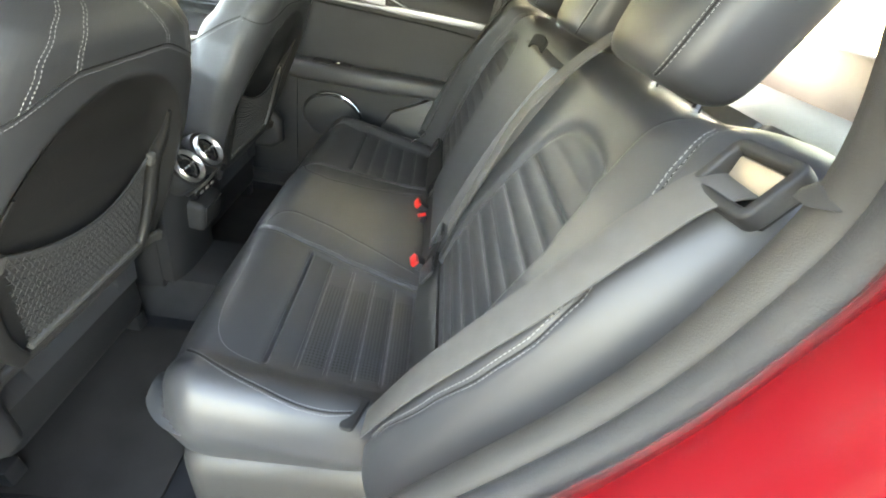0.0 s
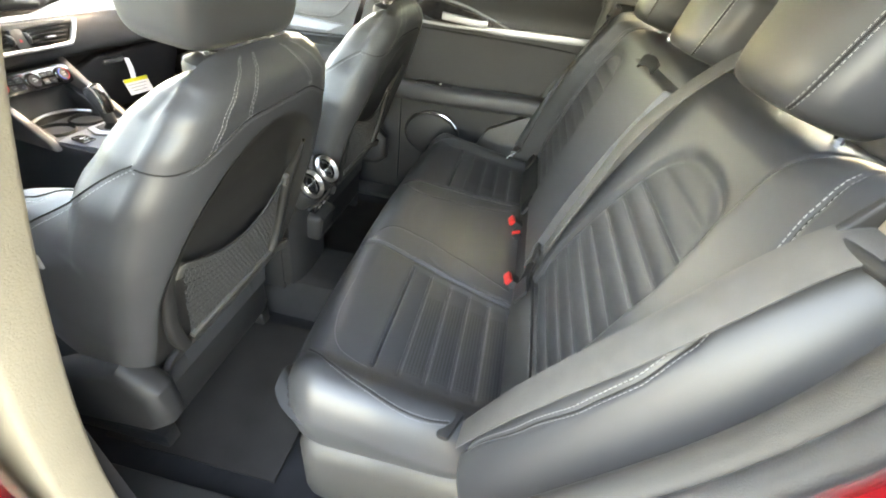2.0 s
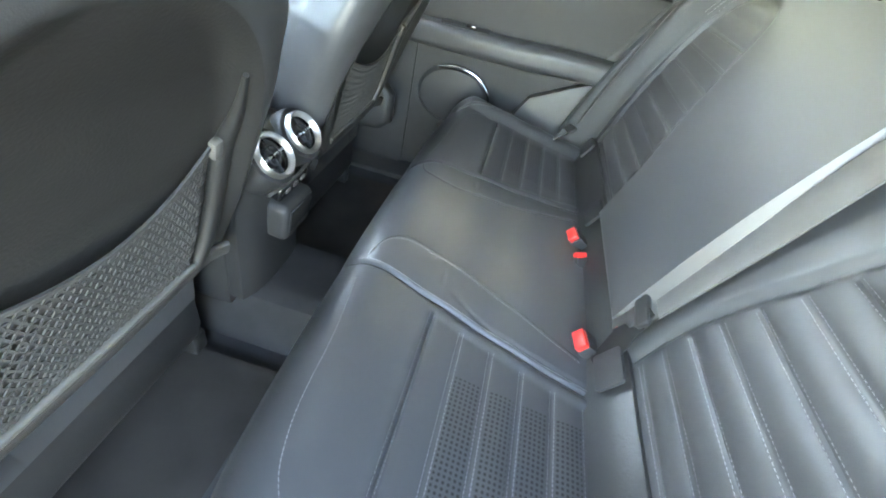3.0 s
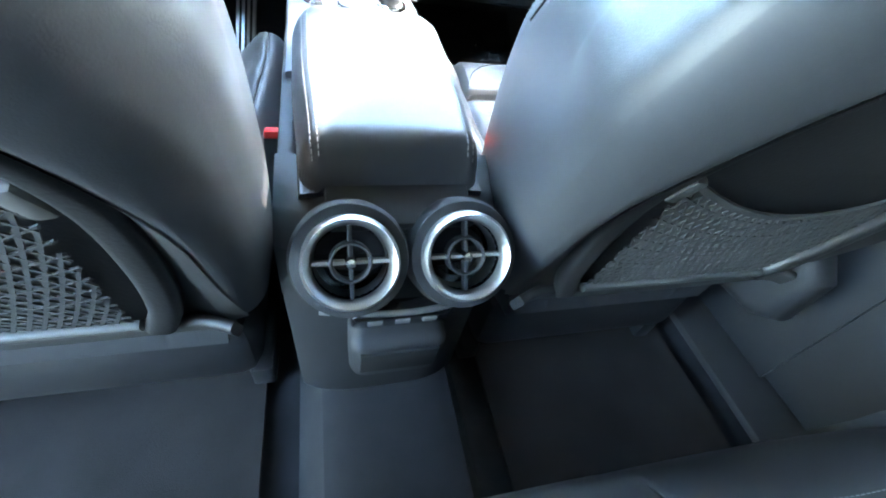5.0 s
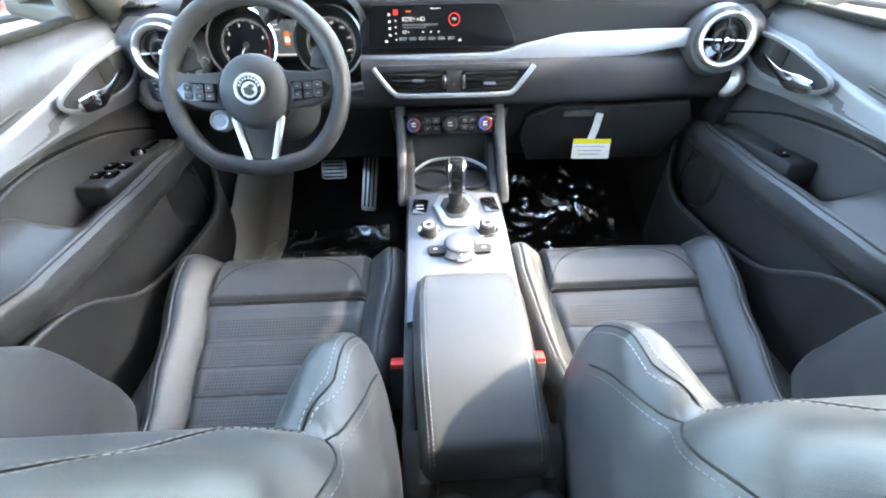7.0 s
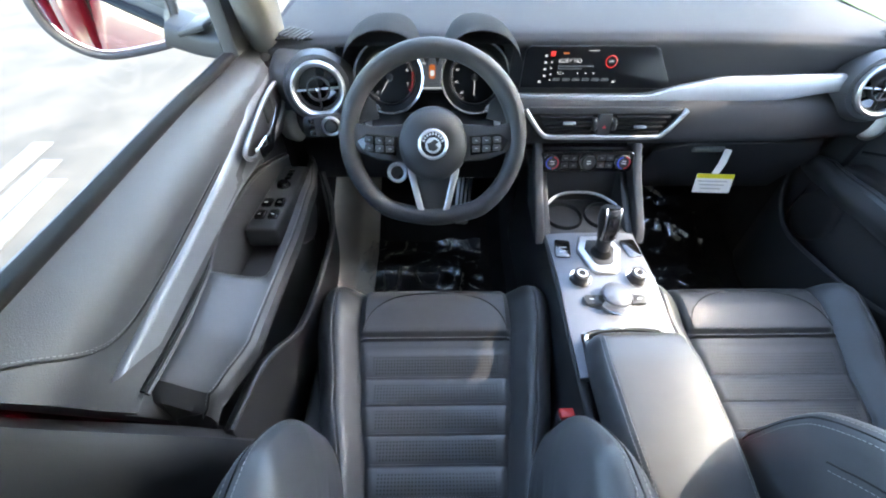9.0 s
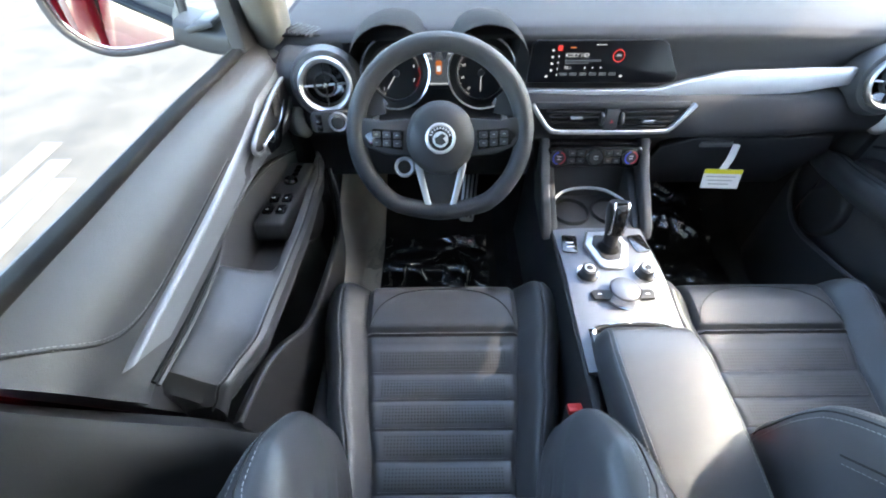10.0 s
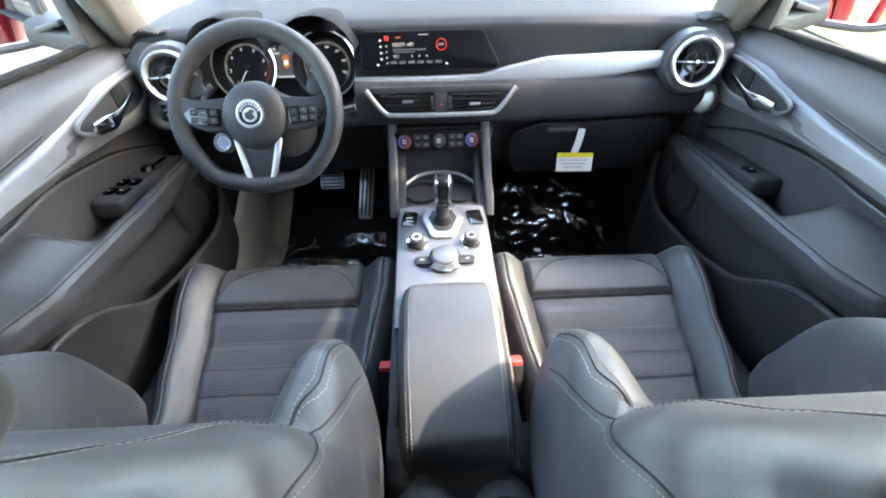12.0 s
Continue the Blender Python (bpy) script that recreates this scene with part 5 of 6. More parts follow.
# ---- hang tag on the glove box ----
def hang_tag():
    ob = thing("paper_tag", "white paper tag with yellow header hanging from the glove box", "tag")
    m = frame_to((0.384, 1.590, 0.440), (0, -0.93, 0.36)) @ pose(0, 0, 0, 0, 0, -2)
    card = part("card", prism(rect2(0.102, 0.052, 0.002, 2), 0.0012, m), PAPER, ob)
    part("header", box((0.102, 0.012, 0.0006), m=m @ pose(0, 0.020, 0.0016), bevel=0), YELLOW, card, "yellow printed header")
    for i in range(3):
        part("printed_line", box((0.080 - 0.012 * i, 0.0022, 0.0004), m=m @ pose(-0.004, 0.006 - 0.010 * i, 0.0015), bevel=0), LABEL, card)
    strip = spline([m @ Vector((-0.004, 0.024, 0)), m @ Vector((0.002, 0.055, 0.006)), m @ Vector((0.010, 0.092, 0.002))], 6)
    part("strap", sweep(strip, rect2(0.020, 0.0010), (0, -0.9, 0.36)), PAPER, ob)


hang_tag()


# ---- steering wheel ----
def steering_wheel():
    ob = thing("steering_wheel", "black leather flat-bottomed steering wheel with silver lower spoke", "steering wheel")
    up, nrm = Vector((0, 0.553, 0.833)), Vector((0, -0.833, 0.553))
    c = Vector((-0.364, 1.396, 0.722)) - up * 0.017
    m = frame_to(c, nrm, up)
    ring = []
    for i in range(72):
        a = 2 * math.pi * i / 72
        r = 0.1545 - 0.010 * smooth01((-math.sin(a) - 0.80) / 0.2)
        ring.append(m @ Vector((r * math.cos(a), r * math.sin(a), 0)))
    sc = [1.0 + 0.10 * bell(abs(math.degrees(2 * math.pi * i / 72) % 180 - 30), 0, 18) * (1 if i < 36 else 0) for i in range(72)]
    part("rim", sweep(ring, circle2(0.0170, 14, 1.1), [nrm] * 72, closed=True, scale=sc), WHEELHIDE, ob)
    h = m @ pose(0, -0.010, 0)
    part("hub", lathe([(0, 0.032), (0.03, 0.031), (0.052, 0.026), (0.062, 0.016), (0.066, 0.0), (0.06, -0.03), (0, -0.03)], h @ Matrix.Diagonal((0.98, 1.02, 1, 1)), 44), WHEELHIDE, ob, "padded airbag cover")
    badge = part("badge", lathe([(0, 0.0345), (0.020, 0.0345), (0.0235, 0.0365), (0.0265, 0.035), (0.027, 0.031)], h, 40), STEEL, ob, "round silver badge")
    part("badge_field", lathe([(0, 0.0352), (0.0215, 0.0352), (0.0225, 0.0347)], h, 32), DIALBLACK, badge)
    for i in range(9):
        a = radians(20 + 17.5 * i)
        part("badge_mark", box((0.0030, 0.0042, 0.0006), m=h @ pose(0.0178 * math.cos(a), 0.0178 * math.sin(a), 0.0355, 0, 0, math.degrees(a) - 90), bevel=0), EMBLEM, badge)
    part("badge_disc", lathe([(0, 0.0358), (0.0128, 0.0358), (0.0138, 0.0352)], h @ pose(0, -0.002, 0), 32), EMBLEM, badge)
    part("badge_shape", prism([(-0.010, -0.009), (0.002, -0.013), (0.012, -0.006), (0.006, 0.002), (0.013, 0.008), (0.003, 0.013), (-0.006, 0.006), (-0.013, 0.004)], 0.0012, h @ pose(0, -0.002, 0.0354) @ Matrix.Scale(0.8, 4)), PLASTIC, badge)
    for sx in (-1, 1):
        out = [(0.050, 0.034), (0.105, 0.030), (0.140, 0.036), (0.150, 0.012), (0.138, -0.014), (0.100, -0.030), (0.052, -0.034)]
        pts = [(sx * x, y) for x, y in out]
        arm = part("spoke", prism(pts if sx > 0 else pts[::-1], 0.022, h @ pose(0, 0.002, -0.010), 0.005, 3), PLASTIC, ob, "black side spoke with switches")
        pad = [(0.066, 0.014), (0.120, 0.018), (0.136, 0.006), (0.126, -0.012), (0.068, -0.020)]
        pts = [(sx * x, y) for x, y in pad]
        part("switch_pad", prism(pts if sx > 0 else pts[::-1], 0.004, h @ pose(0, 0, 0.012), 0.001), GLOSS, arm)
        for i in range(3):
            for j in range(2):
                k = part("wheel_switch", box((0.015, 0.012, 0.003), m=h @ pose(sx * (0.078 + 0.0185 * i), 0.006 - 0.014 * j + 0.001 * i, 0.0165), bevel=0.001), PLASTIC, arm)
                part("switch_print", box((0.005, 0.0012, 0.0004), m=h @ pose(sx * (0.078 + 0.0185 * i), 0.006 - 0.014 * j + 0.001 * i, 0.0182), bevel=0), FAINT, k)
        brace = [(0.035, -0.056), (0.046, -0.050), (0.048, -0.058), (0.030, -0.130), (0.022, -0.143), (0.0, -0.143), (0.0, -0.132), (0.017, -0.130), (0.020, -0.122)]
        pts = [(sx * x, y) for x, y in brace]
        part("lower_spoke", prism(pts if sx > 0 else pts[::-1], 0.010, m @ pose(0, 0.0, 0.002), 0.003, 3), STEEL, ob, "satin silver lower spoke")
        blade = spline([m @ Vector((sx * x, y, z)) for x, y, z in ((0.102, 0.060, -0.040), (0.118, 0.046, -0.042), (0.124, 0.02, -0.044), (0.118, -0.01, -0.044))], 8)
        part("shift_paddle", sweep(blade, rect2(0.012, 0.005, 0.002, 3), nrm), SATIN, ob, "curved aluminium shift paddle")
        shield = [(0.098, 0.036), (0.104, 0.066), (0.122, 0.078), (0.138, 0.062), (0.148, 0.030), (0.140, 0.026)]
        pts = [(sx * x, y) for x, y in shield]
        part("thumb_shield", prism(pts if sx > 0 else pts[::-1], 0.006, m @ pose(0, 0, -0.012), 0.002), WHEELHIDE, ob)
    part("lower_infill", prism([(-0.036, -0.050), (0.036, -0.050), (0.020, -0.130), (-0.020, -0.130)], 0.008, m @ pose(0, 0.0, -0.002), 0.002), PLASTIC, ob)
    part("start_button_ring", lathe([(0.012, 0.006), (0.0165, 0.008), (0.019, 0.004), (0.019, -0.01)], h @ pose(-0.066, -0.050, 0.010), 28), SATIN, ob, "silver ringed start button")
    part("start_button", lathe([(0, 0.006), (0.012, 0.006), (0.013, 0.0)], h @ pose(-0.066, -0.050, 0.010), 24), GLOSS, ob)
    part("column", lathe([(0.05, 0.0), (0.065, -0.05), (0.07, -0.16), (0, -0.16)], h @ pose(0, 0, -0.02), 28), PLASTIC, ob)
    for sx in (-1, 1):
        p = spline([m @ Vector(q) for q in ((sx * 0.05, -0.02, -0.055), (sx * 0.12, 0.0, -0.060), (sx * 0.185, 0.012, -0.062))], 6)
        part("column_stalk", sweep(p, circle2(0.008, 10), nrm), PLASTIC, ob)


steering_wheel()


# ---- centre console ----
def centre_console():
    c = thing("centre_console", "dark centre console with brushed grey tray and leather armrest", "console")
    # flanks
    for sx in (-1, 1):
        pts = [(0.80, 0.10), (0.79, 0.30), (0.82, 0.41), (1.10, 0.425), (1.40, 0.438), (1.56, 0.53), (1.70, 0.53), (1.75, 0.10)]
        m = Matrix(((0, 0, 1, sx * 0.098 - 0.010), (1, 0, 0, 0), (0, 1, 0, 0), (0, 0, 0, 1)))
        part("console_flank", prism(pts, 0.020, m, 0.005, 2), PLASTIC, c, "black plastic console side")
        pts = [(1.385, 0.425), (1.40, 0.452), (1.50, 0.530), (1.560, 0.590), (1.60, 0.58), (1.52, 0.44)]
        m = Matrix(((0, 0, 1, 0), (1, 0, 0, 0), (0, 1, 0, 0), (0, 0, 0, 1)))
        m = Matrix.Translation((sx * 0.124 - 0.012, 0, 0)) @ Matrix.Rotation(-sx * radians(9), 4, "Z") @ m
        m = Matrix(((0, 0, 1, sx * 0.118 - 0.010), (1, 0, 0, 0), (0, 1, 0, 0), (0, 0, 0, 1)))
        part("stack_buttress", prism(pts, 0.022, m, 0.006, 3), VINYL, c, "sloping black stack side")
    # tray plate
    def tray(x, y):
        return Vector((x, y, interp([(1.06, 0.437), (1.15, 0.442), (1.26, 0.455), (1.40, 0.449)], y) - 0.006 * (abs(x) / 0.1) ** 4))
    xs = steps(-0.102, 0.102, 25)
    part("tray_plate", sheet(tray, xs, steps(1.135, 1.398, 27), lambda x, y: tray(x, y) - Vector((0, 0, 0.02))), TRAYSILVER, c, "brushed grey metal console plate")
    for sx in (-1, 1):
        part("tray_arm", sheet(tray, steps(sx * 0.084, sx * 0.102, 5), steps(1.05, 1.135, 8), lambda x, y: tray(x, y) - Vector((0, 0, 0.02))), TRAYSILVER, c)
    rim = spline([tray(x, y) + Vector((0, 0, 0.003)) for x, y in ((-0.080, 1.06), (-0.080, 1.11), (-0.066, 1.134), (0.0, 1.140), (0.066, 1.134), (0.080, 1.11), (0.080, 1.06))], 8)
    part("tray_rim", sweep(rim, circle2(0.004, 8)), CHROME, c, "bright rim round the tray cut-out")
    part("tray_well", box((0.155, 0.10, 0.03), (0, 1.09, 0.415), 0.004), RUBBER, c)
    # cup holders
    part("cup_bay", prism([(p.x, p.y) for p in spline([(-0.100, 1.40, 0), (-0.095, 1.50, 0), (-0.05, 1.535, 0), (0.05, 1.535, 0), (0.095, 1.50, 0), (0.100, 1.40, 0)], 5)], 0.012, pose(0, 0, 0.428), 0.003), PLASTIC, c)
    for x in (-0.048, 0.048):
        part("cup_holder", lathe([(0, -0.055), (0.036, -0.055), (0.040, 0.0), (0.043, 0.004), (0.046, 0.0), (0.046, -0.01)], pose(x, 1.462, 0.444), 36), RUBBER, c, "black round cup holder")
    arc = spline([(-0.095, 1.480, 0.452), (-0.055, 1.520, 0.458), (0.0, 1.532, 0.460), (0.055, 1.520, 0.458), (0.095, 1.480, 0.452)], 8)
    part("cup_trim", sweep(arc, circle2(0.004, 8)), STEEL, c, "thin silver cup holder trim")
    # controls on the plate
    for x in (-0.059, 0.060):
        z = tray(x, 1.257).z
        k = part("console_dial", lathe([(0, 0.020), (0.013, 0.020), (0.016, 0.018), (0.0175, 0.004), (0.0175, 0)], pose(x, 1.257, z), 32), PLASTIC, c, "small knurled console dial")
        part("dial_base", lathe([(0.018, 0.003), (0.0225, 0.004), (0.024, 0.001), (0.024, -0.004)], pose(x, 1.257, z), 32), CHROME, k)
        part("dial_top_ring", lathe([(0.007, 0.0205), (0.009, 0.0215), (0.011, 0.0205)], pose(x, 1.257, z), 28), LETTER if x < 0 else STEEL, k)
    z = tray(0, 1.206).z
    k = part("rotary_controller", lathe([(0, 0.024), (0.024, 0.024), (0.028, 0.021), (0.0295, 0.010), (0.0295, 0)], pose(0, 1.206, z), 44), TRAYSILVER, c, "large metal rotary controller")
    part("controller_ring", lathe([(0.0292, 0.016), (0.0305, 0.019), (0.0312, 0.010), (0.033, 0.002), (0.034, 0)], pose(0, 1.206, z), 44), CHROME, k)
    for sx in (-1, 1):
        key = part("console_key", prism([(sx * a, b) for a, b in ((0.024, -0.012), (0.060, -0.010), (0.064, 0.006), (0.058, 0.012), (0.024, 0.012))][::sx], 0.006, pose(0, 1.204, z), 0.0015), PLASTIC, c)
        part("key_print", box((0.008, 0.002, 0.0004), (sx * 0.048, 1.205, z + 0.0065), 0), LETTER, key)
        sl = part("console_switch_bay", prism(rect2(0.034, 0.052, 0.006, 3), 0.005, pose(sx * 0.077, 1.345, tray(0.07, 1.345).z - 0.001, 0, 0, sx * 8), 0.001), GLOSS, c)
        if sx < 0:
            for i in range(2):
                part("bay_print", box((0.016, 0.002, 0.0004), (-0.077, 1.335 + 0.012 * i, tray(0.07, 1.345).z + 0.0045), 0), LETTER, sl)
    # shifter
    z = tray(0, 1.31).z
    hexo = [(-0.034, 0.058), (0.034, 0.058), (0.050, 0.018), (0.030, -0.042), (0.018, -0.052), (-0.018, -0.052), (-0.030, -0.042), (-0.050, 0.018)]
    base = part("shifter_base", prism(hexo, 0.010, pose(0, 1.318, z - 0.001), 0.005, 3), STEEL, c, "satin silver six-sided shifter base")
    part("shifter_well", prism([(x * 0.66, y * 0.66) for x, y in hexo], 0.003, pose(0, 1.322, z + 0.0078), 0.001), PLASTIC, base)
    part("flag_mark", box((0.007, 0.003, 0.0005), (0.009, 1.273, z + 0.0093), 0), REDMARK, base)
    # armrest
    def arm(x, y):
        w = interp([(0.80, 0.083), (0.95, 0.092), (1.05, 0.094), (1.118, 0.086)], y)
        zz = interp([(0.79, 0.493), (0.9, 0.500), (1.05, 0.500), (1.12, 0.492)], y)
        zz += 0.004 * (1 - (x / 0.09) ** 2)
        zz -= corner_drop(w - abs(x) * w / 0.09 * 1.0, min(y - 0.79, 1.119 - y), 0.022, 0.03, 0.045)
        return Vector((x / 0.09 * w + 0.003, y, zz))
    lid = part("armrest", sheet(arm, [0.09 * u for u in eased(41)], [0.79 + 0.3289 * (0.5 + 0.5 * u) for u in eased(51)], lambda x, y: Vector((x * 0.98 + 0.003, min(max(y, 0.80), 1.11), 0.425))), LEATHER, c, "smooth black leather armrest lid")
    th = bmesh.new()
    for sx in (-1, 1):
        for off in (0.070, 0.076):
            p, n = on_surface(arm, [(sx * off, y) for y in steps(0.80, 1.10, 60)])
            stitches(p, [v if v.z > 0 else -v for v in n], 0.0058, 0.0042, 0.0011, bm=th)
    part("armrest_stitching", th, PALETHREAD, lid, "pale double stitching")
    # rear end with vents
    def rear(x, k):
        y, z = interp([(0, 0.80), (1, 0.770), (2, 0.738), (3, 0.735), (4, 0.742), (5, 0.75)], k), interp([(0, 0.445), (1, 0.440), (2, 0.425), (3, 0.37), (4, 0.30), (5, 0.13)], k)
        return Vector((x, y + 0.02 * (x / 0.1) ** 4, z - 0.008 * (x / 0.1) ** 4))
    part("console_tail", sheet(rear, steps(-0.104, 0.112, 21), steps(0, 5, 31), lambda x, k: Vector((x, 0.86, 0.44 - 0.062 * k))), PLASTIC, c, "black moulded console rear")
    for x, y in ((-0.041, 0.719), (0.056, 0.719)):
        nrm = Vector((0.0, -0.78, 0.62))
        m = frame_to((x, y, 0.436), nrm)
        part("vent_barrel", lathe([(0.050, -0.085), (0.050, -0.018), (0.047, -0.006), (0.038, -0.005)], m, 40), PLASTIC, c, "round black vent barrel")
        round_vent(c, (x, y, 0.436), nrm, 0.0395)
    part("console_bridge", box((0.13, 0.05, 0.012), m=pose(0.006, 0.775, 0.447, 12, 0, 0), bevel=0.005), PLASTIC, c)
    dr = part("console_drawer", box((0.100, 0.060, 0.085), m=pose(0.006, 0.733, 0.292, 8, 0, 0), bevel=0.016, seg=4), PLASTIC, c, "rounded black storage box below the vents")
    part("drawer_mouth", box((0.080, 0.006, 0.048), m=pose(0.006, 0.7035, 0.296, 8, 0, 0), bevel=0.002), RUBBER, dr)
    ports = part("port_panel", box((0.096, 0.020, 0.030), m=pose(0.006, 0.722, 0.356, 14, 0, 0), bevel=0.006, seg=3), GLOSS, c, "gloss black socket panel")
    for k in range(3):
        part("socket", box((0.014, 0.004, 0.008), m=pose(-0.020 + 0.026 * k, 0.7115, 0.357, 14, 0, 0), bevel=0.001), STEEL, ports)
    lipc = spline([Vector((0.006 + x, 0.716 - 0.006 * math.cos(x * 28), 0.372)) for x in steps(-0.075, 0.085, 7)], 4)
    part("vent_underline", sweep(lipc, circle2(0.003, 8)), STEEL, c, "thin silver line below the vents")
    return c


centre_console()


def gear_lever():
    g = thing("gear_lever", "black gear lever with chrome-edged grip on the console", "gear lever")
    z = 0.458
    path = spline([(0.0, 1.322, z), (0.0, 1.328, z + 0.030), (0.0, 1.338, z + 0.062), (0.002, 1.350, z + 0.098), (0.002, 1.354, z + 0.110)], 6)
    sc = [(interp([(0, 0.62), (0.35, 0.66), (0.7, 1.0), (0.92, 0.85), (1, 0.35)], i / (len(path) - 1)), interp([(0, 0.6), (0.4, 0.7), (0.75, 1.0), (0.94, 0.85), (1, 0.35)], i / (len(path) - 1))) for i in range(len(path))]
    part("grip", sweep(path, circle2(0.0230, 18, 0.95), (0, 1, 0), scale=sc), PLASTIC, g)
    part("boot", lathe([(0.026, 0.0), (0.022, 0.006), (0.016, 0.016), (0.014, 0.02)], pose(0, 1.322, z), 24), RUBBER, g)
    face = [Vector((0.002, 1.3205, z + 0.046)), Vector((0.002, 1.3215, z + 0.072)), Vector((0.002, 1.330, z + 0.098)), Vector((0.002, 1.344, z + 0.113))]
    part("grip_face", sweep(spline(face, 6), rect2(0.022, 0.008, 0.003, 3), (0, -1, 0.4)), GLOSS, g, "gloss black shift pattern plate")
    for i in range(4):
        part("shift_mark", box((0.003, 0.003, 0.0006), m=frame_to((0.004, 1.3180 + 0.0035 * i * i * 0.35, z + 0.064 + 0.011 * i), (0, -0.9, 0.4)), bevel=0), LETTER, g)
    for sx in (-1, 1):
        edge = spline([p + Vector((sx * 0.0142, 0.001, 0)) for p in face], 6)
        part("grip_edge", sweep(edge, circle2(0.0034, 8)), CHROME, g)


gear_lever()


# ---- pedals ----
def pedals():
    for name, label, at, w, h, turn in (("brake_pedal", "steel-faced brake pedal with rubber bars", (-0.378, 1.853, 0.235), 0.085, 0.065, 0),
                                        ("accelerator_pedal", "tall steel accelerator pedal with rubber bars", (-0.262, 1.850, 0.180), 0.052, 0.20, -6)):
        ob = thing(name, label, "pedal")
        m = frame_to(at, (0, -0.80, 0.60)) @ pose(0, 0, 0, 0, 0, turn)
        part("pad", prism(rect2(w, h, 0.012, 4), 0.010, m, 0.003, 2), STEEL, ob)
        if w > 0.06:
            for i in range(5):
                part("rubber_bar", box((w * 0.8, 0.005, 0.004), m=m @ pose(0, -0.024 + 0.012 * i, 0.011), bevel=0.0015), RUBBER, ob)
        else:
            for i in range(3):
                part("rubber_bar", box((0.006, h * 0.86, 0.004), m=m @ pose(-0.014 + 0.014 * i, 0, 0.011), bevel=0.0015), RUBBER, ob)
        arm = spline([m @ Vector((0, 0, 0)), m @ Vector((0, 0.06, -0.03)), m @ Vector((0, 0.25, -0.04))], 5)
        part("arm", sweep(arm, rect2(0.018, 0.010, 0.003, 2)), PLASTIC, ob)


pedals()


# ---- doors ----
def front_door(s, name, label):
    d = thing(name, label, "car door", "front doors")

    def sill(y):
        return interp([(0.80, 0.815), (0.95, 0.807), (1.14, 0.798), (1.30, 0.792), (1.53, 0.777), (1.63, 0.770), (1.72, 0.752)], y)

    def strip_z(y):
        return interp([(0.85, 0.680), (0.95, 0.692), (1.10, 0.695), (1.25, 0.700), (1.38, 0.712), (1.50, 0.734), (1.60, 0.736), (1.68, 0.70)], y)

    def skin(y, z):
        """Inner face of the door: how far from the car's middle."""
        top, mid = sill(y), strip_z(y)
        if z > mid:
            k = min(1.0, (z - mid) / max(0.02, top - mid))
            x = 0.722 + 0.050 * k - 0.016 * math.sin(math.pi * k)
        else:
            x = 0.722 - 0.014 * smooth01((mid - z) / 0.04) + 0.034 * smooth01((mid - 0.045 - z) / 0.03)
        return x - 0.012 * smooth01((y - 1.4) / 0.3)
    ys = steps(0.865, 1.715, 69)
    ks = steps(0, 1, 41)

    def f(y, k):
        z = 0.04 + (sill(y) - 0.04) * k
        u = (y - 0.865) / 0.85
        rear_edge = 0.866 + (0.805 - z) * 0.30
        y = rear_edge + (1.715 - rear_edge) * u
        return Vector((s * skin(y, z), y, z))
    part("door_card", sheet(f, ys, ks, lambda y, k: Vector((s * 0.80, f(y, k).y, f(y, k).z))), VINYL, d, "black padded door card")
    # sewn crease that drops from the waist and then follows the strip
    way = spline([(0.885, 0.800, 0), (0.912, 0.770, 0), (0.945, 0.730, 0), (0.985, 0.708, 0), (1.05, 0.7015, 0), (1.15, 0.7045, 0), (1.30, 0.712, 0)], 16)
    groove = [Vector((s * (skin(q.x, q.y) - 0.0005), q.x, q.y)) for q in way]
    part("seam", sweep(groove, circle2(0.0014, 5)), DARKTHREAD, d, "dark sewn crease")
    th = bmesh.new()
    for off in (-0.004, 0.004):
        p = [Vector((s * (skin(q.x - off * 0.7, q.y + off * 0.7) - 0.0004), q.x - off * 0.7, q.y + abs(off) * 0.9)) for q in way]
        stitches(p, [Vector((-s, 0, 0.1))] * len(p), 0.0050, 0.0032, 0.0007, bm=th)
    part("door_stitching", th, STITCH, d, "grey double stitching")
    # satin plate round the handle bowl, tapering to a strip
    def low_z(y):
        return interp([(0.93, 0.662), (1.0, 0.657), (1.17, 0.655), (1.30, 0.648), (1.43, 0.634), (1.56, 0.618), (1.65, 0.636)], y)

    def plate(y, k):
        y = y + 0.075 * (k - 0.15) * smooth01((1.06 - y) / 0.12)
        z = strip_z(y) + (low_z(y) - strip_z(y)) * k
        bulge = 0.006 + 0.010 * k - 0.008 * smooth01((k - 0.85) / 0.15) - 0.006 * smooth01((0.12 - k) / 0.12)
        return Vector((s * (0.722 - 0.012 * smooth01((y - 1.4) / 0.3) - bulge), y, z))
    part("silver_strip", sheet(plate, steps(0.940, 1.665, 60), steps(0, 1, 14), lambda y, k: plate(y, k) + Vector((s * 0.012, 0, 0))), DOORSILVER, d, "satin silver door strip round the handle")

    def at(y, z, out=0.0):
        return Vector((s * (skin(y, z) - out), y, z))
    line = spline([at(y, z, 0.002) for y, z in ((0.935, 0.655), (1.03, 0.648), (1.13, 0.643), (1.26, 0.630), (1.43, 0.598), (1.53, 0.562), (1.60, 0.530))], 8)
    part("card_groove", sweep(line, circle2(0.0035, 6)), RUBBER, d)
    part("card_ridge", sweep([q + Vector((-s * 0.002, 0, -0.007)) for q in line], circle2(0.0035, 6)), VINYL, d)
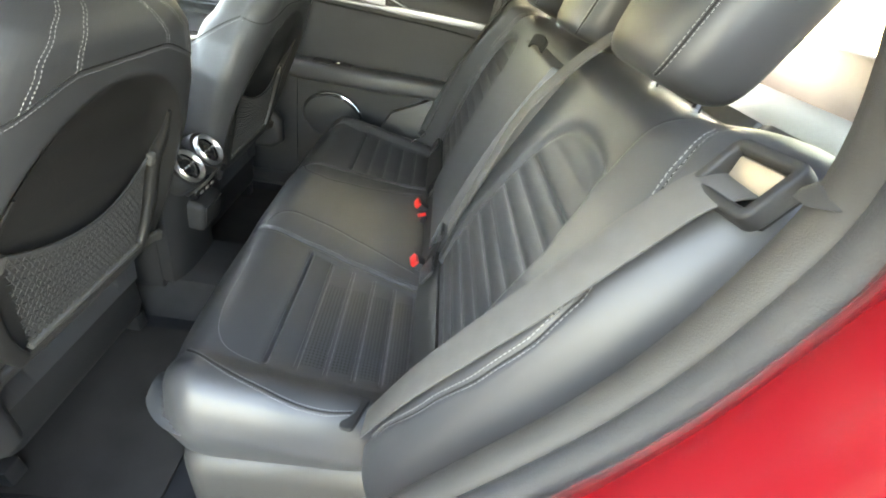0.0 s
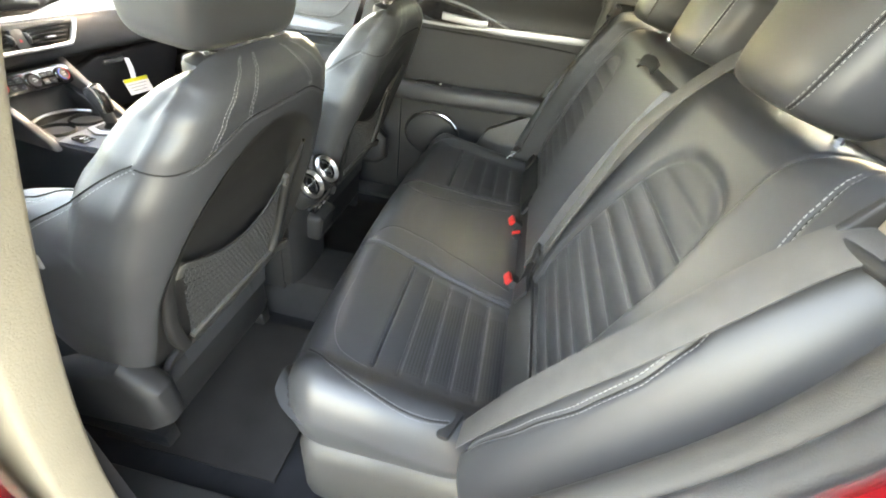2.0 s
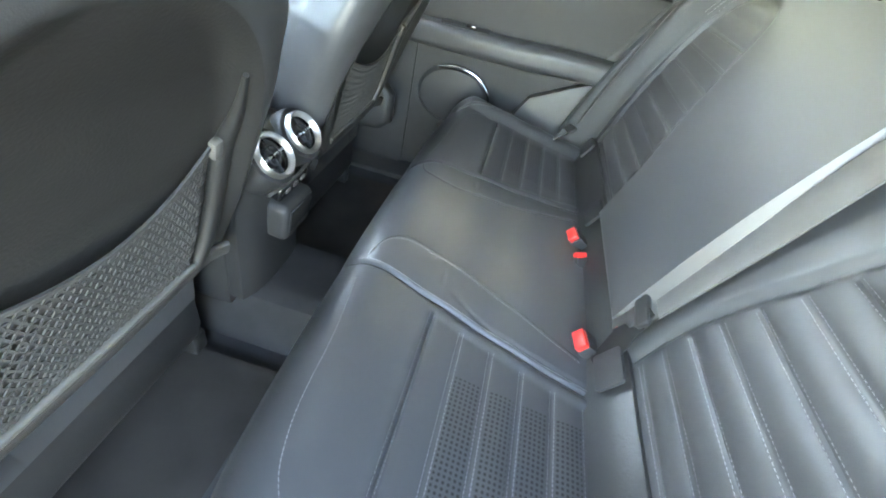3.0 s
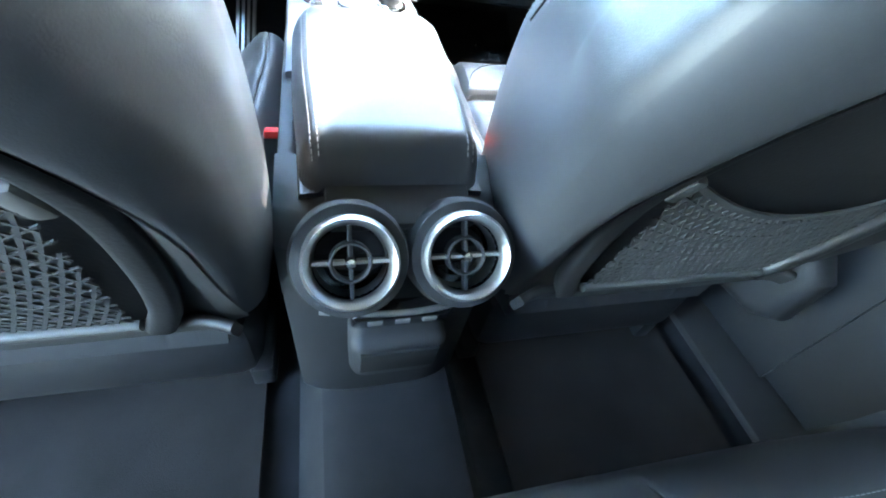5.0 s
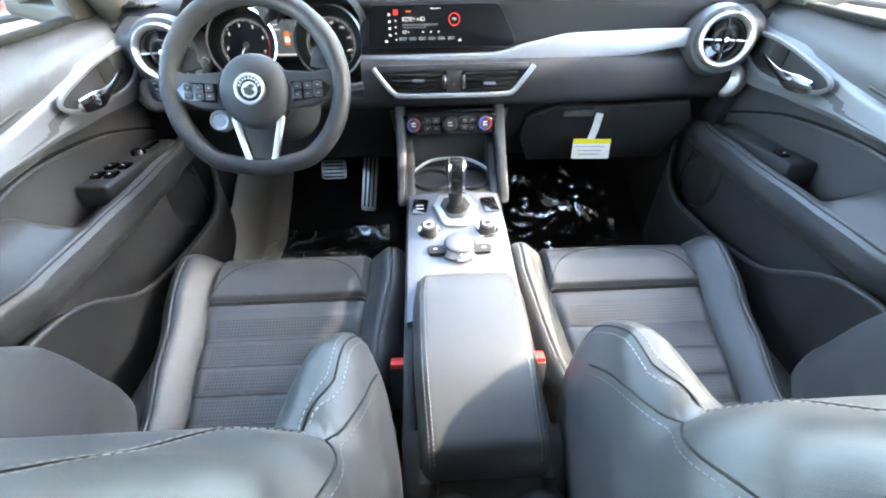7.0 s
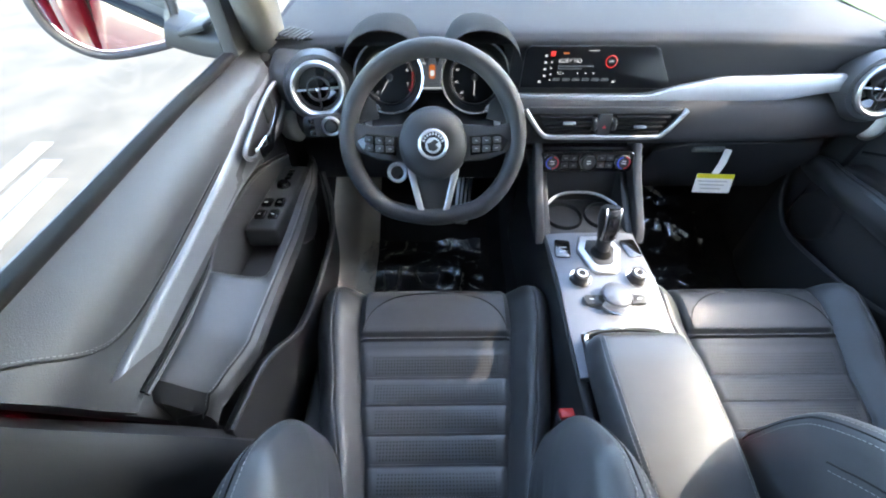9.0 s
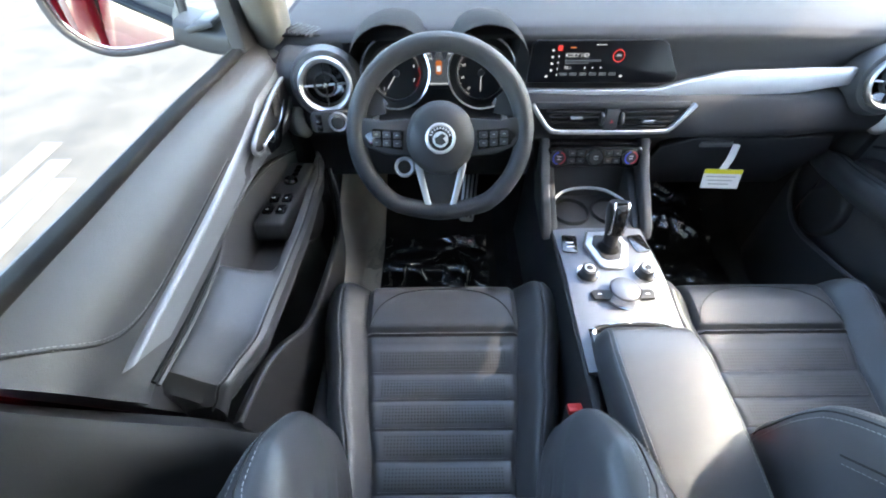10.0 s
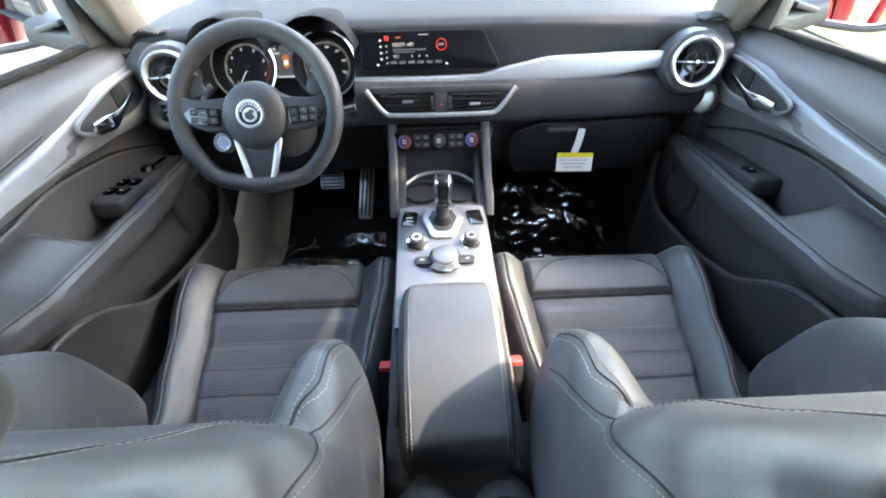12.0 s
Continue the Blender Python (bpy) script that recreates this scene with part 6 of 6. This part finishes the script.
    bowl = [(p.x, p.y) for p in spline([(1.352, 0.702, 0), (1.372, 0.676, 0), (1.45, 0.660, 0), (1.54, 0.655, 0), (1.595, 0.676, 0), (1.605, 0.715, 0), (1.53, 0.727, 0), (1.43, 0.718, 0)], 6, True)]
    bx = 0.704
    part("handle_bowl", prism(bowl, s * -0.004, Matrix(((0, 0, 1, s * bx), (1, 0, 0, 0), (0, 1, 0, 0), (0, 0, 0, 1))), 0), PLASTIC, d, "dark oval handle recess")
    ring = [Vector((s * (bx - 0.006), y, z)) for y, z in bowl]
    part("bowl_rim", sweep(ring, circle2(0.0045, 6), [Vector((1, 0, 0))] * len(ring), closed=True), SATIN, d)
    part("bowl_slot", box((0.004, 0.045, 0.036), (s * (bx - 0.005), 1.505, 0.700), 0.001), RUBBER, d)
    lev = spline([Vector((s * 0.695, 1.545, 0.690)), Vector((s * 0.688, 1.49, 0.682)), Vector((s * 0.684, 1.43, 0.678)), Vector((s * 0.686, 1.375, 0.684))], 8)
    lsc = [interp([(0, 0.35), (0.4, 0.5), (0.75, 1.25), (1, 0.9)], i / (len(lev) - 1)) for i in range(len(lev))]
    part("release_handle", sweep(lev, rect2(0.010, 0.026, 0.004, 3), (s * 0.15, 0, 0.98), scale=lsc), CHROME, d, "chrome release lever")
    m = frame_to((s * 0.682, 1.588, 0.614), (-s * 0.80, -0.58, 0.18))
    part("tweeter", lathe([(0, 0.006), (0.022, 0.007), (0.027, 0.005), (0.031, 0.0), (0.031, -0.03)], m @ Matrix.Diagonal((0.85, 1.2, 1, 1)), 36), STEEL, d, "oval silver tweeter grille")
    # armrest: wide pad behind, a ridge along the switch well in front
    def rest_edge(y):
        return (interp([(0.95, 0.690), (0.99, 0.668), (1.06, 0.645), (1.30, 0.640), (1.50, 0.648), (1.62, 0.672), (1.70, 0.70)], y),
                interp([(0.92, 0.562), (1.06, 0.556), (1.20, 0.546), (1.43, 0.525), (1.60, 0.502), (1.70, 0.465)], y))

    def rest(y, k):
        x1, z1 = rest_edge(y)
        pad = smooth01((1.225 - y) / 0.06)
        z0 = z1 + 0.046 * pad - 0.045 * (1 - pad)
        if k <= 1:
            x = 0.742 + (x1 - 0.742) * k
            t = smooth01(k) * pad + smooth01((k - 0.62) / 0.16) * (1 - pad)
            z = z0 + (z1 - z0) * t - 0.010 * smooth01((k - 0.86) / 0.14) ** 2 - 0.03 * smooth01((0.975 - y) / 0.020)
        else:
            x = x1 - 0.004 * math.sin(math.pi * min(1, (k - 1) * 1.5)) + 0.045 * (k - 1) ** 2
            z = z1 - 0.010 - 0.085 * (k - 1) - 0.03 * smooth01((0.975 - y) / 0.020)
        return Vector((s * x, y, z))
    part("armrest", sheet(rest, steps(0.955, 1.70, 79), steps(0, 1, 31) + steps(1.06, 2, 15), lambda y, k: Vector((s * 0.745, y, rest(y, k).z - 0.004 - 0.09 * max(0.0, 1 - k)))), LEATHER, d, "padded black leather armrest with grip ridge")
    th = bmesh.new()
    p = [rest(y, 0.90) for y in steps(0.96, 1.60, 90)]
    stitches(p, [Vector((-s * 0.3, 0, 1))] * len(p), 0.0055, 0.0036, 0.0009, bm=th)
    part("armrest_stitching", th, STITCH, d)
    part("seam", sweep([rest(y, 0.93) + Vector((0, 0, 0.0003)) for y in steps(0.95, 1.62, 60)], circle2(0.0013, 5)), DARKTHREAD, d, "dark sewn seam")
    pod = part("switch_pod", box((0.064, 0.27, 0.045), m=pose(s * 0.706, 1.435, 0.514, -9, 0, 0), bevel=0.008, seg=3), PLASTIC, d, "black window switch panel")
    part("grip_well", box((0.05, 0.07, 0.004), m=pose(s * 0.700, 1.262, 0.484, -2, 0, 0), bevel=0.001), RUBBER, d)
    top = pose(s * 0.706, 1.435, 0.514, -9, 0, 0)
    for i in range(4 if s < 0 else 1):
        part("window_switch", box((0.020, 0.030, 0.010), m=top @ pose(s * (-0.014 + 0.027 * (i % 2)), -0.085 + 0.045 * (i // 2), 0.024), bevel=0.004), GLOSS, pod)
        part("switch_mark", box((0.006, 0.002, 0.0006), m=top @ pose(s * (-0.014 + 0.027 * (i % 2)), -0.090 + 0.045 * (i // 2), 0.0292), bevel=0), LETTER, pod)
    if s < 0:
        part("mirror_switch", lathe([(0, 0.012), (0.012, 0.012), (0.015, 0.008), (0.016, 0)], top @ pose(0, 0.035, 0.021), 24), GLOSS, pod)
        for i in range(3):
            part("lock_key", box((0.014, 0.012, 0.005), m=top @ pose(0, 0.07 + 0.018 * i, 0.023), bevel=0.002), GLOSS, pod)
    # map pocket
    lip = spline([Vector((s * x, y, z)) for x, y, z in ((0.672, 0.95, 0.480), (0.660, 1.04, 0.476), (0.650, 1.10, 0.452), (0.646, 1.19, 0.375), (0.646, 1.30, 0.335), (0.648, 1.43, 0.308), (0.652, 1.55, 0.295), (0.662, 1.64, 0.335), (0.685, 1.70, 0.40))], 8)
    n = len(lip)

    def pocket(i, k):
        p = lip[int(round(i))]
        return Vector((p.x + s * 0.020 * k, p.y, p.z + (0.03 - p.z) * k))
    part("map_pocket", sheet(pocket, list(range(n)), steps(0, 1, 6), lambda i, k: pocket(i, k) + Vector((s * 0.012, 0, 0))), PLASTIC, d, "black plastic map pocket")
    part("pocket_rim", sweep(lip, circle2(0.005, 8)), VINYL, d)
    m = frame_to((s * 0.735, 1.585, 0.335), (-s, -0.12, 0.0))
    part("speaker", lathe([(0, 0.020), (0.05, 0.022), (0.062, 0.018), (0.072, 0.004), (0.074, -0.01)], m @ Matrix.Diagonal((0.95, 1.25, 1, 1)), 40), PLASTIC, d, "oval black speaker grille")
    arc = spline([m @ Vector((-s * 0.055, 0.03 * k, 0.026 - 0.004 * abs(k))) for k in (-2, -1, 0, 1, 2)], 5)
    part("speaker_trim", sweep(arc, circle2(0.002, 6)), CHROME, d)
    # window seal, pane and outer skin
    line = spline([Vector((s * 0.772, y, sill(y) + 0.004)) for y in steps(0.86, 1.70, 9)], 4)
    part("window_seal", sweep(line, rect2(0.024, 0.014, 0.005, 3)), RUBBER, d)

    def pane(y, k):
        top = interp([(0.66, 1.14), (1.0, 1.145), (1.35, 1.10), (1.60, 0.88), (1.66, 0.79)], y)
        z = sill(y) - 0.02 + (max(top, sill(y)) - sill(y) + 0.02) * k
        return Vector((s * (0.795 - 0.30 * (z - 0.8) ** 1.0 * 0.42), y, z))
    g = part("window_pane", sheet(pane, steps(0.70, 1.64, 24), steps(0, 1, 10), lambda y, k: pane(y, k) + Vector((s * 0.004, 0, 0))), GLASS, d, "clear side window")
    g.visible_shadow = False

    def outer(y, k):
        z = -0.16 + (sill(y) - 0.055 + 0.16) * k
        return Vector((s * (0.915 - 0.10 * k ** 3 - 0.03 * bell(k, 0.25, 0.12)), y, z))
    part("outer_skin", sheet(outer, steps(0.80, 1.78, 30), steps(0, 1, 26), lambda y, k: outer(y, k) - Vector((s * 0.02, 0, 0))), REDPAINT, d, "glossy red outer door skin")
    line = [Vector((s * 0.822, y, sill(y) - 0.052)) for y in steps(0.80, 1.74, 20)]
    part("waist_trim", sweep(line, rect2(0.03, 0.012, 0.004, 3)), RUBBER, d)
    sail = [(1.575, 0.778), (1.69, 0.762), (1.64, 0.86), (1.60, 0.915), (1.575, 0.93)]
    part("mirror_sail", prism(sail, s * 0.030, Matrix(((0, 0, 1, s * 0.752), (1, 0, 0, 0), (0, 1, 0, 0), (0, 0, 0, 1))), 0.004), TRIMPLASTIC, d, "dark corner panel inside the mirror")
    fr = spline([Vector((s * 0.80, 0.70, 0.86)), Vector((s * 0.73, 0.68, 1.13)), Vector((s * 0.705, 1.0, 1.145)), Vector((s * 0.715, 1.34, 1.10)), Vector((s * 0.775, 1.60, 0.89)), Vector((s * 0.79, 1.70, 0.78))], 10)
    part("window_frame", sweep(fr, rect2(0.035, 0.045, 0.01, 3), (1, 0, 0)), RUBBER, d, "black window frame")
    return d


front_door(-1, "driver_door", "closed driver door with black padding and satin silver strip")
front_door(1, "passenger_door", "closed passenger door with black padding and satin silver strip")


def door_mirror(s):
    ob = thing("door_mirror", "door mirror in a dark housing showing the red car flank", "door mirror", "door mirrors")
    c = Vector((s * 1.005, 1.635, 0.835))
    nrm = Vector((-s * 0.42, -0.90, 0.04))
    m = frame_to(c, nrm)
    out = [(-0.115, 0.02), (-0.105, 0.068), (-0.05, 0.082), (0.06, 0.080), (0.108, 0.060), (0.112, 0.0), (0.100, -0.055), (0.085, -0.068), (-0.02, -0.075), (-0.070, -0.062), (-0.105, -0.025)]
    out = [(-s * x, y) for x, y in out]
    if s > 0:
        out = out[::-1]
    out = [(p.x, p.y) for p in spline([(x, y, 0) for x, y in out], 4, True)]
    glass_o = [(x * 0.90, y * 0.88) for x, y in out]
    part("housing", prism([(x * 1.06, y * 1.08) for x, y in out], 0.07, m @ pose(0, 0, -0.075), 0.022, 4), PLASTIC, ob, "dark mirror housing")
    rim = [m @ Vector((x * 1.0, y * 1.0, 0.0)) for x, y in out]
    part("rim", sweep(rim, rect2(0.014, 0.016, 0.005, 3), [m.to_3x3() @ Vector((0, 0, 1))] * len(rim), closed=True), TRIMPLASTIC, ob)
    part("mirror_glass", prism(glass_o, 0.004, m @ pose(0, 0, -0.004), 0), MIRROR, ob, "mirror glass", smooth=False)
    ring = [m @ Vector((x * 0.905, y * 0.885, 0.001)) for x, y in out]
    part("glass_edge", sweep(ring, circle2(0.0022, 6), [m.to_3x3() @ Vector((0, 0, 1))] * len(ring), closed=True), CHROME, ob)
    arm = spline([Vector((s * 0.80, 1.665, 0.775)), Vector((s * 0.85, 1.668, 0.780)), Vector((s * 0.91, 1.668, 0.800))], 6)
    part("arm", sweep(arm, rect2(0.10, 0.05, 0.015, 4)), TRIMPLASTIC, ob, "grey plastic mirror arm")
    part("arm_cover", box((0.06, 0.09, 0.012), m=pose(s * 0.85, 1.655, 0.812, 0, s * 14, 0), bevel=0.004), TRIMPLASTIC, ob)


door_mirror(-1)
door_mirror(1)


def rear_door(s):
    d = thing("rear_door", "closed rear door with black padding and satin silver strip", "car door")

    def sill(y):
        return 0.885 + 0.03 * smooth01((0.2 - y) / 0.5)

    def strip_z(y):
        return interp([(-0.2, 0.745), (0.0, 0.760), (0.2, 0.750), (0.36, 0.748), (0.48, 0.778), (0.60, 0.812), (0.72, 0.81)], y)

    def skin(y, z):
        x = 0.735 + 0.035 * smooth01((z - 0.72) / 0.18) ** 1.5 - 0.012 * bell(z, 0.80, 0.05)
        return x + 0.02 * smooth01((0.05 - y) / 0.2)

    def f(y, k):
        z = 0.05 + (sill(y) - 0.05) * k
        return Vector((s * skin(y, z), y, z))
    part("door_card", sheet(f, steps(-0.25, 0.78, 50), steps(0, 1, 36), lambda y, k: Vector((s * 0.80, y, f(y, k).z))), PLASTIC, d, "black padded door card")

    def at(y, z, out=0.0):
        return Vector((s * (skin(y, z) - out), y, z))
    low = spline([at(y, z, 0.004) for y, z in ((0.005, 0.757), (0.08, 0.755), (0.20, 0.752), (0.33, 0.748), (0.42, 0.745), (0.52, 0.742), (0.64, 0.742), (0.74, 0.745))], 8)
    wid = [(1.0, interp([(0.0, 0.55), (0.1, 0.8), (0.33, 0.8), (0.45, 0.34), (0.75, 0.25)], q.y)) for q in low]
    part("silver_strip", sweep(low, rect2(0.012, 0.032, 0.004, 3), (0, 0, 1), scale=wid), BANDSILVER, d, "satin silver door strip")
    up = spline([at(y, z, 0.003) for y, z in ((0.32, 0.760), (0.40, 0.785), (0.50, 0.812), (0.62, 0.822), (0.74, 0.818))], 8)
    part("silver_strip_upper", sweep(up, rect2(0.008, 0.008, 0.003, 3), (0, 0, 1)), SATIN, d)
    bowl = [(p.x, p.y) for p in spline([(0.385, 0.760, 0), (0.48, 0.752, 0), (0.60, 0.756, 0), (0.66, 0.785, 0), (0.62, 0.812, 0), (0.52, 0.805, 0), (0.42, 0.782, 0)], 6, True)]
    part("handle_bowl", prism(bowl, -s * 0.005, Matrix(((0, 0, 1, s * 0.728), (1, 0, 0, 0), (0, 1, 0, 0), (0, 0, 0, 1))), 0), GLOSS, d, "dark oval handle recess")
    lev = spline([Vector((s * 0.706, y, z)) for y, z in ((0.560, 0.772), (0.50, 0.768), (0.44, 0.764), (0.395, 0.766))], 6)
    part("release_handle", sweep(lev, rect2(0.010, 0.026, 0.005, 3), (0, 0, 1)), BANDSILVER, d, "satin release lever")
    line = [at(y, 0.722 - 0.012 * smooth01((0.3 - y) / 0.4), 0.001) for y in steps(-0.1, 0.76, 30)]
    part("card_groove", sweep(line, circle2(0.003, 6)), RUBBER, d)
    path = spline([Vector((s * x, y, z)) for x, y, z in ((0.715, 0.76, 0.500), (0.690, 0.62, 0.505), (0.680, 0.42, 0.512), (0.682, 0.25, 0.520), (0.690, 0.12, 0.520), (0.715, 0.03, 0.515))], 8)
    part("armrest", sweep(path, rect2(0.085, 0.065, 0.022, 5)), VINYL, d, "black padded door armrest")
    part("switch_plate", box((0.05, 0.14, 0.010), m=pose(s * 0.695, 0.56, 0.538, 0, 0, 0), bevel=0.003), PLASTIC, d)
    part("window_switch", box((0.018, 0.028, 0.010), (s * 0.690, 0.545, 0.545), 0.003), GLOSS, d)
    m = frame_to((s * 0.715, 0.56, 0.335), (-s, 0, 0.0))
    part("speaker", lathe([(0, 0.016), (0.07, 0.020), (0.095, 0.014), (0.105, 0.0), (0.105, -0.02)], m @ Matrix.Diagonal((1.1, 0.85, 1, 1)), 44), PLASTIC, d, "round black speaker grille")
    arc = spline([Vector((s * 0.702, 0.56 + 0.118 * math.cos(radians(a)), 0.335 + 0.092 * math.sin(radians(a)))) for a in (60, 90, 120, 150, 175)], 6)
    part("speaker_trim", sweep(arc, circle2(0.0045, 8)), CHROME, d, "chrome speaker arc")
    part("door_pocket", prism([(0.20, 0.03), (0.40, 0.03), (0.39, 0.28), (0.33, 0.40), (0.18, 0.48), (0.10, 0.48), (0.10, 0.2)], -s * 0.035, Matrix(((0, 0, 1, s * 0.730), (1, 0, 0, 0), (0, 1, 0, 0), (0, 0, 0, 1))), 0.006), TRIMPLASTIC, d, "dark plastic lower door moulding")

    def pane(y, k):
        z = sill(y) - 0.01 + (1.17 - sill(y)) * k
        return Vector((s * (0.79 - 0.16 * (z - 0.88) / 0.32), y, z))
    g = part("window_pane", sheet(pane, steps(-0.15, 0.60, 12), steps(0, 1, 8), lambda y, k: pane(y, k) + Vector((s * 0.004, 0, 0))), PRIVACY, d, "dark tinted rear side window")

    def outer(y, k):
        z = -0.16 + (sill(y) + 0.15) * k
        return Vector((s * (0.915 - 0.10 * k ** 3), y, z))
    part("outer_skin", sheet(outer, steps(-0.05, 0.79, 24), steps(0, 1, 20), lambda y, k: outer(y, k) - Vector((s * 0.02, 0, 0))), REDPAINT, d, "glossy red outer door skin")
    return d


rear_door(1)


# ---- floor coverings ----
def mats():
    def mat_sheet(x0, x1, y0, y1, z, name="floor_mat"):
        def f(x, y):
            toe = 0.55 * max(0.0, y - 1.72) ** 1.15
            return Vector((x, y, z + toe + 0.004 * noise.noise(Vector((x * 9, y * 9, 0.3)))))
        ob = part(name, sheet(f, steps(x0, x1, 25), steps(y0, y1, 25), lambda x, y: f(x, y) - Vector((0, 0, 0.008))), MAT)
        tagged(ob, "black carpet floor mat in the footwell", "floor mat", "floor mats")
    mat_sheet(-0.58, -0.17, 0.58, 0.98, 0.016)
    mat_sheet(0.19, 0.60, 0.58, 0.98, 0.016)
    mat_sheet(-0.60, -0.17, 1.36, 1.88, 0.016)
    mat_sheet(0.17, 0.62, 1.36, 1.92, 0.016)

    def film(x0, x1, y0, y1, seed, label):
        def f(x, y):
            toe = 0.55 * max(0.0, y - 1.72) ** 1.15
            q = Vector((x * 6 + seed + 0.4 * math.sin(y * 5), y * 7, seed))
            fold = (1 - abs(noise.noise(q))) ** 9 * 0.022 + (1 - abs(noise.noise(q * 2.7))) ** 9 * 0.009 + noise.noise(q * 5.5) * 0.0012
            return Vector((x, y, 0.026 + toe + fold))
        ob = part("plastic_film", sheet(f, steps(x0, x1, 120), steps(y0, y1, 120)), FILM)
        ob.visible_shadow = False
        tagged(ob, label, "plastic film", "floor films")
    film(-0.62, -0.20, 1.38, 1.76, 1.3, "crumpled clear protective film on the driver floor")
    film(0.19, 0.61, 1.42, 2.10, 7.7, "crumpled clear protective film on the passenger floor")

    def strip(x, y):
        toe = 0.55 * max(0.0, y - 1.72) ** 1.15
        return Vector((x, y, 0.032 + toe + 0.16 * smooth01((-0.628 - x) / 0.07) + 0.006 * noise.noise(Vector((x * 20, y * 12, 2)))))
    ob = part("floor_paper", sheet(strip, steps(-0.700, -0.565, 16), steps(1.50, 2.08, 50), lambda x, y: strip(x, y) - Vector((0, 0, 0.001))), BEIGEPAPER)
    tagged(ob, "pale beige protective paper beside the driver floor mat", "paper")


mats()
buckle((-0.118, 1.010, 0.362), 0, -15, 0.10, 1.0, "front_belt_buckle", "front belt buckles")
buckle((0.122, 1.010, 0.362), 0, -15, 0.10, 1.0, "front_belt_buckle", "front belt buckles")
